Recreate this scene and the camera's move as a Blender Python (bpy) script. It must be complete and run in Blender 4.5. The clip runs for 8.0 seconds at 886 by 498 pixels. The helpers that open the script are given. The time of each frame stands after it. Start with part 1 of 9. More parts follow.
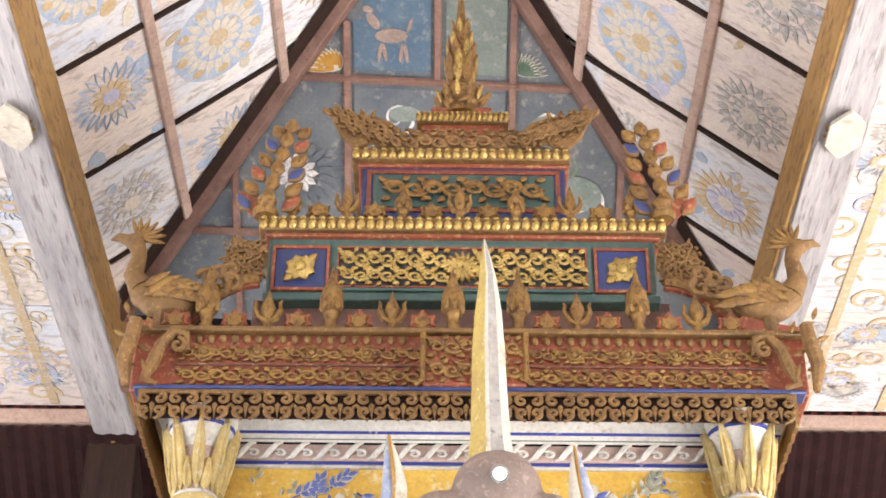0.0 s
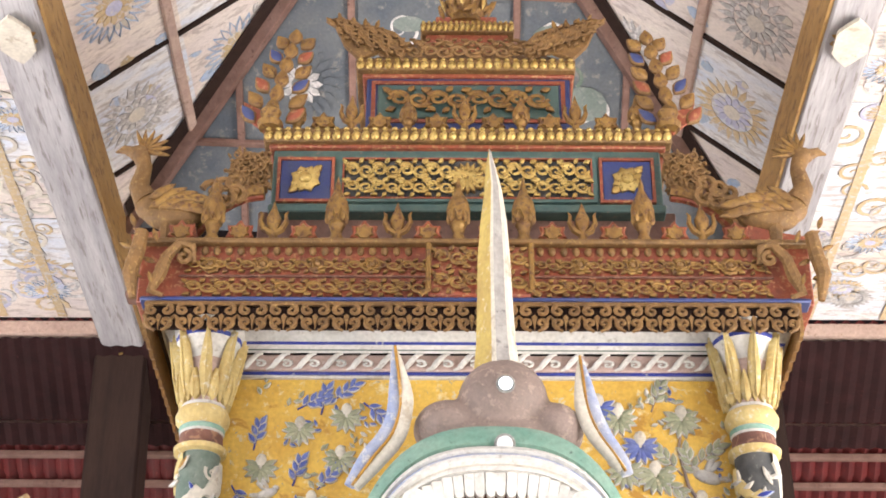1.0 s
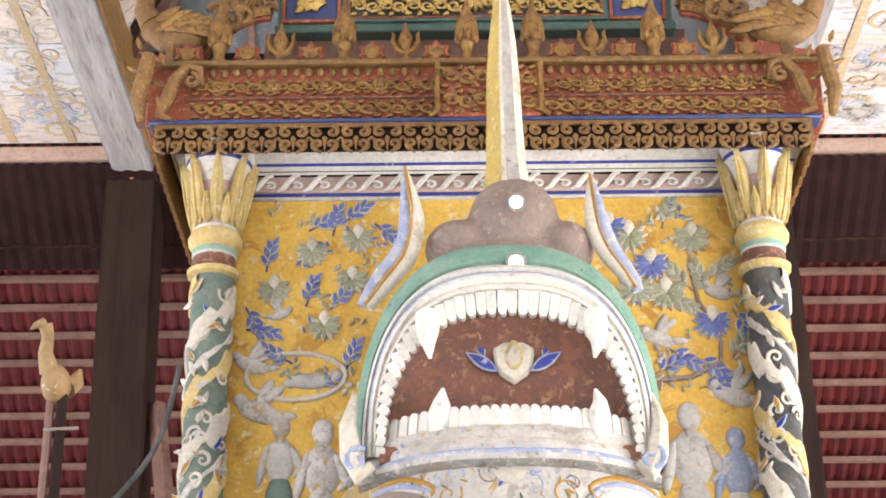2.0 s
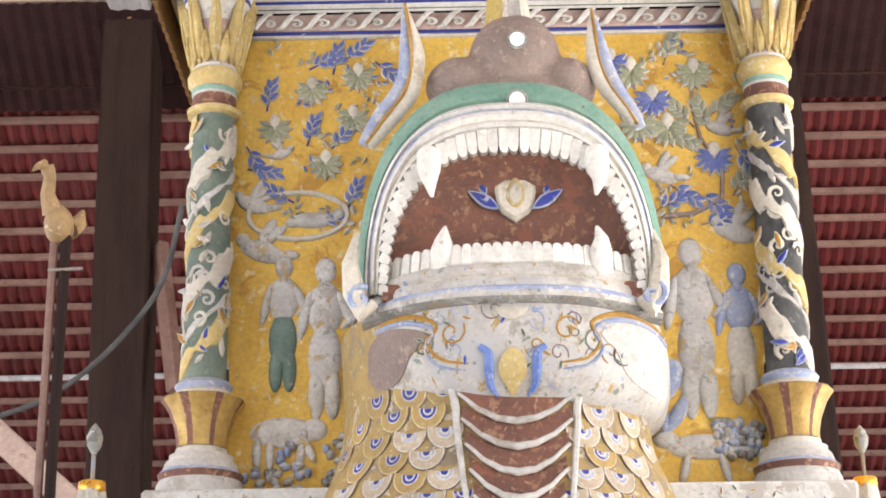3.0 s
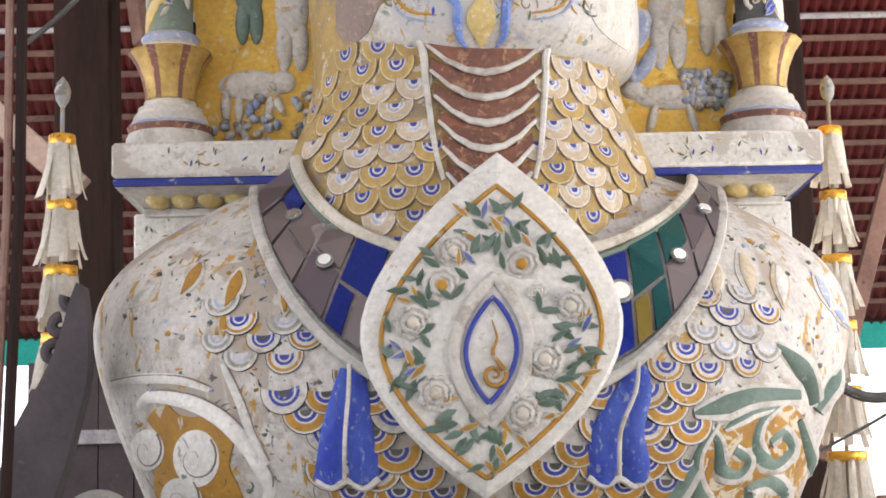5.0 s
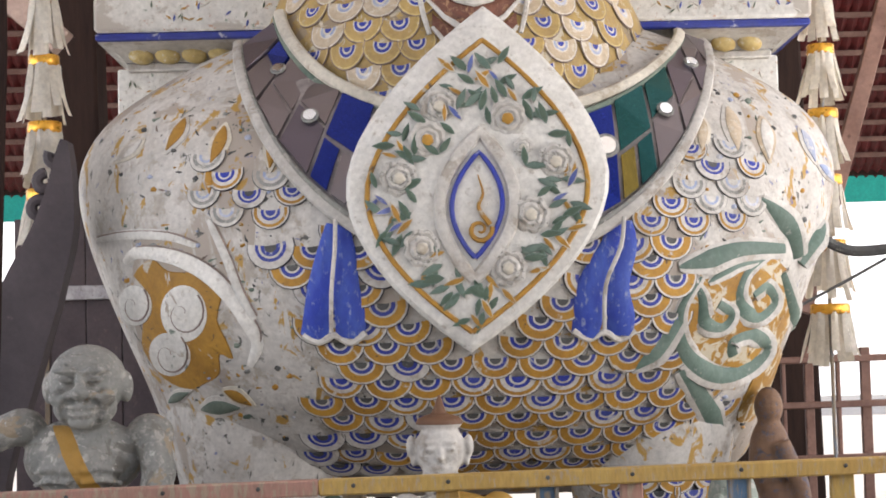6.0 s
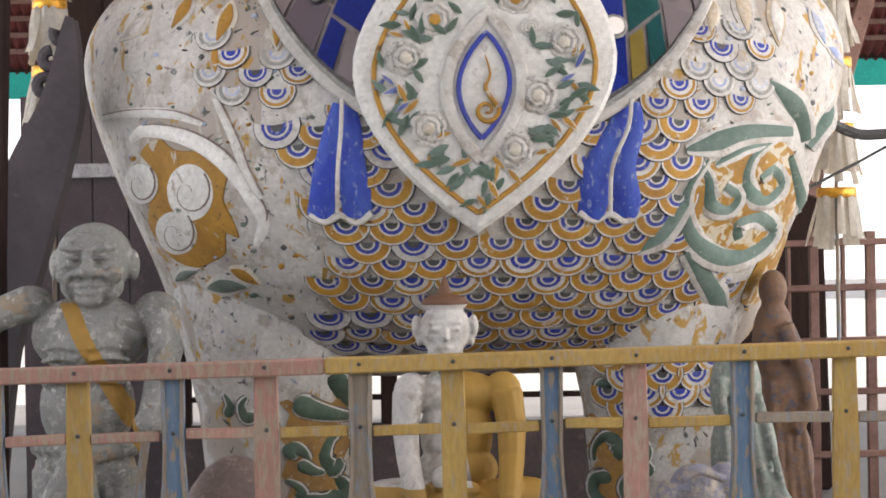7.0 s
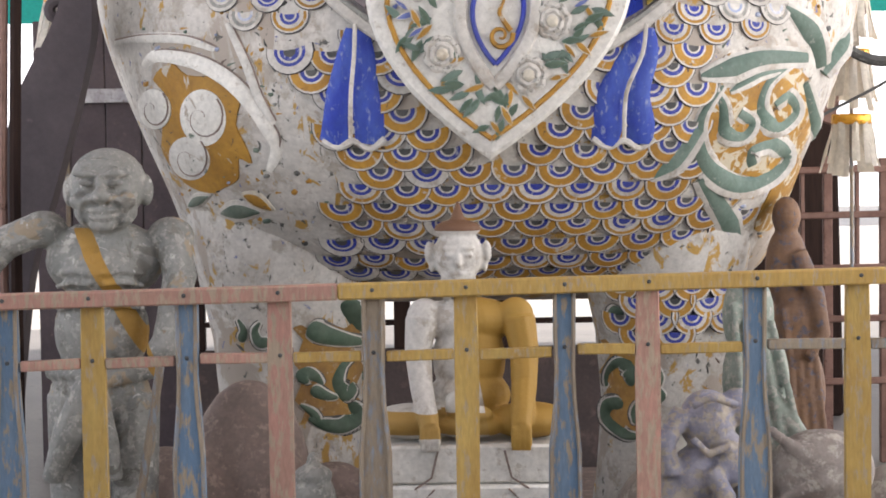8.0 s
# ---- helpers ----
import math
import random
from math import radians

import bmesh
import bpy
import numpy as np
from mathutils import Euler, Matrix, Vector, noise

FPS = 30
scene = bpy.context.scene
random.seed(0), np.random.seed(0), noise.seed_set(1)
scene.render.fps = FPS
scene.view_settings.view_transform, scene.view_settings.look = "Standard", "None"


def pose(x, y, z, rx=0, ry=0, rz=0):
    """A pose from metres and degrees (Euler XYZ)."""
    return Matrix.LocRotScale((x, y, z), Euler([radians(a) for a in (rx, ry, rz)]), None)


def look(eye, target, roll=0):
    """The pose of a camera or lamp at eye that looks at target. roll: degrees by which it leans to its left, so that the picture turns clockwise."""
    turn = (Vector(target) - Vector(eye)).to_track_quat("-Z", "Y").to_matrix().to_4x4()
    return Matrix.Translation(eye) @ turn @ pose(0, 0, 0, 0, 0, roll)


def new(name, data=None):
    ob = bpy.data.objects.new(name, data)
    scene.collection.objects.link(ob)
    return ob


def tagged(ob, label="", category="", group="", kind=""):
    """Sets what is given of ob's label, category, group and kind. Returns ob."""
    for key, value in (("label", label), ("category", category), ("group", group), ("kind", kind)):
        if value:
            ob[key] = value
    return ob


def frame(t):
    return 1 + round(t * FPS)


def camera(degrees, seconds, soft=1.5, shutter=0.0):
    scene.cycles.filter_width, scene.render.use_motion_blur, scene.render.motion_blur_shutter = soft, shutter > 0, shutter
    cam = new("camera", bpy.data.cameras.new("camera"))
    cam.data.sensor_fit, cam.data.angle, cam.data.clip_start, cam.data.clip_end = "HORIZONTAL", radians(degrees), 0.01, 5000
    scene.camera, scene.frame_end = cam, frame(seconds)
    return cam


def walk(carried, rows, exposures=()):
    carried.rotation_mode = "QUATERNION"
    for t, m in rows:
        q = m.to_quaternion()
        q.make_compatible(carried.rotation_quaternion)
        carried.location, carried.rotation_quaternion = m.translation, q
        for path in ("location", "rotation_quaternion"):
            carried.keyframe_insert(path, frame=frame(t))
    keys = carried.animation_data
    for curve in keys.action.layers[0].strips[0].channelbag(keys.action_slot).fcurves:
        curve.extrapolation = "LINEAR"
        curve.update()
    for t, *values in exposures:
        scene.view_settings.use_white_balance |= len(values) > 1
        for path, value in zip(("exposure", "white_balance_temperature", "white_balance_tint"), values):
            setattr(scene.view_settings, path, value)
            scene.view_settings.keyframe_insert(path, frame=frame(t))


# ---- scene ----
cam = camera(28.78, 8.0, soft=1.8)
EYE = 1.55
# seconds, yaw, pitch, roll: the camera stands still and tilts down
TURNS = [
    (0.0, -0.24, 34.299, -0.423), (0.5, -0.154, 33.384, -0.406), (1.0, 0.055, 31.34, -0.287), (1.5, 0.258, 28.24, -0.041),
    (1.8, 0.385, 26.677, 0.052), (2.0, 0.742, 25.371, 0.296), (2.2, 0.975, 23.958, 0.189), (3.3, 0.85, 18.645, 0.925),
    (3.5, 0.763, 17.585, 1.07), (4.0, 0.458, 14.656, 0.995), (4.5, 0.256, 11.335, 1.11), (4.7, 0.175, 10.191, 1.146),
    (5.8, -0.44, 4.418, 1.3), (6.0, -0.44, 3.665, 1.386), (6.5, -0.301, 1.554, 1.323), (7.0, -0.249, -0.289, 0.959),
    (7.5, -0.215, -1.865, 0.902), (8.0, 0.188, -2.735, 0.84),
]
EXPOSURE = [(0.0, 0.68, 6550, 14), (1.5, 0.63, 6550, 14), (3.5, 0.38, 6550, 14), (4.5, 0.27, 6550, 14), (6.0, 0.08, 6550, 14), (7.0, 0.07, 6550, 14), (8.0, 0.24, 6550, 14)]
walk(cam, [(t, pose(0, 0, EYE, 90 + p, r, y)) for t, y, p, r in TURNS], EXPOSURE)

# ---- world and light ----
world = bpy.data.worlds.new("world")
scene.world = world
world.use_nodes = True
sky = world.node_tree.nodes.new("ShaderNodeTexSky")
sky.sky_type, sky.sun_disc, sky.sun_elevation, sky.sun_rotation = "NISHITA", False, radians(54), radians(32)
sky.dust_density, sky.air_density = 3.0, 1.0
back = world.node_tree.nodes["Background"]
back.inputs["Strength"].default_value = 0.14
world.node_tree.links.new(sky.outputs["Color"], back.inputs["Color"])
sun = new("sun", bpy.data.lights.new("sun", "SUN"))
sun.data.energy, sun.data.angle, sun.data.color = 4.0, radians(0.6), (1.0, 0.95, 0.88)
sun.matrix_basis = look((10, 16, 26), (0, 0, 0))


def opening(name, eye, target, w, h, watts, colour):
    """Sky light through one of the hall's open sides."""
    lamp = new(name, bpy.data.lights.new(name, "AREA"))
    lamp.data.shape, lamp.data.size, lamp.data.size_y, lamp.data.energy, lamp.data.color = "RECTANGLE", w, h, watts, colour
    lamp.matrix_basis = look(eye, target)


opening("open_front", (0.5, -5.0, 5.2), (0.3, 6.0, 6.2), 9.0, 4.0, 150, (1.0, 0.97, 0.93))
opening("open_side_west", (-6.2, 4.5, 2.6), (-0.6, 6.5, 9.4), 8.0, 4.0, 430, (0.97, 0.98, 1.0))
opening("open_side_east", (6.2, 4.5, 2.6), (0.3, 6.5, 8.8), 8.0, 4.0, 680, (1.0, 0.97, 0.93))
# emissive plane added so that the courtyard beyond the hall glares white
GLARE = bpy.data.materials.new("backdrop_glow")
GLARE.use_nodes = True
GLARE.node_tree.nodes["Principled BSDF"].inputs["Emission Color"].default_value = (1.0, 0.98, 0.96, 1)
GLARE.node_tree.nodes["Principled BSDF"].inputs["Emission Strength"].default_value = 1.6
backdrop_mesh = bpy.data.meshes.new("backdrop")
backdrop_mesh.from_pydata([(-90, 60, -0.5), (90, 60, -0.5), (90, 60, 30), (-90, 60, 30)], [], [(0, 1, 2, 3)])
backdrop_mesh.materials.append(GLARE)
tagged(new("backdrop", backdrop_mesh), "added glowing plane for the white glare of the open courtyard behind the hall", "backdrop", kind="structure")

# ---- materials ----
def mat(name, a, b, worn=None, wear=0.42, scale=5.0, fine=55.0, rough=0.65, metal=0.0, bump=0.3, rnd=0.12, spec=0.4, stretch=(1, 1, 1), patch_size=3.3):
    """Two tones mixed by a broad noise, a fine grain, worn patches of a third tone, relief."""
    m = bpy.data.materials.new(name)
    m.use_nodes = True
    n, k = m.node_tree.nodes, m.node_tree.links
    bs = n["Principled BSDF"]
    geo = n.new("ShaderNodeNewGeometry")
    mp = n.new("ShaderNodeMapping")
    mp.inputs["Scale"].default_value = stretch
    k.new(geo.outputs["Position"], mp.inputs["Vector"])

    def noise_at(s, detail, rgh=0.6):
        t = n.new("ShaderNodeTexNoise")
        t.inputs["Scale"].default_value, t.inputs["Detail"].default_value, t.inputs["Roughness"].default_value = s, detail, rgh
        k.new(mp.outputs["Vector"], t.inputs["Vector"])
        return t.outputs["Fac"]

    def spread(src, lo, hi):
        r = n.new("ShaderNodeMapRange")
        r.inputs["From Min"].default_value, r.inputs["From Max"].default_value = lo, hi
        k.new(src, r.inputs["Value"])
        return r.outputs["Result"]

    def blend(kind, fac, x, y):
        q = n.new("ShaderNodeMix")
        q.data_type, q.blend_type = "RGBA", kind
        for sock, v in ((q.inputs[0], fac), (q.inputs[6], x), (q.inputs[7], y)):
            if isinstance(v, (tuple, float, int)):
                sock.default_value = (*v, 1) if isinstance(v, tuple) else v
            else:
                k.new(v, sock)
        return q.outputs[2]

    grain = noise_at(fine, 5)
    col = blend("MIX", spread(noise_at(scale, 6), 0.35, 0.65), a, b)
    height = grain
    if worn:
        patch = spread(noise_at(scale * patch_size, 9, 0.68), 1 - wear - 0.06, 1 - wear + 0.02)
        col = blend("MIX", patch, col, worn)
        mm = n.new("ShaderNodeMath")
        mm.operation = "MULTIPLY_ADD"
        k.new(patch, mm.inputs[0])
        mm.inputs[1].default_value = -0.5
        k.new(grain, mm.inputs[2])
        height = mm.outputs[0]
    tone = n.new("ShaderNodeMapRange")
    tone.inputs["From Min"].default_value, tone.inputs["From Max"].default_value = 0.3, 0.7
    tone.inputs["To Min"].default_value, tone.inputs["To Max"].default_value = 0.82, 1.1
    k.new(grain, tone.inputs["Value"])
    info = n.new("ShaderNodeObjectInfo")
    ms = n.new("ShaderNodeMath")
    ms.operation = "MULTIPLY_ADD"
    k.new(info.outputs["Random"], ms.inputs[0])
    ms.inputs[1].default_value = 2 * rnd
    ms.inputs[2].default_value = 1 - rnd
    mul = n.new("ShaderNodeMath")
    mul.operation = "MULTIPLY"
    k.new(tone.outputs["Result"], mul.inputs[0])
    k.new(ms.outputs[0], mul.inputs[1])
    cc = n.new("ShaderNodeCombineColor")
    for i in range(3):
        k.new(mul.outputs[0], cc.inputs[i])
    k.new(blend("MULTIPLY", 1.0, col, cc.outputs["Color"]), bs.inputs["Base Color"])
    bp = n.new("ShaderNodeBump")
    bp.inputs["Strength"].default_value, bp.inputs["Distance"].default_value = bump, 0.006
    k.new(height, bp.inputs["Height"])
    k.new(bp.outputs["Normal"], bs.inputs["Normal"])
    rr = n.new("ShaderNodeMapRange")
    rr.inputs["To Min"].default_value, rr.inputs["To Max"].default_value = max(rough - 0.15, 0.05), min(rough + 0.15, 1)
    k.new(grain, rr.inputs["Value"])
    k.new(rr.outputs["Result"], bs.inputs["Roughness"])
    bs.inputs["Metallic"].default_value = metal
    bs.inputs["Specular IOR Level"].default_value = spec
    return m


WHITE = mat("worn_white_plaster", (0.57, 0.545, 0.50), (0.45, 0.425, 0.385), (0.38, 0.34, 0.29), 0.41, scale=9, patch_size=1.2)
CREAM = mat("cream_lime_wash", (0.63, 0.58, 0.48), (0.50, 0.46, 0.38), (0.40, 0.34, 0.26), 0.38, patch_size=1.8)
OCHRE = mat("ochre_paint", (0.44, 0.235, 0.035), (0.31, 0.155, 0.025), (0.48, 0.39, 0.25), 0.28, scale=7)
YELLOW = mat("yellow_wall_paint", (0.62, 0.40, 0.075), (0.50, 0.29, 0.045), (0.66, 0.55, 0.30), 0.36, scale=4, bump=0.45)
BLUE = mat("ultramarine_paint", (0.025, 0.04, 0.30), (0.045, 0.06, 0.25), (0.24, 0.26, 0.38), 0.27, scale=9)
PALEBLUE = mat("faded_blue_paint", (0.25, 0.31, 0.48), (0.40, 0.42, 0.50), (0.58, 0.57, 0.55), 0.40, scale=9)
GREEN = mat("copper_green_paint", (0.15, 0.30, 0.23), (0.24, 0.37, 0.29), (0.05, 0.08, 0.07), 0.33, scale=9)
SAGE = mat("grey_green_paint", (0.10, 0.14, 0.11), (0.17, 0.20, 0.16), (0.33, 0.33, 0.29), 0.32, scale=10)
CHAR = mat("charcoal_paint", (0.045, 0.045, 0.045), (0.10, 0.10, 0.095), (0.25, 0.25, 0.22), 0.34, scale=9)
MAROON = mat("red_brown_plaster", (0.20, 0.085, 0.055), (0.13, 0.06, 0.045), (0.32, 0.17, 0.10), 0.40, scale=8, bump=0.6)
UMBER = mat("grey_brown_plaster", (0.27, 0.20, 0.17), (0.20, 0.15, 0.125), (0.36, 0.27, 0.22), 0.40, scale=7, bump=0.6)
GREY = mat("grey_weathered_plaster", (0.30, 0.295, 0.27), (0.21, 0.21, 0.195), (0.42, 0.40, 0.36), 0.42, scale=9, bump=0.7)
GOLD = mat("old_gilding", (0.31, 0.18, 0.05), (0.20, 0.105, 0.032), (0.12, 0.055, 0.03), 0.42, scale=14, rough=0.42, metal=0.35, bump=0.5)
BRIGHTGOLD = mat("bright_gilding", (0.56, 0.41, 0.14), (0.36, 0.23, 0.065), (0.15, 0.07, 0.03), 0.36, scale=22, rough=0.3, metal=0.6, bump=0.5)
DULLGOLD = mat("dull_carved_gilt_wood", (0.24, 0.13, 0.045), (0.15, 0.08, 0.03), (0.34, 0.21, 0.07), 0.38, scale=16, rough=0.55, metal=0.15, bump=0.6)
REDLAC = mat("faded_red_lacquer", (0.30, 0.075, 0.035), (0.21, 0.055, 0.03), (0.40, 0.20, 0.09), 0.40, scale=12, rough=0.5)
DARKBLUE = mat("dark_blue_lacquer", (0.025, 0.04, 0.16), (0.05, 0.065, 0.15), (0.02, 0.02, 0.03), 0.3, scale=10, rough=0.45)
TEAL = mat("dark_green_lacquer", (0.05, 0.10, 0.095), (0.08, 0.13, 0.11), (0.16, 0.14, 0.11), 0.35, scale=10, rough=0.5)
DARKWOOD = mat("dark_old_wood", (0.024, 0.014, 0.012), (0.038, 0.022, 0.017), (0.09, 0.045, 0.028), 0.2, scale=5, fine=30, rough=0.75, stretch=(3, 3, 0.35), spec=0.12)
BROWNWOOD = mat("brown_roof_wood", (0.16, 0.085, 0.065), (0.24, 0.14, 0.11), (0.10, 0.05, 0.035), 0.35, scale=6, rough=0.7)
PINKWOOD = mat("pale_pinkish_wood", (0.42, 0.29, 0.24), (0.52, 0.38, 0.31), (0.28, 0.18, 0.14), 0.36, scale=7, rough=0.75)
PALEWOOD = mat("limewashed_grey_beam", (0.52, 0.50, 0.50), (0.36, 0.34, 0.35), (0.27, 0.24, 0.23), 0.40, scale=8, rough=0.8, stretch=(1.6, 0.12, 1.6))
GRAINWOOD = mat("ochre_grained_beam", (0.44, 0.27, 0.10), (0.34, 0.19, 0.06), (0.22, 0.12, 0.05), 0.42, scale=9, rough=0.6, stretch=(1, 0.25, 1))
PANEL = mat("pale_painted_ceiling_panel", (0.78, 0.75, 0.72), (0.61, 0.66, 0.76), (0.52, 0.48, 0.46), 0.43, scale=3, rough=0.85, bump=0.15, stretch=(0.7, 2.6, 0.7))
PANELWARM = mat("warm_painted_ceiling_panel", (0.76, 0.68, 0.60), (0.68, 0.60, 0.57), (0.52, 0.44, 0.40), 0.42, scale=3, rough=0.85, bump=0.15, stretch=(0.7, 2.6, 0.7))
SLATE = mat("smoky_blue_painted_board", (0.09, 0.105, 0.125), (0.14, 0.15, 0.155), (0.22, 0.21, 0.195), 0.38, scale=4, rough=0.8)
TILE = mat("red_roof_tile_underside", (0.125, 0.013, 0.012), (0.075, 0.009, 0.009), (0.2, 0.03, 0.024), 0.3, scale=8, rough=0.5)
EARTH = mat("dusty_ground", (0.64, 0.60, 0.54), (0.56, 0.52, 0.46), (0.68, 0.65, 0.60), 0.4, scale=0.7, fine=14, rough=0.95)
FLOOR = mat("worn_cement_floor", (0.24, 0.22, 0.20), (0.19, 0.18, 0.165), (0.16, 0.15, 0.14), 0.36, scale=1.5, fine=22, rough=0.6)

LEAFGREEN = mat("dark_leaf_green_paint", (0.06, 0.10, 0.065), (0.10, 0.14, 0.10), (0.28, 0.29, 0.25), 0.26, scale=12)
TAN = mat("tan_yellow_plaster", (0.42, 0.29, 0.10), (0.34, 0.23, 0.09), (0.44, 0.36, 0.22), 0.36, scale=11)
LIMEWHITE = mat("bright_limewash", (0.69, 0.67, 0.62), (0.59, 0.57, 0.52), (0.46, 0.42, 0.36), 0.36, scale=10)
SEAGREEN = mat("grey_sea_green_paint", (0.095, 0.15, 0.12), (0.15, 0.205, 0.17), (0.33, 0.34, 0.30), 0.33, scale=11)
PINK = mat("faded_pink_plaster", (0.52, 0.38, 0.33), (0.44, 0.32, 0.27), (0.60, 0.55, 0.50), 0.36, scale=9)
PALEYELLOW = mat("pale_yellow_plaster", (0.55, 0.43, 0.18), (0.47, 0.34, 0.13), (0.60, 0.54, 0.40), 0.38, scale=10)



def flaked(name, base, layers):
    """A copy of a material with remnants of old paint or dirt over it: (colour, size of the patches, cover, stretch, seed)."""
    m = base.copy()
    m.name = name
    n, k = m.node_tree.nodes, m.node_tree.links
    bs = n["Principled BSDF"]
    geo = n.new("ShaderNodeNewGeometry")
    for colour, size, cover, stretch, seed in layers:
        mp = n.new("ShaderNodeMapping")
        mp.inputs["Scale"].default_value = stretch
        mp.inputs["Location"].default_value = (seed * 3.7, seed * 1.9, seed * 5.3)
        k.new(geo.outputs["Position"], mp.inputs["Vector"])
        t = n.new("ShaderNodeTexNoise")
        t.inputs["Scale"].default_value, t.inputs["Detail"].default_value, t.inputs["Roughness"].default_value, t.inputs["Distortion"].default_value = size, 8, 0.62, 0.6
        k.new(mp.outputs["Vector"], t.inputs["Vector"])
        r = n.new("ShaderNodeMapRange")
        r.inputs["From Min"].default_value, r.inputs["From Max"].default_value = 1 - cover, 1 - cover + 0.035
        k.new(t.outputs["Fac"], r.inputs["Value"])
        q = n.new("ShaderNodeMix")
        q.data_type = "RGBA"
        k.new(r.outputs["Result"], q.inputs[0])
        k.new(bs.inputs["Base Color"].links[0].from_socket, q.inputs[6])
        q.inputs[7].default_value = (*colour, 1)
        k.new(q.outputs[2], bs.inputs["Base Color"])
    return m


OCHRE = flaked("rubbed_ochre_paint", OCHRE, [((0.46, 0.42, 0.35), 15, 0.385, (1, 1, 1), 60), ((0.10, 0.065, 0.04), 24, 0.36, (1, 1, 1), 61)])
BLUE = flaked("rubbed_blue_paint", BLUE, [((0.34, 0.35, 0.42), 18, 0.385, (1, 1, 1), 62)])
CHEST = flaked("flaking_painted_plaster", WHITE, [((0.36, 0.31, 0.26), 3.0, 0.46, (1, 1, 0.8), 1), ((0.40, 0.24, 0.06), 13, 0.415, (1, 1, 0.7), 2), ((0.12, 0.14, 0.30), 19, 0.355, (1, 1, 1), 3), ((0.09, 0.09, 0.08), 26, 0.375, (1, 1, 0.8), 4)])
JAWPAINT = flaked("painted_jaw_plaster", WHITE, [((0.45, 0.44, 0.43), 5, 0.46, (1, 1, 1), 5), ((0.42, 0.29, 0.12), 21, 0.40, (1, 1, 0.8), 6), ((0.20, 0.24, 0.19), 24, 0.38, (1, 1, 1), 7), ((0.24, 0.29, 0.46), 17, 0.365, (1, 1, 1), 8)])
NECKTAN = flaked("tan_neck_plaster", TAN, [((0.26, 0.20, 0.13), 9, 0.44, (1, 1, 1), 9), ((0.50, 0.44, 0.33), 16, 0.42, (1, 1, 1), 10)])
FLOWERED = flaked("faded_flowered_plaster", LIMEWHITE, [((0.44, 0.29, 0.21), 26, 0.385, (1, 1, 1.4), 11), ((0.26, 0.30, 0.24), 30, 0.375, (1, 1, 1), 12), ((0.42, 0.38, 0.33), 4, 0.45, (1, 1, 1), 13)])
YELLOW = flaked("aged_yellow_wall_paint", YELLOW, [((0.42, 0.22, 0.035), 6, 0.42, (1, 1, 1), 14), ((0.55, 0.47, 0.30), 22, 0.39, (1, 1, 1), 15), ((0.30, 0.27, 0.20), 34, 0.36, (1, 1, 1), 16)])
GREY = flaked("grey_stained_plaster", GREY, [((0.16, 0.15, 0.13), 11, 0.42, (1, 1, 1), 17), ((0.30, 0.24, 0.17), 7, 0.40, (1, 1, 1), 18), ((0.52, 0.50, 0.46), 19, 0.37, (1, 1, 1), 19)])
MAROON = flaked("scuffed_red_brown_plaster", MAROON, [((0.38, 0.22, 0.13), 34, 0.40, (1, 1, 0.5), 20), ((0.23, 0.09, 0.055), 5, 0.42, (1, 1, 1), 21)])

# ---- mesh helpers ----
WORLD_OF = {}


def thing(name, at, label, category, group="", kind=""):
    ob = new(name)
    ob.empty_display_size = 0.1
    ob.location = at
    WORLD_OF[ob.name] = Matrix.Translation(at)
    return tagged(ob, label, category, group, kind)


def part(name, bm, material, parent=None, label="", m=None, smooth=True, kind=""):
    """One mesh object, in world coordinates or at the pose m, under a thing or a part."""
    if isinstance(bm, bpy.types.Mesh):
        me = bm
    else:
        bmesh.ops.recalc_face_normals(bm, faces=bm.faces[:])
        me = bpy.data.meshes.new(name)
        bm.to_mesh(me)
        bm.free()
        for mt in material if isinstance(material, (list, tuple)) else [material]:
            me.materials.append(mt)
        if smooth:
            me.shade_smooth()
            me.set_sharp_from_angle(angle=radians(40))
    ob = new(name, me)
    if m is not None:
        ob.matrix_basis = m
    WORLD_OF[ob.name] = m.copy() if m is not None else Matrix()
    if parent is not None:
        ob.parent = parent
        ob.matrix_parent_inverse = WORLD_OF[parent.name].inverted()
    return tagged(ob, label=label, kind=kind)


def box(bm, x0, x1, y0, y1, z0, z1, bev=0.0, m=None, mi=0):
    vs = [bm.verts.new((x, y, z)) for x in (x0, x1) for y in (y0, y1) for z in (z0, z1)]
    fs = [bm.faces.new([vs[i] for i in f]) for f in ((0, 1, 3, 2), (4, 6, 7, 5), (0, 4, 5, 1), (2, 3, 7, 6), (0, 2, 6, 4), (1, 5, 7, 3))]
    for f in fs:
        f.material_index = mi
    if bev:
        r = bmesh.ops.bevel(bm, geom=list({e for f in fs for e in f.edges}), offset=bev, segments=1, affect="EDGES")
        vs = list({v for f in r["faces"] for v in f.verts} | {v for v in vs if v.is_valid})
    if m is not None:
        bmesh.ops.transform(bm, matrix=m, verts=[v for v in vs if v.is_valid])
    return bm


def beam(bm, a, b, w, h, roll=0.0, bev=0.006, mi=0):
    """A squared timber from a to b."""
    a, b = Vector(a), Vector(b)
    q = (b - a).to_track_quat("Y", "Z").to_matrix().to_4x4()
    return box(bm, -w / 2, w / 2, 0, (b - a).length, -h / 2, h / 2, bev, Matrix.Translation(a) @ q @ pose(0, 0, 0, 0, roll, 0), mi)


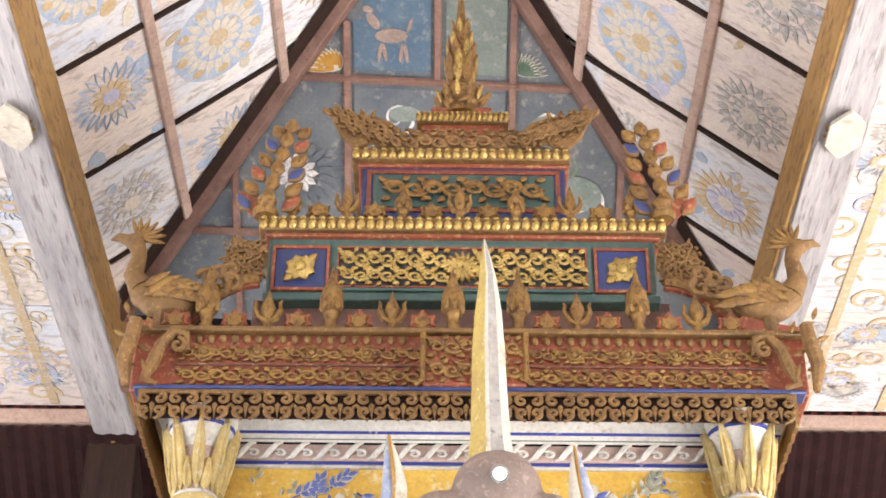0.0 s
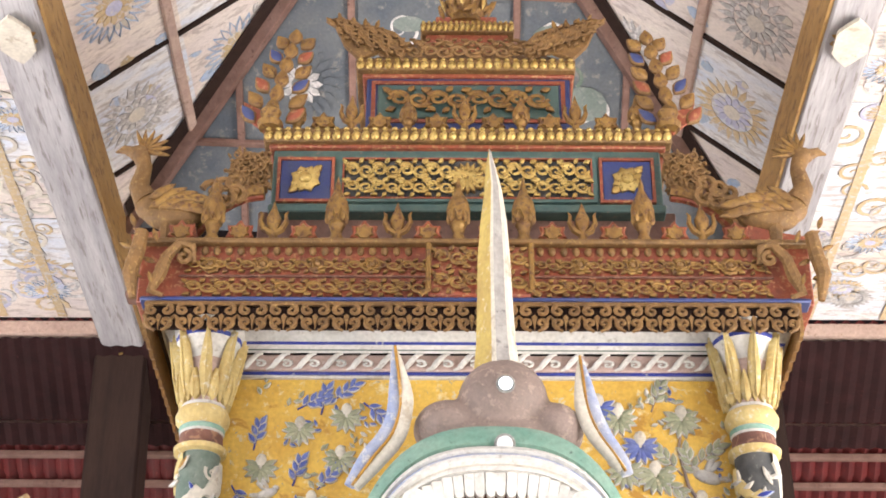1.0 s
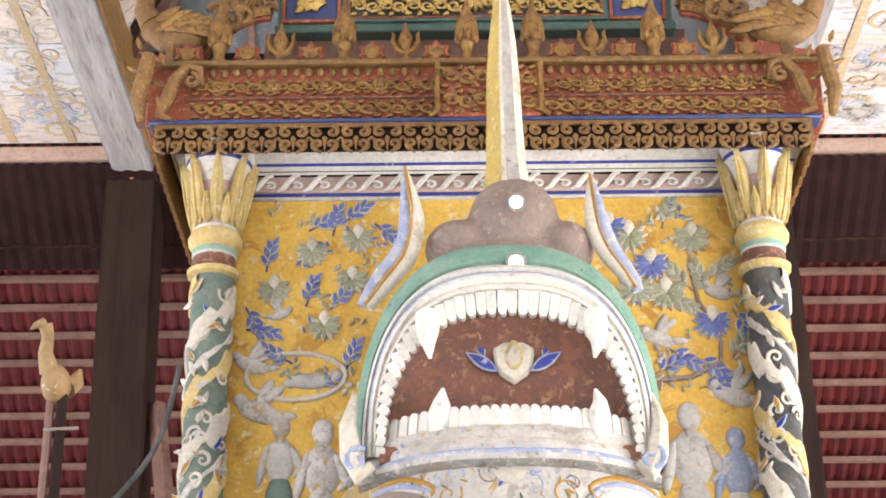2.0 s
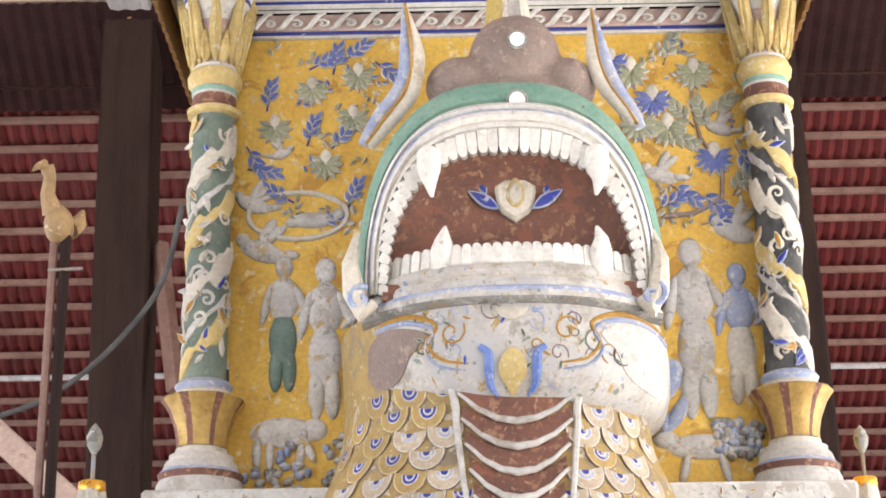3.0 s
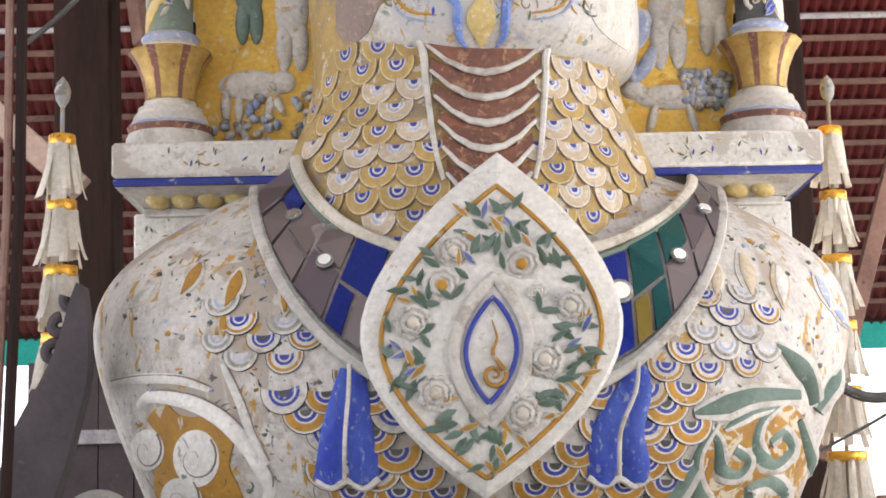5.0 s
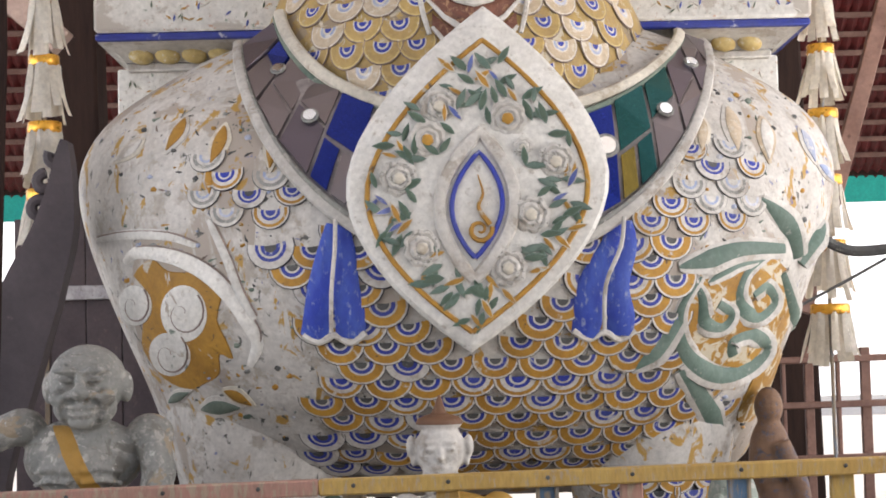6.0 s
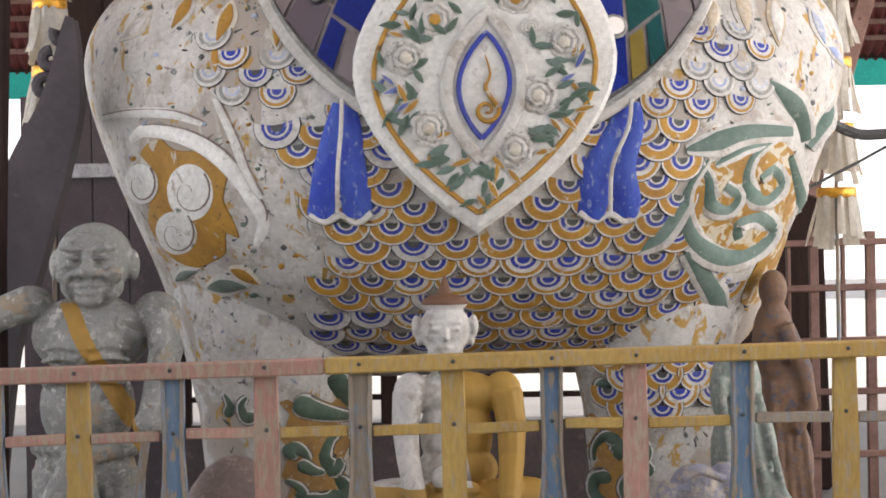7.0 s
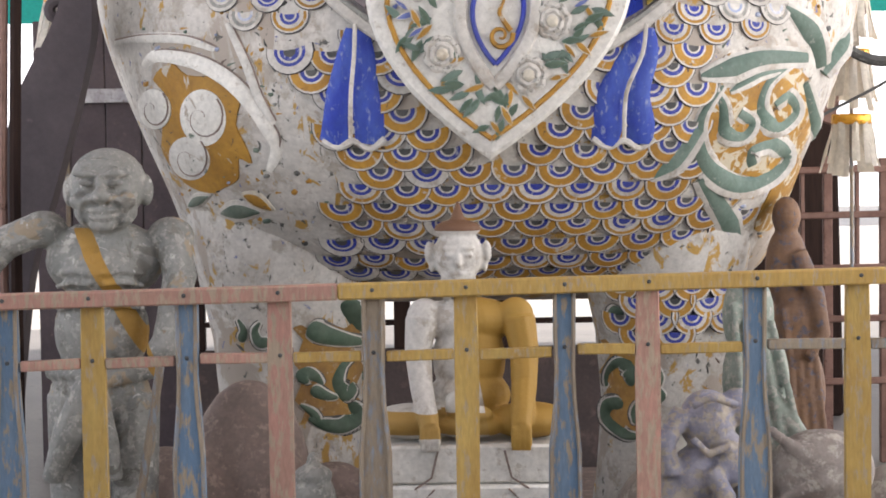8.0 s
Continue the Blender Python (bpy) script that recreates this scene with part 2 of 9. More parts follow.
def lathe(bm, prof, at=(0, 0), seg=20, mi=None):
    """A turned shape about a vertical axis, from (radius, height) pairs."""
    rings = []
    for r, z in prof:
        rings.append([bm.verts.new((at[0] + r * math.cos(i * math.tau / seg), at[1] + r * math.sin(i * math.tau / seg), z)) for i in range(seg)])
    for j in range(len(rings) - 1):
        for i in range(seg):
            f = bm.faces.new((rings[j][i], rings[j][(i + 1) % seg], rings[j + 1][(i + 1) % seg], rings[j + 1][i]))
            f.material_index = mi[j] if mi else 0
    for ring in (rings[0], rings[-1]):
        bm.faces.new(ring).material_index = 0 if not mi else mi[-1]
    return bm


def tube(bm, pts, rad, seg=6, flat=1.0, mi=0):
    """A round or flattened cord along points; rad is one radius or one for each point."""
    pts = [Vector(p) for p in pts]
    rings, up = [], Vector((0, 1, 0))
    for i, p in enumerate(pts):
        d = (pts[min(i + 1, len(pts) - 1)] - pts[max(i - 1, 0)]).normalized()
        s = d.cross(up)
        s = s.normalized() if s.length > 1e-4 else Vector((1, 0, 0))
        u = s.cross(d)
        r = rad[i] if isinstance(rad, (list, tuple)) else rad
        rings.append([bm.verts.new(p + s * (r * math.cos(k * math.tau / seg)) + u * (r * flat * math.sin(k * math.tau / seg))) for k in range(seg)])
    for a, b in zip(rings, rings[1:]):
        for k in range(seg):
            bm.faces.new((a[k], a[(k + 1) % seg], b[(k + 1) % seg], b[k])).material_index = mi
    for ring in (rings[0], rings[-1]):
        bm.faces.new(ring).material_index = mi
    return bm


def slab(bm, pts, y0, y1, m=None, inset=0.0, mi=0):
    """A flat outline of (x, z) points with depth from y0 (front) to y1; inset rounds the front edge."""
    n = len(pts)
    cx, cz = sum(p[0] for p in pts) / n, sum(p[1] for p in pts) / n
    put = (lambda v: m @ Vector(v)) if m is not None else Vector
    layers = [[(cx + (x - cx) * (1 - inset), y0, cz + (z - cz) * (1 - inset)) for x, z in pts]]
    if inset:
        layers.append([(x, y0 + (y1 - y0) * 0.4, z) for x, z in pts])
    layers.append([(x, y1, z) for x, z in pts])
    vs = [[bm.verts.new(put(v)) for v in ly] for ly in layers]
    bm.faces.new(vs[0]).material_index = mi
    bm.faces.new(vs[-1][::-1]).material_index = mi
    for a, b in zip(vs, vs[1:]):
        for i in range(n):
            bm.faces.new((a[i], b[i], b[(i + 1) % n], a[(i + 1) % n])).material_index = mi
    return bm


def ball(bm, c, r, seg=12, rings=8, m=None, mi=0):
    """An ellipsoid with radii r about c."""
    t = Matrix.LocRotScale(c, None, r)
    if m is not None:
        t = m @ t
    res = bmesh.ops.create_uvsphere(bm, u_segments=seg, v_segments=rings, radius=1, matrix=t)
    for f in {f for v in res["verts"] for f in v.link_faces}:
        f.material_index = mi
    return bm


def smooth_table(rows, z):
    """Values between the rows of a table, along a smooth curve."""
    if z <= rows[0][0]:
        return rows[0][1:]
    if z >= rows[-1][0]:
        return rows[-1][1:]
    i = max(j for j in range(len(rows) - 1) if rows[j][0] <= z)
    p = [rows[max(i - 1, 0)], rows[i], rows[i + 1], rows[min(i + 2, len(rows) - 1)]]
    h = p[2][0] - p[1][0]
    t = (z - p[1][0]) / h
    out = []
    for k in range(1, len(p[0])):
        m1 = (p[2][k] - p[0][k]) / max(p[2][0] - p[0][0], 1e-6) * h
        m2 = (p[3][k] - p[1][k]) / max(p[3][0] - p[1][0], 1e-6) * h
        out.append((2 * t**3 - 3 * t**2 + 1) * p[1][k] + (t**3 - 2 * t**2 + t) * m1 + (3 * t**2 - 2 * t**3) * p[2][k] + (t**3 - t**2) * m2)
    return out


def spiral(cx, cz, r, turns, start, hand=1, n=14, y=0.0, grow=0.12):
    """Points of a scroll in a vertical plane, from the outside in."""
    return [(cx + (r * (1 - i / n * (1 - grow))) * math.cos(start + hand * turns * math.tau * i / n), y,
             cz + (r * (1 - i / n * (1 - grow))) * math.sin(start + hand * turns * math.tau * i / n)) for i in range(n + 1)]


def on(pos, normal=(0, -1, 0), turn=0.0, s=1.0):
    """The pose of an ornament whose front faces -y, laid on a surface at pos, turned clockwise by degrees."""
    f = -Vector(normal).normalized()
    up = Vector((0, 0, 1))
    r = f.cross(up).normalized()
    u = r.cross(f)
    m = Matrix((r, f, u)).transposed().to_4x4()
    sc = s if isinstance(s, (tuple, list)) else (s, s, s)
    return Matrix.Translation(pos) @ m @ pose(0, 0, 0, 0, turn, 0) @ Matrix.Diagonal((*sc, 1))


def data(bm, name, *mats):
    bmesh.ops.recalc_face_normals(bm, faces=bm.faces[:])
    me = bpy.data.meshes.new(name)
    bm.to_mesh(me)
    bm.free()
    for mt in mats:
        me.materials.append(mt)
    me.shade_smooth()
    me.set_sharp_from_angle(angle=radians(45))
    return me

# ---- ground, floor, roof and ceilings ----
bm = bmesh.new()
box(bm, -400, 400, -400, 400, -0.3, -0.02)
tagged(part("ground", bm, EARTH), "dry dusty pale earth round the open hall", "ground", kind="structure")
bm = bmesh.new()
box(bm, -6, 6, -8, 17, -0.018, 0.0)
tagged(part("floor", bm, FLOOR), "worn grey cement floor of the open hall", "floor", kind="structure")

XL, XR, ZS, XM, ZR, PITCH = -2.05, 1.95, 7.4, -0.05, 9.08, 0.84
HIP = ((-2.05, 9.35), (1.95, 9.6), (-0.05, 7.1))
Y_NEAR = -4.0


def slope_z(x):
    return ZS + PITCH * ((x - XL) if x < XM else (XR - x))


def hip_y(x):
    """How far the sloping side runs back before it meets the hip."""
    if x < XM:
        return HIP[0][1] + (x - XL) / (XM - XL) * (HIP[2][1] - HIP[0][1])
    return HIP[1][1] + (XR - x) / (XR - XM) * (HIP[2][1] - HIP[1][1])


def ceiling_side(name, x_from, x_to, label, mats):
    """One painted slope of the nave: boards between joints, each a little out of line with the next."""
    bm = bmesh.new()
    xs = [x_from + (x_to - x_from) * i / 4 for i in range(5)]
    joints = [Y_NEAR, -2.2, -1.0, 0.1, 1.1, 2.0, 2.9, 3.75, 4.5, 5.25, 6.05, 6.97, 7.87, 8.75, 9.7]
    for y0, y1 in zip(joints, joints[1:]):
        for xa, xb in zip(xs, xs[1:]):
            ya = min(y1 - 0.012, hip_y(xa))
            yb = min(y1 - 0.012, hip_y(xb))
            if min(ya, yb) <= y0 + 0.01 and max(ya, yb) <= y0 + 0.01:
                continue
            ya, yb = max(ya, y0 + 0.012), max(yb, y0 + 0.012)
            vs = []
            for dz in (0.0, 0.05):
                vs.append([bm.verts.new((x, y, slope_z(x) + dz)) for x, y in ((xa, y0 + 0.012), (xb, y0 + 0.012), (xb, yb), (xa, ya))])
            mi = random.randrange(len(mats))
            for f in (vs[0], vs[1][::-1]):
                bm.faces.new(f).material_index = mi
            for i in range(4):
                bm.faces.new((vs[0][i], vs[0][(i + 1) % 4], vs[1][(i + 1) % 4], vs[1][i])).material_index = mi
    # dark backing behind the joints
    lo = [(x, y, slope_z(x) + 0.055) for x, y in ((x_from, Y_NEAR), (x_to, Y_NEAR), (x_to, hip_y(x_to)), (x_from, hip_y(x_from)))]
    a, b = [bm.verts.new(v) for v in lo], [bm.verts.new((v[0], v[1], v[2] + 0.05)) for v in lo]
    bm.faces.new(a).material_index = len(mats)
    bm.faces.new(b[::-1]).material_index = len(mats)
    for i in range(4):
        bm.faces.new((a[i], a[(i + 1) % 4], b[(i + 1) % 4], b[i])).material_index = len(mats)
    return tagged(part(name, bm, [*mats, DARKWOOD], smooth=False), label, "ceiling", kind="structure")


ceiling_side("ceiling_west", XL, XM, "pale blue and white painted sloping board ceiling", [PANEL, PANEL, PANELWARM])
ceiling_side("ceiling_east", XR, XM, "pale grey and cream painted sloping board ceiling", [PANEL, PANELWARM])

# hipped end
bm = bmesh.new()
lo = [(XL, HIP[0][1], ZS), (XR, HIP[1][1], ZS), (XM, HIP[2][1], ZR)]
a, b = [bm.verts.new((x, y, z - 0.0)) for x, y, z in lo], [bm.verts.new((x, y + 0.05, z + 0.05)) for x, y, z in lo]
bm.faces.new(a), bm.faces.new(b[::-1])
for i in range(3):
    bm.faces.new((a[i], a[(i + 1) % 3], b[(i + 1) % 3], b[i]))
tagged(part("ceiling_hip", bm, SLATE, smooth=False), "smoky blue painted boards of the hipped ceiling end", "ceiling", kind="structure")


def hip_plane(x, z, off=0.02):
    y = 9.475 + 0.0625 * (x + 0.05) - (z - ZS) / (ZR - ZS) * 2.375
    return (x, y - 0.58 * off, z - 0.82 * off)


for nm, p, q in (("hip_rafter", (XL, HIP[0][1], ZS), (XM, HIP[2][1], ZR)), ("hip_rafter", (XR, HIP[1][1], ZS), (XM, HIP[2][1], ZR))):
    bm = bmesh.new()
    beam(bm, Vector(p) + Vector((0, -0.02, -0.03)), Vector(q) + Vector((0, -0.02, -0.03)), 0.10, 0.09, 45)
    tagged(part(nm, bm, BROWNWOOD), "dark brown rafter along the ceiling hip", "rafter", kind="structure")
# thin dark strips laid in as the shadow bands along the hip rafters
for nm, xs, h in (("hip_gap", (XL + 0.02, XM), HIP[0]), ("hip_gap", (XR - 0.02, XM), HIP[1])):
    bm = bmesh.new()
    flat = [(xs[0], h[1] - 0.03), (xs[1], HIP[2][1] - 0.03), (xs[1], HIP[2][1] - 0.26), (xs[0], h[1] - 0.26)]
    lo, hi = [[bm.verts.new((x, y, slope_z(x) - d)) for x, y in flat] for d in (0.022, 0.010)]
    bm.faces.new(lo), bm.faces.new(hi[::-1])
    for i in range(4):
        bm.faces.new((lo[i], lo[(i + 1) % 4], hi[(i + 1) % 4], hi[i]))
    tagged(part(nm, bm, DARKWOOD, smooth=False), "dark strip standing in for the shadow band beside the ceiling hip", "strip", kind="structure")
for z in (7.75, 8.34):
    bm = bmesh.new()
    s = (z - ZS) / (ZR - ZS)
    beam(bm, hip_plane(XL + 2 * s + 0.03, z), hip_plane(XR - 2 * s - 0.03, z), 0.05, 0.035)
    tagged(part("hip_batten", bm, BROWNWOOD), "brown batten across the hipped ceiling end", "batten", kind="structure")
for x, z0, z1 in ((-0.6, 7.42, 8.55), (-0.05, 8.34, 9.0), (0.41, 7.42, 8.7), (1.1, 7.42, 8.1), (-1.3, 7.42, 8.02)):
    bm = bmesh.new()
    beam(bm, hip_plane(x, z0, 0.018), hip_plane(x, z1, 0.018), 0.045, 0.032)
    tagged(part("hip_batten", bm, BROWNWOOD), "brown batten up the hipped ceiling end", "batten", kind="structure")

for x in (-1.6, -0.98, 0.81, 1.44):
    bm = bmesh.new()
    beam(bm, (x, Y_NEAR, slope_z(x) - 0.012), (x, hip_y(x) - 0.08, slope_z(x) - 0.012), 0.062, 0.05, 40 if x > 0 else -40)
    tagged(part("ceiling_batten", bm, PINKWOOD), "pale pinkish wooden batten under the painted ceiling", "batten", kind="structure")

# long beams on the posts, limewashed below and grained on the inner face
for side, x0, x1 in ((-1, -2.36, -2.07), (1, 1.92, 2.18)):
    bm = bmesh.new()
    box(bm, x0, x1, Y_NEAR, 10.75, 7.08, 7.42, 0.012)
    ob = tagged(part("long_beam", bm, PALEWOOD), "limewashed squared beam along the nave", "beam", kind="structure")
    bm = bmesh.new()
    xi = x1 + 0.003 if side < 0 else x0 - 0.003
    box(bm, xi - 0.02, xi + 0.02, Y_NEAR, 10.6, 7.10, 7.43, 0.004)
    tagged(part("beam_facing", bm, GRAINWOOD), "ochre wood-grained facing board of the beam", "board", kind="structure")

# flat boarded aisle ceilings
for nm, x0, x1 in (("ceiling_aisle_west", -5.2, -2.37), ("ceiling_aisle_east", 2.19, 5.2)):
    bm = bmesh.new()
    ys = [Y_NEAR + 0.62 * i for i in range(23)] + [10.28]
    for y0, y1 in zip(ys, ys[1:]):
        box(bm, x0, x1, y0 + 0.006, y1 - 0.006, 7.25 + random.uniform(0, 0.006), 7.29, mi=random.randrange(2))
    box(bm, x0, x1, Y_NEAR, 10.3, 7.295, 7.34, mi=2)
    tagged(part(nm, bm, [PANELWARM, PANEL, DARKWOOD], smooth=False), "cream painted flat boards with faded scroll ornament", "ceiling", kind="structure")
for x0, x1 in ((-5.2, -2.37), (2.19, 5.2)):
    bm = bmesh.new()
    box(bm, x0, x1, 10.3, 10.48, 7.135, 7.245, 0.01)
    tagged(part("cross_beam", bm, PINKWOOD), "pinkish brown tie beam at the end of the aisle ceiling", "beam", kind="structure")

# posts
for x in (-2.24, 2.06):
    ob = thing("timber_post", (x, 10.6, 0), "dark brown squared hardwood post carrying the long beam", "post", "posts of the hall")
    bm = bmesh.new()
    box(bm, x - 0.18, x + 0.18, 10.43, 10.78, 0, 7.07, 0.02)
    for v in bm.verts:
        v.co.x += (7.07 - v.co.z) * 0.02
    part("shaft", bm, DARKWOOD, ob)
    bm = bmesh.new()
    for i in range(3):
        ball(bm, (x - 0.1 + 0.1 * i, 10.42, 7.12), (0.05, 0.03, 0.05 + 0.03 * (i % 2)))
    part("gilt_bracket", bm, BRIGHTGOLD, ob, "small gilt carved bracket")

# tiled roof behind, seen from below
def roof_z(y):
    return 3.28 + 0.6 * (16.8 - y)


bm = bmesh.new()
nx, rows = 300, []
ys = []
y = 10.3
while y < 16.9:
    ys += [(y, 0.0), (y + 0.205, -0.045)]
    y += 0.215
for yy, dz in ys:
    rows.append([bm.verts.new((-7 + 14 * i / nx, yy, roof_z(yy) + 0.07 + dz + 0.022 * math.cos(i * math.pi))) for i in range(nx + 1)])
for j, (a, b) in enumerate(zip(rows, rows[1:])):
    gap = j % 2 and ys[j][0] > 12.6  # daylight between the lower courses
    for i in range(nx):
        if not (gap and (i + j // 2) % 2 and random.random() < 0.85):
            bm.faces.new((a[i], a[i + 1], b[i + 1], b[i]))
tagged(part("roof_tiles", bm, TILE, smooth=False), "courses of dark red roof tiles seen from below", "roof", kind="structure")
y = 10.305
while y < 16.7:
    bm = bmesh.new()
    box(bm, -7, 7, y, y + 0.055, roof_z(y) - 0.03, roof_z(y) + 0.012, 0.004)
    tagged(part("tile_batten", bm, BROWNWOOD), "brown batten carrying the roof tiles", "batten", kind="structure")
    y += 0.215

# near-black ribbed sheet added to put shade under the upper tiles
ROOFSHADE = mat("dark_roof_shade", (0.028, 0.011, 0.011), (0.018, 0.008, 0.008), (0.06, 0.02, 0.018), 0.3, scale=6, rough=0.8, spec=0.1)
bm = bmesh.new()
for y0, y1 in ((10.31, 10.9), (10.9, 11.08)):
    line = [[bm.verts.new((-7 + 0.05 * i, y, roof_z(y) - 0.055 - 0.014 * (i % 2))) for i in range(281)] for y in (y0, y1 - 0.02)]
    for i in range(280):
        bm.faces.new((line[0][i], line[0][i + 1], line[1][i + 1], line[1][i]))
tagged(part("roof_lining", bm, ROOFSHADE, smooth=False), "dark ribbed sheet standing in for the shade under the upper roof", "roof", kind="structure")

# ---- the beast: body, neck and head ----
CX = 0.115
BODY = [(1.06, 0.85, 6.28), (1.12, 0.97, 6.10), (1.20, 1.05, 5.93), (1.35, 1.10, 5.75), (1.5, 1.155, 5.62), (1.7, 1.24, 5.53), (1.9, 1.32, 5.51),
        (2.08, 1.375, 5.53), (2.22, 1.39, 5.57), (2.34, 1.355, 5.63), (2.45, 1.27, 5.71), (2.56, 1.11, 5.80), (2.66, 0.93, 5.90), (2.74, 0.75, 6.05), (2.82, 0.62, 6.2)]
NECK = [(2.15, 0.50, 5.64), (2.35, 0.62, 5.62), (2.55, 0.72, 5.64), (2.70, 0.715, 5.69), (2.85, 0.66, 5.75), (3.0, 0.60, 5.80), (3.15, 0.575, 5.82), (3.3, 0.58, 5.79), (3.46, 0.59, 5.74)]
YB = 6.42
LEG_Y = 6.21


def front_y(table, x, z, cx=CX):
    hw, yf = smooth_table(table, z)
    u = min(abs(x - cx) / hw, 0.999)
    return YB - (YB - yf) * (1 - u**2.5) ** (1 / 2.2)


def front(table, x, z, off=0.0):
    """A point on the front of the body or neck, and the way that the surface faces there."""
    e = 0.012
    y = front_y(table, x, z)
    dx = (front_y(table, x + e, z) - front_y(table, x - e, z)) / (2 * e)
    dz = (front_y(table, x, z + e) - front_y(table, x, z - e)) / (2 * e)
    n = Vector((dx, -1, dz)).normalized()
    return Vector((x, y, z)) + n * off, n


def loft(bm, table, y_back, steps=44, cx=CX, seg=48):
    z0, z1 = table[0][0], table[-1][0]
    rings = []
    for j in range(steps + 1):
        z = z0 + (z1 - z0) * j / steps
        hw, yf = smooth_table(table, z)
        ring = []
        for i in range(seg + 1):
            a = -math.pi / 2 + math.pi * i / seg
            s, c = math.sin(a), max(math.cos(a), 0)
            ring.append(bm.verts.new((cx + hw * math.copysign(abs(s) ** 0.8, s), YB - (YB - yf) * c ** (2 / 2.2), z)))
        for t in (0.5, 1.0):
            ring.append(bm.verts.new((cx + hw * (1 - 0.15 * t), YB + (y_back - YB) * t, z)))
        for t in (1.0, 0.5):
            ring.append(bm.verts.new((cx - hw * (1 - 0.15 * t), YB + (y_back - YB) * t, z)))
        rings.append(ring)
    n = len(rings[0])
    for a, b in zip(rings, rings[1:]):
        for i in range(n):
            bm.faces.new((a[i], a[(i + 1) % n], b[(i + 1) % n], b[i]))
    bm.faces.new(rings[0])
    bm.faces.new(rings[-1])
    return bm


beast = thing("beast_statue", (CX, 6.2, 0), "painted plaster mythical beast with open mouth carrying a throne pavilion", "statue")
body = part("body", loft(bmesh.new(), BODY, 8.4), CHEST, beast, "whitewashed plaster chest with worn scales")
neck = part("neck", loft(bmesh.new(), NECK, 6.43), NECKTAN, beast, "cream plaster throat covered in scales")
for sx, x in ((-1, -0.58), (1, 0.77)):
    bm = bmesh.new()
    lathe(bm, [(0.30, 0.0), (0.28, 0.25), (0.25, 0.45), (0.23, 0.7), (0.25, 0.95), (0.285, 1.12), (0.32, 1.30), (0.33, 1.48), (0.2, 1.60)], (0, 0), 24)
    part("foreleg", bm, CHEST, beast, m=Matrix.Translation((x, LEG_Y, 0)) @ Matrix.Diagonal((1.12 if x < 0 else 1.0, 1, 1, 1)))


# ---- the beast: head ----
def curve_through(pts, closed=False, k=4):
    """More points along a smooth curve through the given ones."""
    n = len(pts)
    out = []
    for i in range(n if closed else n - 1):
        p = [pts[(i + j) % n] if closed else pts[min(max(i + j, 0), n - 1)] for j in (-1, 0, 1, 2)]
        for s in range(k):
            t = s / k
            out.append(tuple(0.5 * (2 * b + (c - a) * t + (2 * a - 5 * b + 4 * c - d) * t * t + (3 * b - a - 3 * c + d) * t**3) for a, b, c, d in zip(*p)))
    if not closed:
        out.append(tuple(pts[-1]))
    return out


HX = 0.172
JAW = [(3.08, 0.46, 5.86), (3.13, 0.55, 5.80), (3.19, 0.59, 5.75), (3.3, 0.605, 5.71), (3.4, 0.60, 5.69), (3.47, 0.58, 5.70)]
jaw = part("jaw_pouch", loft(bmesh.new(), JAW, 6.43, 16, HX), JAWPAINT, beast, "white plaster lower jaw with painted scrolls")


def arch(a, hw, h, zb=3.50, cx=HX, p=0.78):
    c, s = math.cos(a), math.sin(a)
    return cx + hw * math.copysign(abs(c) ** p, c), zb + h * max(s, 0) ** p


def arch_band(bm, rows, n=48, a0=0.0, a1=math.pi, mi=None):
    """A moulding over the mouth: rows of (half width, height, y), from the outside in."""
    rings = []
    for hw, h, y in rows:
        ring = []
        for i in range(n + 1):
            x, z = arch(a0 + (a1 - a0) * i / n, hw, h)
            u = abs(x - HX) / 0.55
            ring.append(bm.verts.new((x, y + 0.10 * u**3, z)))
        rings.append(ring)
    for j, (a, b) in enumerate(zip(rings, rings[1:])):
        for i in range(n):
            bm.faces.new((a[i], a[i + 1], b[i + 1], b[i])).material_index = mi[j] if mi else 0
    return bm


part("skull", arch_band(bmesh.new(), [(0.41, 0.64, 6.45), (0.51, 0.77, 6.2), (0.556, 0.82, 5.95), (0.562, 0.822, 5.83)]), PALEBLUE, beast)
part("green_lip_band", arch_band(bmesh.new(), [(0.563, 0.825, 5.86), (0.560, 0.822, 5.815), (0.55, 0.795, 5.795), (0.533, 0.745, 5.79), (0.528, 0.725, 5.81)]), GREEN, beast, "copper green band over the upper lip")
part("upper_lip", arch_band(bmesh.new(), [(0.530, 0.725, 5.80), (0.527, 0.718, 5.765), (0.517, 0.70, 5.75), (0.512, 0.69, 5.765), (0.510, 0.687, 5.755), (0.504, 0.675, 5.745),
                                          (0.494, 0.655, 5.735), (0.488, 0.64, 5.75), (0.482, 0.628, 5.74), (0.476, 0.612, 5.735), (0.47, 0.60, 5.77)], mi=[0, 0, 0, 1, 1, 0, 0, 2, 0, 0]),
     [LIMEWHITE, PALEBLUE, CREAM], beast, "white moulded upper lip with a thin blue line")
bm = bmesh.new()
arch_band(bm, [(0.475, 0.60, 5.77), (0.447, 0.525, 5.80), (0.42, 0.48, 5.85), (0.34, 0.39, 5.90), (0.2, 0.24, 5.93), (0.0, 0.0, 5.94)])
box(bm, HX - 0.46, HX + 0.46, 5.80, 6.09, 3.47, 3.53)
part("mouth_lining", bm, MAROON, beast, "red brown roof of the open mouth")

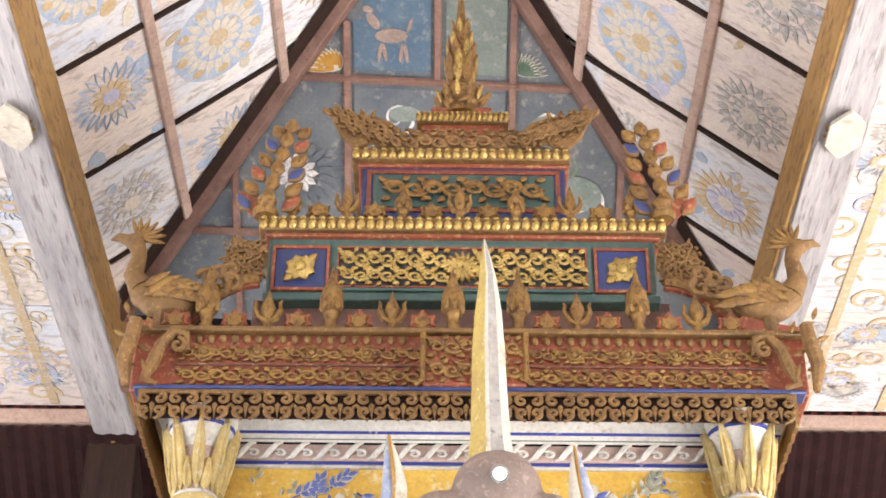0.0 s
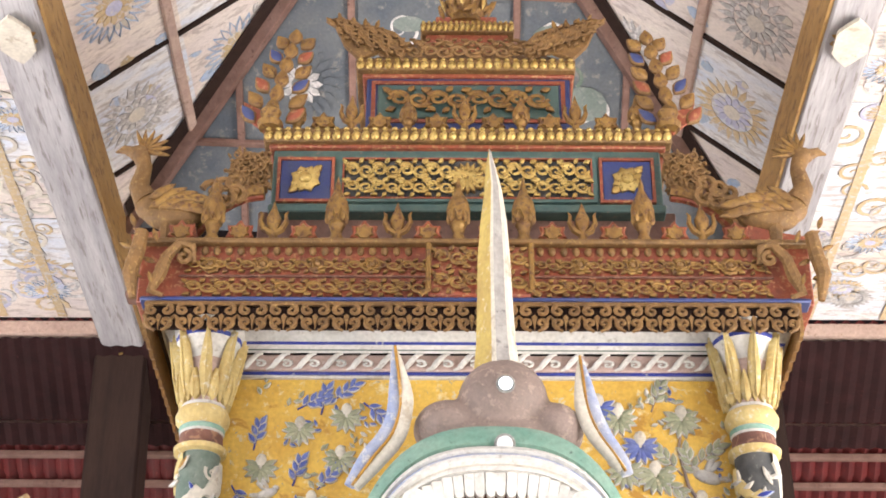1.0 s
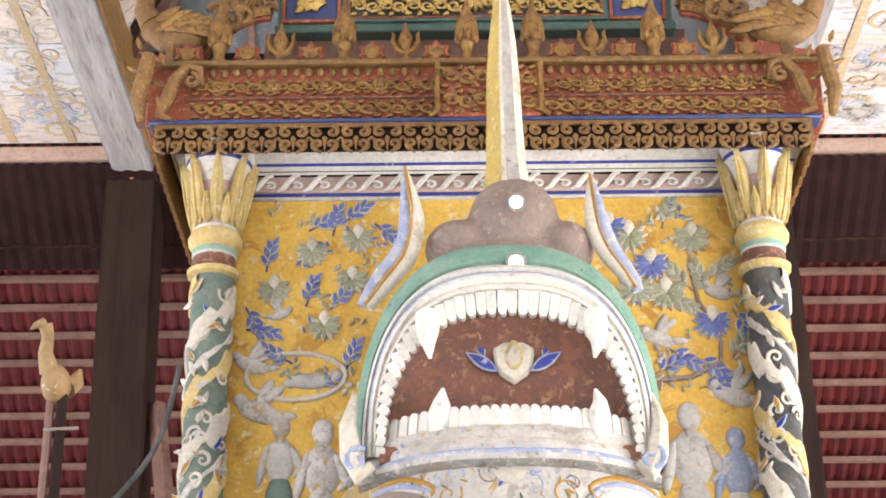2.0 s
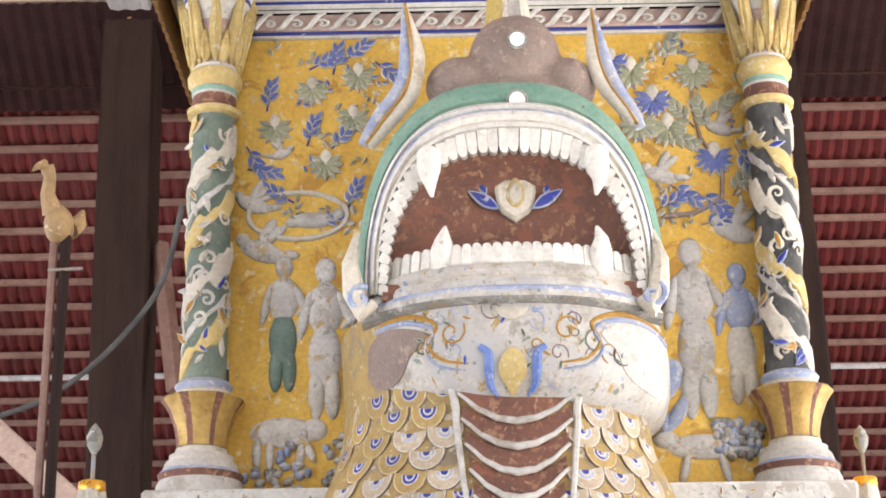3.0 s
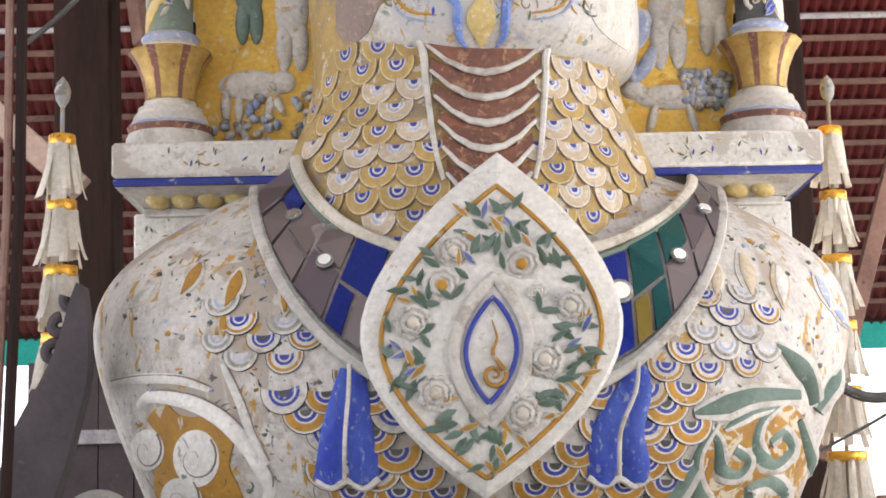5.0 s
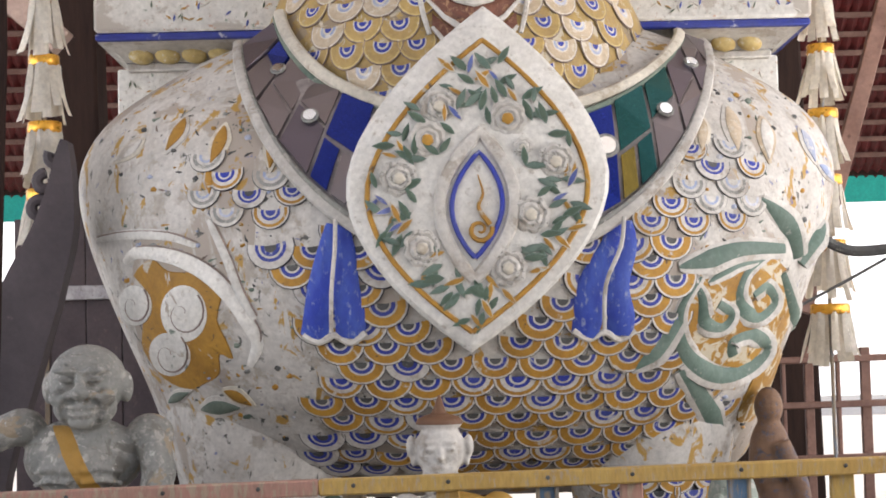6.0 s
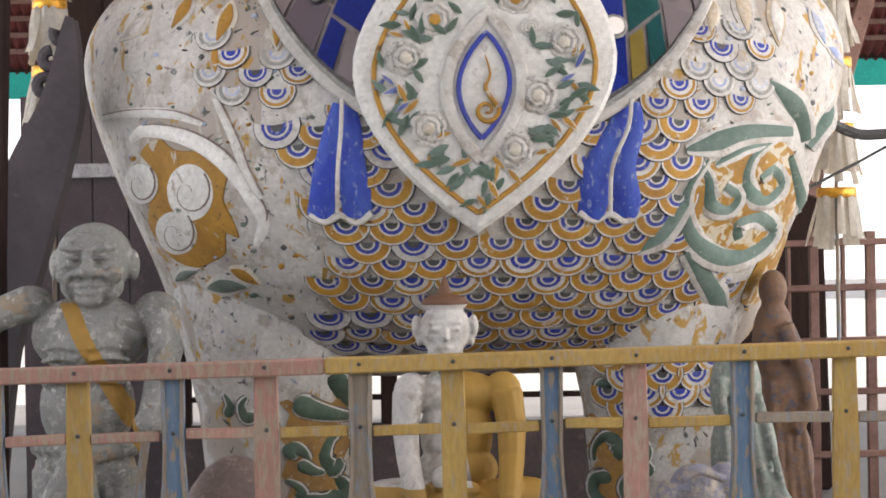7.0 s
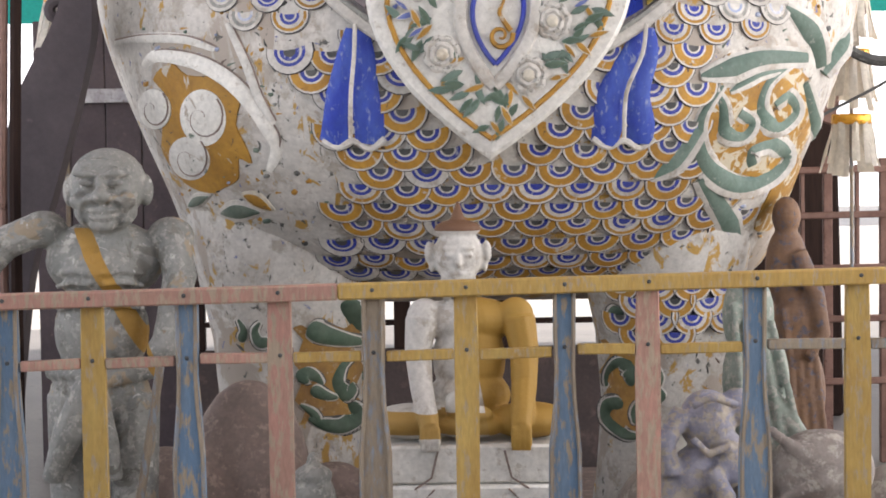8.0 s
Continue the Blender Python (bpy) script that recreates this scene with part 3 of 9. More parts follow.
# upper teeth
bm = bmesh.new()
slab(bm, [(-0.5, 0.5), (0.5, 0.5), (0.5, -0.2), (0.36, -0.46), (0.1, -0.52), (-0.2, -0.5), (-0.42, -0.38), (-0.5, -0.2)], -0.5, 0.5, inset=0.12)
TOOTH = data(bm, "tooth", CREAM)
WHITETOOTH = mat("tooth_white", (0.74, 0.72, 0.66), (0.64, 0.61, 0.55), (0.48, 0.43, 0.36), 0.33, scale=8, rough=0.45)
TOOTH.materials[0] = WHITETOOTH
N_UP = 44
fine_arch = [arch(math.pi * i / 800, 0.457, 0.562) for i in range(801)]
run = [0.0]
for (xa, za), (xb, zb) in zip(fine_arch, fine_arch[1:]):
    run.append(run[-1] + math.hypot(xb - xa, zb - za))
for i in range(N_UP):
    want = run[-1] * (i + 0.5) / N_UP
    j = min(range(801), key=lambda q: abs(run[q] - want))
    (xo, zo), (xi, zi) = arch(math.pi * j / 800, 0.475, 0.612), arch(math.pi * j / 800, 0.441, 0.518)
    u = abs(fine_arch[j][0] - HX) / 0.55
    long = math.hypot(xo - xi, zo - zi) * random.uniform(0.98, 1.08)
    part("tooth", TOOTH, None, beast, m=on(((xo + xi) / 2, 5.765 + 0.10 * u**3, (zo + zi) / 2), (0, -1, -0.25), math.degrees(math.atan2(xo - xi, zo - zi)), (run[-1] / N_UP * 1.08, 0.05, long)))


def fang(x, z, length, down, r=0.042):
    bm = bmesh.new()
    s = -1 if down else 1
    y = 5.735
    tube(bm, [(x, y + 0.03, z - s * 0.03), (x, y, z + s * length * 0.3), (x + 0.004, y - 0.01, z + s * length * 0.65), (x + 0.01 * (1 if x < HX else -1), y, z + s * length)], [r, r * 0.92, r * 0.55, 0.006], 10)
    part("fang", bm, WHITETOOTH, beast)


fang(-0.118, 3.985, 0.148, True, 0.046)
fang(0.488, 3.98, 0.145, True, 0.046)
fang(-0.073, 3.585, 0.138, False, 0.05)
fang(0.485, 3.58, 0.135, False, 0.045)


# lower jaw: curved lips with a row of teeth
def jaw_line(u, y0, hw):
    return HX + hw * u, y0 + 0.24 * abs(u) ** 2.6


def jaw_band(bm, prof, n=40, mi=None):
    rings = []
    for hw, y, z in prof:
        rings.append([bm.verts.new((*jaw_line(-1 + 2 * i / n, y, hw), z)) for i in range(n + 1)])
    for j, (a, b) in enumerate(zip(rings, rings[1:])):
        for i in range(n):
            bm.faces.new((a[i], a[i + 1], b[i + 1], b[i])).material_index = mi[j] if mi else 0
    return bm


part("lower_lip", jaw_band(bmesh.new(), [(0.50, 5.80, 3.575), (0.51, 5.70, 3.575), (0.515, 5.675, 3.56), (0.515, 5.665, 3.535), (0.515, 5.68, 3.52), (0.52, 5.668, 3.51), (0.52, 5.66, 3.49),
                                         (0.525, 5.665, 3.478), (0.525, 5.65, 3.47), (0.53, 5.645, 3.455), (0.54, 5.65, 3.435), (0.54, 5.67, 3.42), (0.54, 5.74, 3.415)],
                               mi=[0, 0, 0, 0, 2, 0, 0, 1, 1, 0, 3, 3]), [JAWPAINT, PALEBLUE, CREAM, GREY], beast, "moulded white lower lip with blue and green lines")
N_LOW = 26
for i in range(N_LOW):
    u = -0.92 + 1.84 * (i + 0.5) / N_LOW
    x, y = jaw_line(u, 5.70, 0.49)
    slope = 0.24 * 2.6 * abs(u) ** 1.6 / 0.49 * (1 if u > 0 else -1)
    part("tooth", TOOTH, None, beast, m=on((x, y, 3.60), (slope, -1, 0.15), 180, (0.041, 0.045, 0.085 * random.uniform(0.9, 1.05))))

# brow, horn, mirrors and ears
bm = bmesh.new()
for c, r in (((0.21, 5.985, 4.505), (0.176, 0.165, 0.165)), ((0.0, 6.02, 4.40), (0.135, 0.15, 0.11)), ((0.405, 6.02, 4.39), (0.115, 0.15, 0.11)), ((0.2, 6.06, 4.33), (0.30, 0.2, 0.13))):
    ball(bm, c, r, 20, 14)
brow = part("brow", bm, UMBER, beast, "grey brown lumpy brow")
md = brow.modifiers.new("fuse", "REMESH")
md.mode, md.voxel_size, md.use_smooth_shade = "VOXEL", 0.014, True
sm = brow.modifiers.new("soften", "SMOOTH")
sm.factor, sm.iterations = 0.5, 2
MIRROR = bpy.data.materials.new("mirror_disc")
MIRROR.use_nodes = True
MIRROR.node_tree.nodes["Principled BSDF"].inputs["Metallic"].default_value = 1
MIRROR.node_tree.nodes["Principled BSDF"].inputs["Roughness"].default_value = 0.12
MIRROR.node_tree.nodes["Principled BSDF"].inputs["Base Color"].default_value = (0.85, 0.88, 0.9, 1)
for x, y, z, r, nrm in ((0.215, 5.812, 4.495, 0.03, (0, -1, -0.15)), (0.208, 5.785, 4.235, 0.033, (0, -1, -0.3))):
    bm = bmesh.new()
    lathe(bm, [(r, -0.01), (r, 0.006), (r * 0.9, 0.012)], (0, 0), 24)
    q = on((x, y, z), nrm) @ pose(0, 0, 0, 90, 0, 0)
    disc = part("mirror", bm, MIRROR, beast, "round mirror set in plaster", m=q)
    bm = bmesh.new()
    tube(bm, [(r * 1.1 * math.cos(i * math.tau / 20), r * 1.1 * math.sin(i * math.tau / 20), 0.004) for i in range(21)], r * 0.14, 6)
    part("rim", bm, GREY, disc, m=q.copy())

HORNYELLOW = mat("horn_yellow", (0.50, 0.38, 0.11), (0.40, 0.28, 0.09), (0.58, 0.50, 0.34), 0.36, scale=8)
HORNGREY = mat("horn_grey", (0.27, 0.25, 0.23), (0.38, 0.36, 0.33), (0.16, 0.15, 0.14), 0.35, scale=10)
bm = bmesh.new()
HORN = [(4.60, 0.094, 0.190, 0.0), (4.75, 0.078, 0.186, -0.004), (4.95, 0.070, 0.183, 0.0), (5.12, 0.066, 0.181, -0.006), (5.3, 0.054, 0.181, -0.012), (5.45, 0.036, 0.181, -0.006), (5.56, 0.022, 0.172, 0.0), (5.64, 0.004, 0.166, 0.0)]
rings = []
for z, w, cx, dy in HORN:
    y = 5.95 - 0.03 * (z - 4.6) + dy
    rings.append([bm.verts.new(v) for v in ((cx - w, y + 0.03, z), (cx - w * 0.25, y - w * 0.55, z), (cx - w * 0.05, y - w * 0.7, z), (cx + w * 0.55, y - w * 0.42, z), (cx + w * 0.72, y - w * 0.40, z), (cx + w, y + 0.02, z), (cx, y + 0.08, z))])
for a, b in zip(rings, rings[1:]):
    for i in range(7):
        bm.faces.new((a[i], a[(i + 1) % 7], b[(i + 1) % 7], b[i])).material_index = (0, 1, 2, 1, 1, 1, 0)[i]
bm.faces.new(rings[-1])
part("horn", bm, [HORNYELLOW, CREAM, HORNGREY], beast, "tall yellow and grey horn with white edges")
for rows_in, rows_out in (([(-0.203, 4.70), (-0.170, 4.57), (-0.162, 4.46), (-0.187, 4.33), (-0.25, 4.235), (-0.345, 4.12)], [(-0.212, 4.72), (-0.207, 4.56), (-0.203, 4.43), (-0.24, 4.335), (-0.305, 4.25), (-0.365, 4.13)]),
                          ([(0.505, 4.66), (0.503, 4.56), (0.512, 4.44), (0.545, 4.345), (0.60, 4.265), (0.65, 4.195)], [(0.510, 4.68), (0.532, 4.56), (0.548, 4.45), (0.588, 4.345), (0.643, 4.25), (0.67, 4.18)])):
    inn, outer = curve_through(rows_in, False, 5), curve_through(rows_out, False, 5)
    wide = [0.030 * min(1.0, 0.16 + 2.4 * i / len(inn)) * (1 - 0.35 * (i / len(inn)) ** 3) for i in range(len(inn))]
    ear = part("ear", tube(bmesh.new(), [(x, 5.925, z) for x, z in inn], wide, 10, 0.7), CREAM, beast, "pointed cream plaster ear with a blue hollow")
    part("ear_hollow", tube(bmesh.new(), [(x, 5.935, z) for x, z in outer], [w * 1.12 for w in wide], 10, 0.6), PALEBLUE, ear)
    part("ear_edge", tube(bmesh.new(), [((a[0] + c[0]) / 2, 5.912, (a[1] + c[1]) / 2) for a, c in zip(inn, outer)], 0.006, 6), OCHRE, ear)

# curls at the corners of the mouth
for x, sx in ((-0.385, 1), (0.685, -1)):
    bm = bmesh.new()
    tube(bm, [(x, 5.86, 3.74), (x - 0.02 * sx, 5.82, 3.62), (x - 0.005 * sx, 5.80, 3.50), (x + 0.03 * sx, 5.79, 3.42), (x + 0.07 * sx, 5.79, 3.46)], [0.012, 0.03, 0.04, 0.035, 0.02], 8)
    tube(bm, spiral(x + 0.02 * sx, 3.47, 0.05, 1.1, 1.0, sx, 12, 5.77), 0.012, 6, mi=1)
    part("mouth_curl", bm, [CREAM, PALEBLUE], beast, "cream and pale blue curl at the mouth")

# painted ornament on the roof of the mouth and under the jaw
bm = bmesh.new()
slab(bm, [(0, 0.11), (0.03, 0.06), (0.07, 0.03), (0.06, -0.03), (0.045, -0.06), (0, -0.09), (-0.045, -0.06), (-0.06, -0.03), (-0.07, 0.03), (-0.03, 0.06)], -0.012, 0.02, inset=0.15)
palate = part("palate_flower", bm, CREAM, beast, "cream lotus on the roof of the mouth", m=on((0.195, 5.885, 3.90), (0, -1, -0.1), 0, 1.12))
for mt, s, yo in ((PALEYELLOW, 0.62, 0.015), (CREAM, 0.46, 0.02)):
    bm = bmesh.new()
    slab(bm, curve_through([(0, 0.11), (0.05, 0.03), (0.045, -0.04), (0, -0.08), (-0.045, -0.04), (-0.05, 0.03)], True, 3), -0.006, 0.01, inset=0.1)
    part("lotus_petal", bm, mt, palate, m=on((0.195, 5.885 - yo, 3.895), (0, -1, -0.1), 0, s))
LEAFPTS = [(0, 0), (0.10, 0.15), (0.17, 0.38), (0.15, 0.62), (0.07, 0.85), (0, 1.0), (-0.07, 0.85), (-0.15, 0.62), (-0.17, 0.38), (-0.10, 0.15)]


def leaf_data(name, face, edge, width=1.0, bend=0.0):
    """A leaf one metre long, to be scaled: raised face with a pale edge."""
    bm = bmesh.new()
    n = len(LEAFPTS)
    o = [bm.verts.new((x * width + bend * z * z, 0.03, z)) for x, z in LEAFPTS]
    e = [bm.verts.new((x * width * 0.98 + bend * z * z, -0.03, z)) for x, z in LEAFPTS]
    i = [bm.verts.new((x * width * 0.70 + bend * z * z, -0.06, 0.06 + z * 0.87)) for x, z in LEAFPTS]
    mid = [bm.verts.new((bend * z * z, -0.085, z)) for z in (0.1, 0.5, 0.9)]
    for a, b, m in ((o, e, 1), (e, i, 1)):
        for k in range(n):
            bm.faces.new((a[k], a[(k + 1) % n], b[(k + 1) % n], b[k])).material_index = m
    for side in ((0, 1, 2, 3, 4, 5), (0, 9, 8, 7, 6, 5)):
        s = [i[k] for k in side]
        bm.faces.new((s[0], s[1], mid[0])), bm.faces.new((s[1], s[2], mid[1], mid[0])), bm.faces.new((s[2], s[3], mid[1])), bm.faces.new((s[3], s[4], mid[2], mid[1])), bm.faces.new((s[4], s[5], mid[2]))
    return data(bm, name, face, edge)


LEAF_BLUE = leaf_data("blue_leaf", BLUE, PALEBLUE)
LEAF_GREEN = leaf_data("green_leaf", LEAFGREEN, CREAM)
LEAF_SAGE = leaf_data("sage_leaf", SAGE, WHITE)
LEAF_DUSK = leaf_data("dusky_blue_leaf", mat("dusky_blue_paint", (0.07, 0.10, 0.32), (0.14, 0.17, 0.36), (0.34, 0.34, 0.40), 0.34, scale=12), WHITE)
LEAF_WHITE = leaf_data("white_leaf", WHITE, CREAM)
LEAF_OCHRE = leaf_data("ochre_leaf", OCHRE, CREAM)
LEAF_GOLD = leaf_data("gilt_leaf", GOLD, DULLGOLD)
LEAF_BRIGHT = leaf_data("bright_gilt_leaf", BRIGHTGOLD, GOLD)
LEAF_RED = leaf_data("dark_red_leaf", REDLAC, DULLGOLD)
LEAF_INK = leaf_data("dark_blue_leaf", DARKBLUE, DULLGOLD)

for sx in (-1, 1):
    for k, (dx, dz, tn, s) in enumerate(((0.06, -0.055, 58, 0.11), (0.105, 0.0, 26, 0.10))):
        part("palate_leaf", LEAF_BLUE, None, beast, m=on((0.195 + sx * dx, 5.885, 3.90 + dz), (0, -1, -0.1), sx * tn, (s * 1.3, 0.12, s * 1.25)))


def neck_at(x, z, off=0.0):
    return front(NECK, x, z, off)


def jaw_at(x, z, off=0.0):
    e = 0.012
    f = lambda a, b: front_y(JAW, a, b, HX)
    n = Vector(((f(x + e, z) - f(x - e, z)) / (2 * e), -1, (f(x, z + e) - f(x, z - e)) / (2 * e))).normalized()
    return Vector((x, f(x, z), z)) + n * off, n


def draped_cord(bm, pts, rad, where, off, flat=0.6, seg=6, mi=0):
    if len(pts) < 9:
        k = 4
        if isinstance(rad, (list, tuple)):
            rad = [rad[min(i // k, len(rad) - 1)] + (rad[min(i // k + 1, len(rad) - 1)] - rad[min(i // k, len(rad) - 1)]) * (i % k) / k for i in range((len(pts) - 1) * k + 1)]
        pts = curve_through(pts, False, k)
    return tube(bm, [where(x, z, off)[0] for x, z in pts], rad, seg, flat, mi)


def draped_patch(bm, pts, where, off, mi=0):
    """An outline filled as a thin raised patch that follows the surface."""
    pts = curve_through(pts, True, 3)
    n = len(pts)
    cx, cz = sum(p[0] for p in pts) / n, sum(p[1] for p in pts) / n
    rings = []
    for s, o in ((1.0, -0.004), (0.98, off), (0.66, off + 0.003), (0.33, off + 0.004)):
        rings.append([bm.verts.new(where(cx + (x - cx) * s, cz + (z - cz) * s, o)[0]) for x, z in pts])
    c = bm.verts.new(where(cx, cz, off + 0.004)[0])
    for a, b in zip(rings, rings[1:]):
        for i in range(n):
            bm.faces.new((a[i], a[(i + 1) % n], b[(i + 1) % n], b[i])).material_index = mi
    for i in range(n):
        bm.faces.new((rings[-1][i], rings[-1][(i + 1) % n], c)).material_index = mi
    return bm


JAWBLUE = mat("rubbed_mid_blue_paint", (0.09, 0.16, 0.44), (0.17, 0.24, 0.48), (0.36, 0.38, 0.46), 0.38, scale=14)
# jaw paint: blue scroll pair, lotus, side patches and fine outlines
for sx in (-1, 1):
    bm = bmesh.new()
    draped_cord(bm, [(0.165 + sx * d, z) for d, z in ((0.115, 3.275), (0.085, 3.25), (0.082, 3.20), (0.075, 3.15), (0.05, 3.12))], [0.010, 0.016, 0.017, 0.013, 0.004], jaw_at, 0.004)
    part("blue_scroll", bm, JAWBLUE, jaw, "blue painted scroll")
    bm = bmesh.new()
    draped_patch(bm, [(HX + sx * d, z) for d, z in ((0.55, 3.37), (0.48, 3.39), (0.38, 3.37), (0.30, 3.33), (0.36, 3.27), (0.40, 3.20), (0.48, 3.17), (0.54, 3.19))], jaw_at, 0.003)
    part("side_patch", bm, UMBER if sx < 0 else WHITE, jaw, "scratched side patch of the jaw")
    for zo, mt, d0 in ((0.02, OCHRE, 0.0), (0.0, PALEBLUE, 0.01)):
        bm = bmesh.new()
        draped_cord(bm, [(HX + sx * (d + d0), z + zo) for d, z in ((0.56, 3.385), (0.46, 3.395), (0.36, 3.385), (0.27, 3.34), (0.30, 3.28), (0.25, 3.22), (0.16, 3.20))], [0.008, 0.011, 0.010, 0.007, 0.006, 0.006, 0.003], jaw_at, 0.003)
        part("scroll_band", bm, mt, jaw)
    jr = random.Random(31 + sx)
    for k in range(9):
        bm = bmesh.new()
        c = (HX + sx * jr.uniform(0.05, 0.36), jr.uniform(3.24, 3.41))
        draped_cord(bm, [(q[0], q[2]) for q in spiral(c[0], c[1], jr.uniform(0.02, 0.045), 1.1, jr.uniform(0, 6), jr.choice((-1, 1)), 12)], 0.0026, jaw_at, 0.002)
        part("scroll_line", bm, jr.choice((OCHRE, SAGE, UMBER, PALEBLUE)), jaw)
        q, nrm = jaw_at(c[0] + jr.uniform(-0.05, 0.05), c[1] - 0.02, 0.003)
        part("painted_leaf", jr.choice((LEAF_OCHRE, LEAF_GREEN, LEAF_BLUE, LEAF_OCHRE)), None, jaw, m=on(q, nrm, jr.uniform(0, 360), (0.04, 0.02, 0.04)))
    for k in range(3):
        bm = bmesh.new()
        c = (0.155 + sx * (0.20 + 0.10 * k), 3.33 - 0.035 * k)
        draped_cord(bm, [(p[0], p[2]) for p in spiral(c[0], c[1], 0.05 - 0.006 * k, 1.2, 0.5 + k, sx, 12)], 0.0035, jaw_at, 0.003)
        part("scroll_line", bm, (OCHRE, SAGE, CHAR)[k], jaw)
bm = bmesh.new()
draped_patch(bm, [(0.165, 3.27), (0.205, 3.24), (0.215, 3.19), (0.19, 3.15), (0.165, 3.12), (0.14, 3.15), (0.115, 3.19), (0.125, 3.24)], jaw_at, 0.006)
part("lotus", bm, PALEYELLOW, jaw, "faded yellow lotus bud under the jaw")
bm = bmesh.new()
draped_patch(bm, [(0.165 + 0.055 * math.cos(a), 3.405 - 0.045 * abs(math.sin(a))) for a in [math.pi * i / 8 for i in range(9)]], jaw_at, 0.006)
part("rosette", bm, CREAM, jaw)

# ---- scales ----
SCALEDARK = mat("dark_joint", (0.035, 0.035, 0.05), (0.06, 0.055, 0.06), None, rnd=0.05)


def scale_data(name, bands, lift=0.018, lobes=False):
    """A rounded scale of radius one, in concentric bands (radius, material number), its lower edge standing proud."""
    bm = bmesh.new()
    n = 11
    rings = []
    for r, _ in [(1.0, 0)] + bands:
        ring = []
        for i in range(n + 1):
            a = math.pi + math.radians(-14) + (math.pi + math.radians(28)) * i / n
            z = r * math.sin(a)
            ring.append(bm.verts.new((r * math.cos(a), -lift / 0.08 * (0.25 + 0.75 * max(-z, -0.1)) - 0.05 * (1 - r), z)))
        rings.append(ring)
    back = [bm.verts.new((v.co.x * 1.02, 0.06, v.co.z * 1.02)) for v in rings[0]]
    for i in range(n):
        bm.faces.new((back[i], back[i + 1], rings[0][i + 1], rings[0][i])).material_index = 0
    for j, (a, b) in enumerate(zip(rings, rings[1:])):
        for i in range(n):
            bm.faces.new((a[i], a[i + 1], b[i + 1], b[i])).material_index = bands[j][1]
    bm.faces.new(rings[-1]).material_index = bands[-1][1]
    return bm


MS = (SCALEDARK, WHITE, OCHRE, BLUE, CHAR, CREAM, PALEBLUE, GREY)
SC_OCHRE = data(scale_data("s", [(0.97, 0), (0.89, 1), (0.56, 2), (0.48, 1), (0.32, 3), (0.24, 1), (0.16, 4)]), "ochre_scale", *MS)
SC_WHITE = data(scale_data("s", [(0.97, 0), (0.84, 1), (0.66, 1), (0.52, 3), (0.42, 1), (0.26, 3), (0.2, 4)]), "white_scale", *MS)
SC_MIX = data(scale_data("s", [(0.97, 0), (0.88, 1), (0.72, 2), (0.52, 1), (0.36, 3), (0.26, 1), (0.2, 3)]), "mixed_scale", *MS)
SC_WORN = data(scale_data("s", [(0.97, 7), (0.8, 1), (0.6, 7), (0.45, 1), (0.3, 6), (0.2, 1)]), "worn_scale", *MS)
SC_GOLD = data(scale_data("s", [(0.965, 0), (0.885, 5), (0.50, 2), (0.43, 1), (0.29, 3), (0.19, 1), (0.11, 3)], 0.009), "yellow_scale", UMBER, WHITE, TAN, BLUE, CHAR, PALEYELLOW, PALEBLUE, OCHRE)
PINKTAN = mat("pinkish_tan_plaster", (0.50, 0.41, 0.30), (0.42, 0.33, 0.22), (0.54, 0.48, 0.38), 0.4, scale=10)
SC_CREAM = data(scale_data("s", [(0.965, 0), (0.90, 1), (0.50, 5), (0.43, 1), (0.29, 6), (0.19, 1), (0.11, 3)], 0.009), "cream_scale", UMBER, CREAM, PALEYELLOW, BLUE, CHAR, PINKTAN, PALEBLUE, TAN)


def pendant_half(z, zt=2.70, zb=1.57, zm=2.11, hw=0.42):
    """Half width of the pointed oval at height z."""
    if not zb < z < zt:
        return 0.0
    t = (zt - z) / (zt - zm) if z > zm else (z - zb) / (zm - zb)
    return hw * max(1 - (1 - t) ** 1.75, 0) if z > zm else hw * max(1 - (1 - t) ** 1.9, 0)


PX = 0.165


def collar_low(x):
    u = (x - 0.185) / 0.83
    return 2.80 - 0.93 * math.sqrt(max(1 - u * u, 0)) if abs(u) < 1 else 9


def collar_top(x):
    u = (x - 0.235) / 0.72
    return 2.834 - 0.52 * math.sqrt(max(1 - u * u, 0)) if abs(u) < 1 else 9


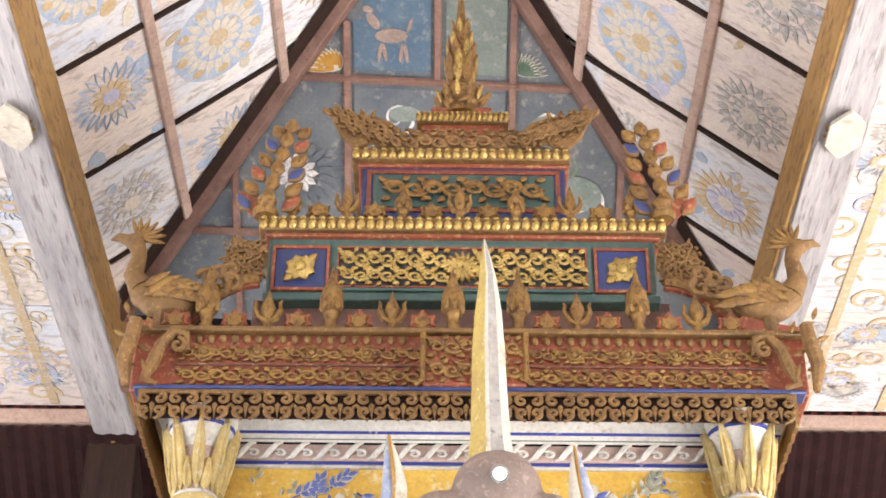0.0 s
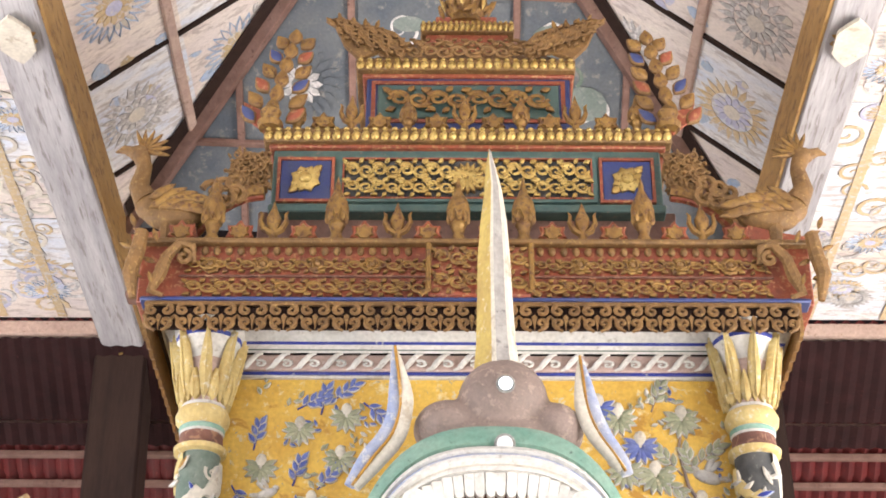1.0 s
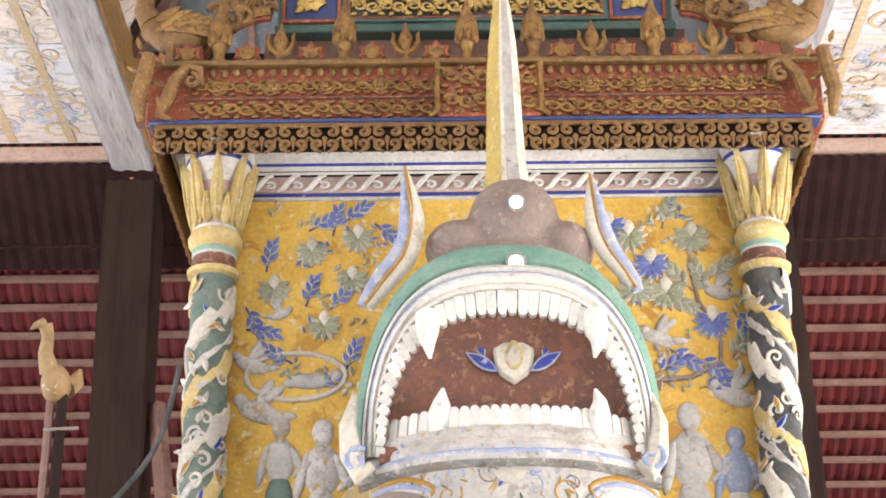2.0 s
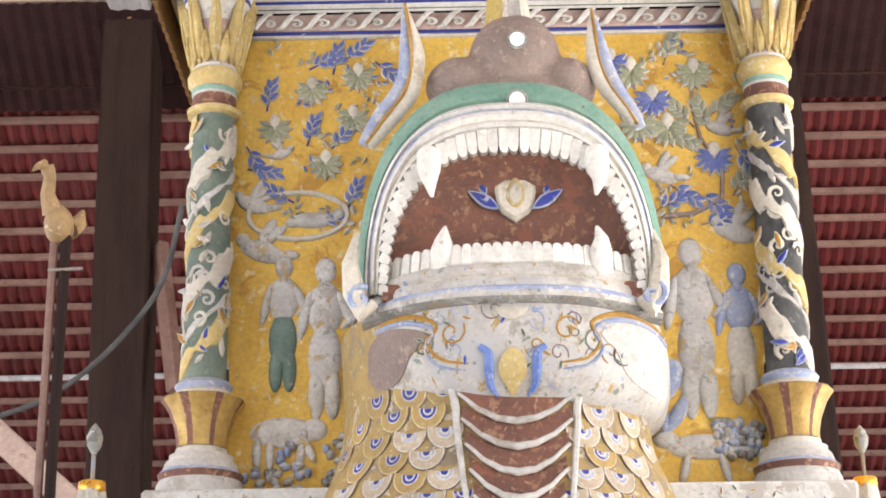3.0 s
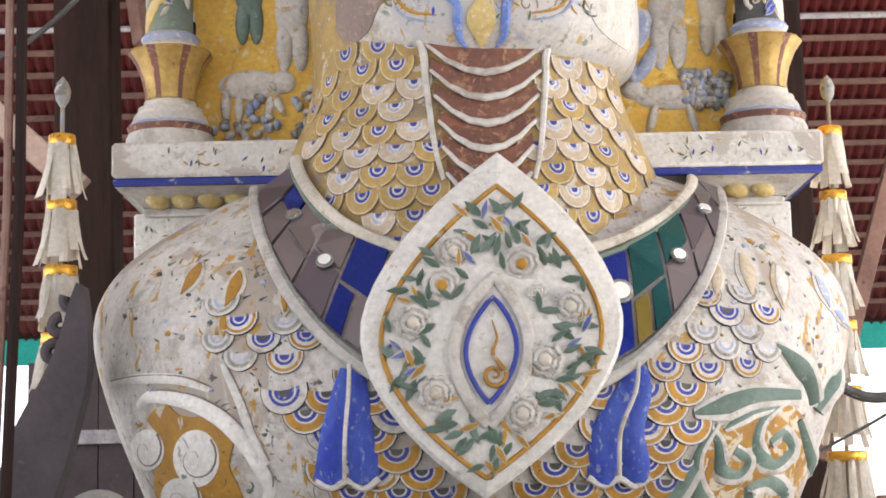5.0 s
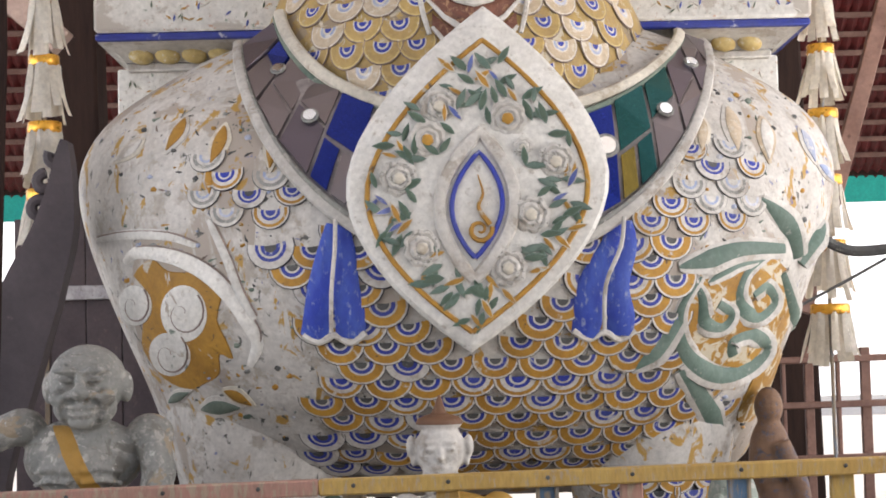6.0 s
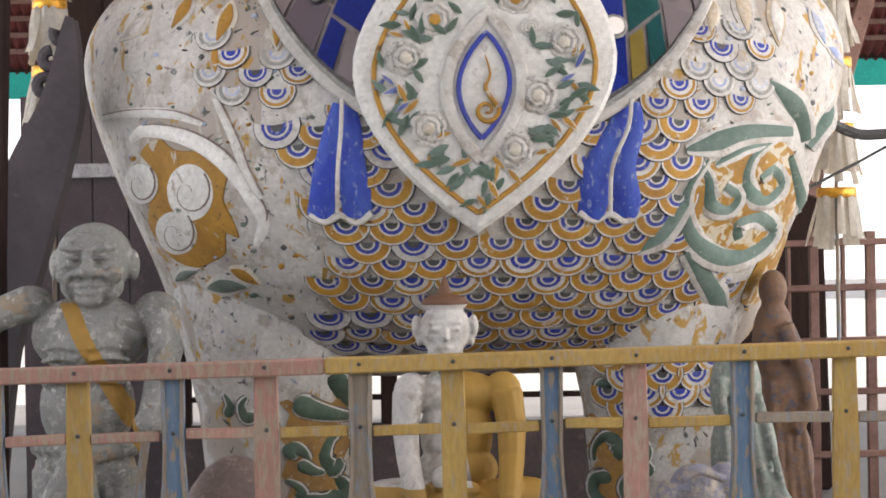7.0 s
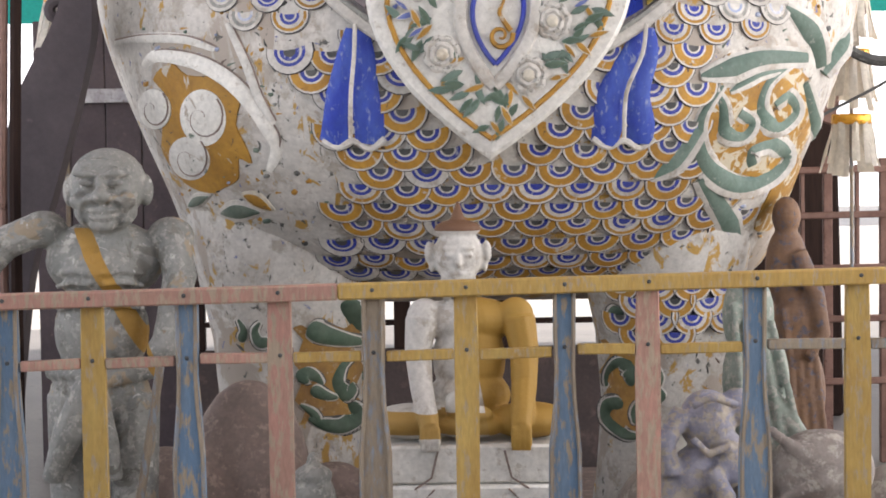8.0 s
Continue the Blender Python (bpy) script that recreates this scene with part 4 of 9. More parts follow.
count = 0
row = 0
z = 2.22
while z > 1.11:
    step = 0.061 if z > 1.3 else 0.048
    w = 0.148 if z > 1.3 else 0.135
    k0 = -9
    for k in range(k0, 10):
        x = CX + 0.03 + (k + 0.5 * (row % 2)) * w * 0.98 + random.uniform(-0.008, 0.008)
        zz = z + random.uniform(-0.006, 0.006) + 0.03 * (x - CX) ** 2
        hw = smooth_table(BODY, zz)[0]
        if abs(x - CX) > hw * 0.87 or count >= 345:
            continue
        if abs(x - PX) < pendant_half(zz) - 0.03 or zz > collar_low(x) - 0.02:
            continue
        left = x < -0.42 + 0.1 * math.sin(zz * 9)
        if left and zz < 2.0:
            continue
        if x > 0.86 and 1.45 < zz < 1.98:
            continue
        if (x < -0.75 or x > 1.10) and zz > 2.0:
            continue
        p, nrm = front(BODY, x, zz, 0.004)
        upper = zz > 1.93
        if upper and random.random() < 0.22:
            continue
        if upper or (left and random.random() < 0.5):
            me = random.choice((SC_WORN, SC_MIX, SC_MIX, SC_WHITE))
        elif x < 0.05 and random.random() < 0.62:
            me = random.choice((SC_WHITE, SC_MIX, SC_WHITE, SC_OCHRE))
        else:
            me = random.choice((SC_OCHRE, SC_OCHRE, SC_OCHRE, SC_MIX))
        s = w * 0.545 * random.uniform(0.95, 1.05)
        part("scale", me, None, body, m=on(p, nrm, random.uniform(-5, 5) + (CX - x) * -6, (s * (0.80 if upper else 1.0), 0.014 if upper else 0.036, s * (0.74 if upper else 0.92))))
        count += 1
    z -= step
    row += 1

row = 0
z = 3.17
while z > 2.18:
    for k in range(-8, 9):
        x = 0.165 + (k + 0.5 * (row % 2)) * 0.119 + random.uniform(-0.004, 0.004)
        zz = z + random.uniform(-0.004, 0.004) - 0.02 * abs(x - 0.165)
        hw = smooth_table(NECK, zz)[0]
        plate = 0.205 - 0.10 * max(0, (3.0 - zz)) / 0.4
        if abs(x - CX) > hw * 0.93 or (abs(x - 0.17) < plate + 0.005 and zz > 2.55) or zz < collar_top(x) + 0.045 or abs(x - PX) < pendant_half(zz) - 0.02:
            continue
        p, nrm = neck_at(x, zz, 0.003)
        me = random.choice((SC_GOLD, SC_GOLD, SC_GOLD, SC_CREAM)) if x < 0.2 else random.choice((SC_CREAM, SC_CREAM, SC_GOLD))
        part("scale", me, None, neck, m=on(p, nrm, random.uniform(-8, 8), (0.067 * random.uniform(0.92, 1.08), 0.022, 0.077 * random.uniform(0.92, 1.06))))
    z -= 0.081
    row += 1

# brown throat plates with white fringes
for i in range(6):
    zc = 3.07 - 0.098 * i
    hw = 0.20 - 0.012 * i
    pts = []
    for k in range(13):
        u = -1 + 2 * k / 12
        pts.append((0.175 + hw * u, zc + 0.075 * u * u))
    bm = bmesh.new()
    lo = [bm.verts.new(neck_at(x, z - 0.055 * (1 - 0.75 * ((x - 0.175) / hw) ** 2), 0.016)[0]) for x, z in pts]
    hi = [bm.verts.new(neck_at(x, z + 0.045, 0.006)[0]) for x, z in pts]
    bk = [bm.verts.new(neck_at(x, z - 0.06 * (1 - 0.75 * ((x - 0.175) / hw) ** 2), -0.01)[0]) for x, z in pts]
    for a, b in ((hi, lo), (lo, bk)):
        for k in range(12):
            bm.faces.new((a[k], a[k + 1], b[k + 1], b[k]))
    plate = part("throat_plate", bm, MAROON, neck, "red brown throat plate fringed in white")
    bm = bmesh.new()
    tube(bm, [neck_at(x, z - 0.050 * (1 - 0.75 * ((x - 0.175) / hw) ** 2) + 0.004 * (k % 2), 0.019)[0] for k, (x, z) in enumerate(pts)], [0.006 + 0.008 * (1 - abs(k - 6) / 6) for k in range(13)], 6, 0.5)
    part("fringe", bm, WHITE, plate)
for sx in (-1, 1):
    bm = bmesh.new()
    draped_cord(bm, [(0.175 + sx * d, z) for d, z in ((0.235, 3.19), (0.21, 3.10), (0.205, 3.0), (0.195, 2.9), (0.185, 2.8), (0.17, 2.7), (0.15, 2.62))], [0.012, 0.014, 0.012, 0.011, 0.010, 0.009, 0.008], neck_at, 0.014)
    part("plate_edge", bm, WHITE, neck)


# ---- collar and pendant ----
def chest_at(x, z, off=0.0):
    a, b = front(BODY, x, min(z, 2.7), off), front(NECK, x, min(max(z, 2.16), 3.4), off)
    inside = abs(x - CX) < smooth_table(NECK, max(z, 2.16))[0] * 0.98
    if z > 2.2 and inside and (b[0].y < a[0].y or abs(x - CX) >= smooth_table(BODY, min(z, 2.7))[0] * 0.98):
        return b
    return a


COLLAR = mat("mirror_mosaic_ground", (0.17, 0.145, 0.14), (0.24, 0.21, 0.20), (0.34, 0.31, 0.28), 0.36, scale=14, rough=0.4)


def collar_point(a, t):
    """A point on the collar: a is the angle round the neck, t runs from the upper edge to the lower."""
    hw, h, zc = 0.72 + 0.11 * t, 0.52 + 0.41 * t, 2.834 - 0.034 * t
    return 0.235 - 0.05 * t + hw * math.sin(a), zc - h * math.cos(a)


bm = bmesh.new()
A0, NA = 1.42, 60
grid = []
for j in range(7):
    t = j / 6
    line = []
    for i in range(NA + 1):
        x, zc = collar_point(-A0 + 2 * A0 * i / NA, t)
        line.append(bm.verts.new(chest_at(x, zc, 0.02 + 0.012 * math.sin(math.pi * t))[0]))
    grid.append(line)
for a, b in zip(grid, grid[1:]):
    for i in range(NA):
        bm.faces.new((a[i], a[i + 1], b[i + 1], b[i]))
collar = part("collar", bm, COLLAR, beast, "broad plaster collar set with coloured mirror glass")
for t, r, mt in ((-0.03, 0.022, CREAM), (0.06, 0.012, SAGE), (0.98, 0.012, GREY), (1.04, 0.019, WHITE)):
    bm = bmesh.new()
    tube(bm, [chest_at(*collar_point(-A0 + 2 * A0 * i / NA, t), 0.03)[0] for i in range(NA + 1)], r, 8, 0.8)
    part("collar_rim", bm, mt, collar, "rounded plaster rim of the collar")


def glass_tile(name, col, rough=0.08):
    m = bpy.data.materials.new(name)
    m.use_nodes = True
    b = m.node_tree.nodes["Principled BSDF"]
    b.inputs["Base Color"].default_value = (*col, 1)
    b.inputs["Metallic"].default_value = 0.75
    tx = m.node_tree.nodes.new("ShaderNodeTexNoise")
    tx.inputs["Scale"].default_value = 30
    bp = m.node_tree.nodes.new("ShaderNodeBump")
    bp.inputs["Strength"].default_value = 0.25
    m.node_tree.links.new(tx.outputs["Fac"], bp.inputs["Height"])
    m.node_tree.links.new(bp.outputs["Normal"], b.inputs["Normal"])
    rg = m.node_tree.nodes.new("ShaderNodeMapRange")
    rg.inputs["To Min"].default_value, rg.inputs["To Max"].default_value = rough, rough + 0.3
    m.node_tree.links.new(tx.outputs["Fac"], rg.inputs["Value"])
    m.node_tree.links.new(rg.outputs["Result"], b.inputs["Roughness"])
    return m


G_BLUE, G_VIOLET, G_CLEAR, G_TEAL, G_GOLD = glass_tile("blue_mirror_glass", (0.012, 0.025, 0.20)), glass_tile("violet_mirror_glass", (0.13, 0.11, 0.13), 0.2), glass_tile("clear_mirror_glass", (0.6, 0.6, 0.55)), glass_tile("green_mirror_glass", (0.012, 0.075, 0.075)), glass_tile("gold_mirror_glass", (0.26, 0.19, 0.04))
G_SMOKE = glass_tile("smoky_mirror_glass", (0.20, 0.17, 0.17), 0.25)
TILES = [(0.40, 0.55, 0.10, 0.48, G_CLEAR, G_BLUE), (0.40, 0.55, 0.52, 0.92, G_GOLD, G_BLUE), (0.57, 0.74, 0.08, 0.52, G_BLUE, G_TEAL), (0.57, 0.64, 0.56, 0.92, G_SMOKE, G_GOLD), (0.66, 0.74, 0.56, 0.92, G_BLUE, G_TEAL),
         (0.76, 0.92, 0.08, 0.45, G_SMOKE, G_TEAL), (0.76, 0.92, 0.49, 0.92, G_VIOLET, G_SMOKE), (0.94, 1.10, 0.08, 0.60, G_SMOKE, G_VIOLET), (0.94, 1.10, 0.64, 0.92, G_SMOKE, G_SMOKE), (1.12, 1.24, 0.10, 0.50, G_BLUE, G_SMOKE), (1.12, 1.24, 0.54, 0.92, G_SMOKE, G_VIOLET), (1.26, 1.38, 0.10, 0.92, G_VIOLET, G_SMOKE)]
for a0, a1, t0, t1, ml, mr in TILES:
    for sx, mt in ((-1, ml), (1, mr)):
        bm = bmesh.new()
        top, low = [], []
        for a, t in ((a0, t0), (a1, t0), (a1, t1), (a0, t1)):
            x, zc = collar_point(sx * a, t)
            top.append(bm.verts.new(chest_at(x, zc, 0.040)[0]))
            low.append(bm.verts.new(chest_at(x, zc, 0.02)[0]))
        bm.faces.new(top)
        for i in range(4):
            bm.faces.new((top[i], top[(i + 1) % 4], low[(i + 1) % 4], low[i]))
        part("glass_tile", bm, mt, collar, smooth=False)
for sx in (-1, 1):
    for a, t, r in ((0.5, 0.42, 0.034), (0.84, 0.5, 0.024), (1.12, 0.45, 0.022)):
        x, zc = collar_point(sx * a, t)
        p, nrm = chest_at(x, zc, 0.045)
        bm = bmesh.new()
        lathe(bm, [(r, -0.012), (r, 0.004), (r * 0.9, 0.010)], (0, 0), 18)
        q = on(p, nrm) @ pose(0, 0, 0, 90, 0, 0)
        part("round_mirror", bm, MIRROR, collar, m=q)
        bm = bmesh.new()
        tube(bm, [(r * 1.12 * math.cos(i * math.tau / 18), r * 1.12 * math.sin(i * math.tau / 18), 0.002) for i in range(19)], r * 0.16, 6)
        part("mirror_rim", bm, GREY, collar, m=q.copy())


def pendant_y(x, z):
    t = (z - 1.57) / 1.13
    return 5.475 - 0.055 * math.sin(math.pi * min(max(t, 0), 1)) + 0.115 * max(t, 0) ** 2 + 0.16 * (x - PX) ** 2


def pendant_at(x, z, off=0.0):
    return Vector((x + 0.06 * (z - 2.1), pendant_y(x, z) - off, z)), Vector((-0.3 * (x - PX), -1, -0.12)).normalized()


def oval(s, zc=2.1, n=28):
    """The pendant's outline, shrunk towards its middle by s."""
    pts = []
    for i in range(n + 1):
        zz = 1.57 + 1.13 * (0.5 - 0.5 * math.cos(math.pi * i / n))
        pts.append((pendant_half(zz), zz))
    right = [(PX + h * s, zc + (zz - zc) * s) for h, zz in pts]
    left = [(PX - h * s, zc + (zz - zc) * s) for h, zz in pts[::-1]][1:-1]
    return right + left


def dome(bm, outline, off, depth, zc=2.1):
    n = len(outline)
    rings = []
    for s, o in ((1.0, -depth), (1.0, off * 0.4), (0.97, off), (0.7, off), (0.4, off), (0.15, off)):
        rings.append([bm.verts.new(pendant_at(PX + (x - PX) * s, zc + (z - zc) * s, o)[0]) for x, z in outline])
    for a, b in zip(rings, rings[1:]):
        for i in range(n):
            bm.faces.new((a[i], a[(i + 1) % n], b[(i + 1) % n], b[i]))
    bm.faces.new(rings[-1])
    return bm


pendant = part("pendant", dome(bmesh.new(), oval(1.0), 0.02, 0.14), LIMEWHITE, beast, "large white pointed oval pendant with painted flowers")
bm = bmesh.new()
o = oval(0.835, 1.96)
tube(bm, [pendant_at(x, z, 0.02)[0] for x, z in o + o[:1]], 0.0085, 6)
part("ochre_line", bm, OCHRE, pendant, "ochre outline of the pendant")


def inner(hw, z0, z1, n=20):
    """A narrow pointed oval inside the pendant."""
    right = [(PX + hw * math.sin(math.pi * i / n) ** 0.85, z0 + (z1 - z0) * i / n) for i in range(n + 1)]
    return right + [(2 * PX - x, z) for x, z in right[::-1]][1:-1]


o = inner(0.118, 1.80, 2.265)
bm = bmesh.new()
tube(bm, [pendant_at(x, z, 0.022)[0] for x, z in o + o[:1]], 0.022, 8, 0.7)
part("inner_rim", bm, WHITE, pendant)
o = inner(0.080, 1.867, 2.202)
bm = bmesh.new()
tube(bm, [pendant_at(x, z, 0.026)[0] for x, z in o + o[:1]], 0.008, 6)
part("blue_line", bm, BLUE, pendant, "blue outline of the inner oval")
bm = bmesh.new()
tube(bm, [(x, pendant_y(x, z) - 0.026, z) for x, _, z in spiral(0.168, 1.955, 0.042, 1.4, 0.2, -1, 18)], [0.010 - 0.0004 * i for i in range(19)], 6)
tube(bm, [(x, pendant_y(x, z) - 0.027, z) for x, z in curve_through([(0.20, 1.97), (0.165, 2.025), (0.18, 2.07), (0.165, 2.13)], False, 4)], [0.009 - 0.0006 * i for i in range(13)], 6)
part("gilt_curl", bm, OCHRE, pendant, "ochre curl in the inner oval")


def rose_data(name, petal, heart):
    """A rosette as one crumpled surface: rings of lobed petals that rise towards a heart."""
    bm = bmesh.new()
    n = 32
    rings = []
    for k, (r, y, lobes, ph) in enumerate(((0.96, 0.05, 8, 0), (0.98, -0.10, 8, 0), (0.80, -0.20, 8, 0), (0.62, -0.10, 8, 0), (0.62, -0.26, 6, 0.5), (0.48, -0.36, 6, 0.5), (0.34, -0.24, 6, 0.5), (0.30, -0.36, 5, 0.2), (0.16, -0.46, 5, 0.2))):
        rings.append([bm.verts.new((r * (1 + 0.13 * abs(math.cos(lobes / 2 * a + ph)) - 0.08) * math.cos(a), y, r * (1 + 0.13 * abs(math.cos(lobes / 2 * a + ph)) - 0.08) * math.sin(a))) for a in [i * math.tau / n for i in range(n)]])
    for j, (a, b) in enumerate(zip(rings, rings[1:])):
        for i in range(n):
            bm.faces.new((a[i], a[(i + 1) % n], b[(i + 1) % n], b[i])).material_index = 1 if j > 6 else 0
    bm.faces.new(rings[-1]).material_index = 1
    return data(bm, name, petal, heart)


ROSE = rose_data("plaster_rose", flaked("grey_lined_plaster", WHITE, [((0.25, 0.24, 0.21), 60, 0.44, (1, 1, 1), 30)]), CREAM)
ROSE_Y = rose_data("ochre_hearted_rose", WHITE, OCHRE)
rnd = random.Random(4)
ROSES = [(0.034, 2.356), (0.253, 2.31), (0.411, 2.168), (0.0, 2.246), (-0.086, 2.125), (0.336, 2.0), (0.27, 1.832), (-0.004, 1.901), (0.302, 2.216)]
for k, (x, zc) in enumerate(ROSES):
    p, nrm = pendant_at(x, zc, 0.027)
    part("rose", ROSE_Y if k in (1, 3) else ROSE, None, pendant, m=on(p, nrm, rnd.uniform(0, 90), (0.062, 0.045, 0.06) if k != 8 else (0.03, 0.02, 0.035)))
PAINTED_GREEN = leaf_data("painted_green_leaf", LEAFGREEN, SEAGREEN, 1.15)
PAINTED_SAGE = leaf_data("painted_sage_leaf", SEAGREEN, SAGE, 1.1)


def evenly(loop, n):
    """n points at even distances round a closed outline."""
    ends = loop[1:] + loop[:1]
    total = np.cumsum([math.dist(a, b) for a, b in zip(loop, ends)])
    out = []
    for k in range(n):
        i = next(j for j, d in enumerate(total) if d >= total[-1] * (k + 0.5) / n)
        out.append(loop[i])
    return out


for ring, n_leaf in ((0.47, 32), (0.555, 42), (0.64, 52), (0.72, 58)):
    loop = oval(ring, 1.98 + 0.15 * (ring - 0.4))
    for x, zc in evenly(loop, n_leaf):
        x, zc = x + rnd.uniform(-0.02, 0.02), zc + rnd.uniform(-0.025, 0.025)
        if min(math.hypot(x - a, zc - b) for a, b in ROSES) < 0.055:
            continue
        p, nrm = pendant_at(x, zc, 0.0255)
        me = rnd.choice((PAINTED_GREEN, PAINTED_GREEN, PAINTED_GREEN, PAINTED_SAGE, PAINTED_SAGE, LEAF_OCHRE, LEAF_DUSK))
        s = rnd.uniform(0.055, 0.082)
        part("leaf", me, None, pendant, m=on(p, nrm, math.degrees(math.atan2(x - PX, zc - 2.0)) + rnd.choice((-1, 1)) * rnd.uniform(15, 70), (s * 0.9, 0.024, s)))

# blue tassels below the collar
TASSELBLUE = mat("streaky_blue_paint", (0.028, 0.055, 0.36), (0.06, 0.11, 0.42), (0.22, 0.26, 0.44), 0.38, scale=16, stretch=(1, 1, 0.5))
for x0, x1, z0, sx in ((-0.285, -0.30, 1.99, -1), (0.625, 0.56, 1.98, 1)):
    for k in (-1, 1):
        pts = [(x0 + k * 0.012, z0), (x0 + k * 0.026 + (x1 - x0) * 0.2, z0 - 0.08), (x1 + k * 0.040, z0 - 0.20), (x1 + k * 0.052, z0 - 0.30), (x1 + k * 0.058 - 0.01, z0 - 0.355)]
        bm = bmesh.new()
        draped_cord(bm, pts, [0.022, 0.034, 0.044, 0.050, 0.046], chest_at, 0.016, 0.26, 8)
        part("tassel", bm, TASSELBLUE, body, "ultramarine ribbon tassel")
    bm = bmesh.new()
    draped_cord(bm, [(x0, z0 + 0.01), (x0 + (x1 - x0) * 0.2, z0 - 0.08), (x1, z0 - 0.20), (x1 - 0.005, z0 - 0.33)], 0.007, chest_at, 0.045)
    draped_cord(bm, [(x1 - 0.10, z0 - 0.34), (x1 - 0.05, z0 - 0.365), (x1, z0 - 0.345), (x1 + 0.05, z0 - 0.37), (x1 + 0.10, z0 - 0.34)], 0.011, chest_at, 0.025)
    part("tassel_edge", bm, WHITE, body)

# shoulder scrolls: ochre and white on one side, sea green on the other
def body_at(x, z, off=0.0):
    return front(BODY, x, z, off)


def draped_leaf(name, x, z, turn, s, face, edge, where=body_at, off=0.005, bend=0.12):
    """A leaf in low relief that follows the surface, with a pale edge."""
    t = math.radians(turn)

    def out(f):
        pts = []
        for lx, lz in LEAFPTS:
            ax, az = lx * 1.25 * f + bend * lz * lz, 0.5 + (lz - 0.5) * (0.5 + 0.5 * f)
            pts.append((x + s * (ax * math.cos(t) + az * math.sin(t)), z + s * (az * math.cos(t) - ax * math.sin(t))))
        return pts
    q = part(name, draped_patch(bmesh.new(), out(1.0), where, off), edge, body)
    part(name + "_face", draped_patch(bmesh.new(), out(0.62), where, off + 0.005), face, q)


VOLUTE = flaked("green_flecked_plaster", LIMEWHITE, [((0.13, 0.17, 0.13), 9, 0.40, (1, 1, 1), 41), ((0.38, 0.33, 0.27), 14, 0.40, (1, 1, 1), 42)])
part("shoulder_ground", draped_patch(bmesh.new(), [(-0.925, 1.913), (-0.863, 1.867), (-0.758, 1.854), (-0.676, 1.795), (-0.695, 1.7), (-0.671, 1.64), (-0.648, 1.569), (-0.694, 1.585), (-0.702, 1.518), (-0.756, 1.488), (-0.821, 1.468), (-0.917, 1.506), (-0.993, 1.607), (-0.983, 1.684), (-0.952, 1.815), (-0.999, 1.864)], body_at, 0.004), OCHRE, body, "ochre ground of the shoulder scroll")
for vx, vz, rx, rz in ((-1.002, 1.762, 0.074, 0.068), (-0.811, 1.725, 0.086, 0.094), (-0.879, 1.592, 0.084, 0.074)):
    ring = [(math.cos(k * math.tau / 12), math.sin(k * math.tau / 12)) for k in range(12)]
    q = part("shoulder_volute", draped_patch(bmesh.new(), [(vx + rx * c, vz + rz * d) for c, d in ring], body_at, 0.008), VOLUTE, body, "round white volute of the shoulder scroll")
    part("volute_line", draped_cord(bmesh.new(), [(g[0], g[2]) for g in spiral(vx, vz, rx * 0.97, 1.1, 0.8, -1, 20)], 0.0035, body_at, 0.010), UMBER, q)
for pts, r in (([(-1.031, 1.906), (-0.967, 1.937), (-0.829, 1.912), (-0.717, 1.854), (-0.634, 1.772), (-0.584, 1.689), (-0.559, 1.622), (-0.592, 1.544)], 0.021), ([(-0.712, 2.026), (-0.645, 1.889), (-0.607, 1.783), (-0.564, 1.696)], 0.013), ([(-1.155, 1.997), (-1.012, 1.999), (-0.86, 1.983), (-0.759, 1.943)], 0.011)):
    fine = curve_through(pts, False, 5)
    rad = [r * (0.35 + 1.3 * math.sin(math.pi * (i + 1) / (len(fine) + 1)) ** 0.8) for i in range(len(fine))]
    q = part("shoulder_scroll", draped_cord(bmesh.new(), fine, rad, body_at, 0.003, 0.28, 8), LIMEWHITE, body, "white plaster scroll on the shoulder")
    part("scroll_line", draped_cord(bmesh.new(), [(x + 0.6 * r, z + 0.9 * r) for x, z in fine], 0.003, body_at, 0.004), UMBER, q)
for x, zc, tn, size, face, edge in ((-0.80, 1.40, 80, 0.18, SAGE, WHITE), (-0.92, 1.42, 60, 0.12, SAGE, WHITE), (-0.70, 1.47, 110, 0.13, OCHRE, CREAM), (-0.66, 2.36, 190, 0.17, OCHRE, CREAM), (-0.50, 2.33, 175, 0.16, OCHRE, CREAM),
                                    (-0.80, 2.40, 200, 0.16, OCHRE, WHITE), (-0.95, 2.33, 230, 0.15, WHITE, CREAM), (-0.72, 2.20, 165, 0.10, OCHRE, WHITE), (1.02, 2.40, 165, 0.20, PINKTAN, WHITE), (1.15, 2.36, 170, 0.18, WHITE, PINKTAN),
                                    (0.92, 2.36, 175, 0.16, PINKTAN, CREAM), (1.30, 2.33, 150, 0.15, PALEBLUE, WHITE), (1.36, 2.20, 110, 0.12, PALEBLUE, WHITE)):
    draped_leaf("painted_leaf", x, zc, tn, size, face, edge, off=0.003)
GROUNDPALE = flaked("rubbed_ochre_ground", OCHRE, [((0.52, 0.46, 0.34), 13, 0.47, (1, 1, 1), 25)])
for pts in ([(0.908, 1.792), (1.035, 1.829), (1.106, 1.877), (1.226, 1.833), (1.257, 1.701), (1.26, 1.624), (1.146, 1.507), (1.002, 1.502), (0.893, 1.551), (0.84, 1.645), (0.864, 1.737)], [(1.189, 1.584), (1.283, 1.503), (1.17, 1.324), (1.068, 1.313), (1.104, 1.43)]):
    part("shoulder_ground", draped_patch(bmesh.new(), pts, body_at, 0.004), GROUNDPALE, body, "rubbed ochre ground of the green shoulder scroll")
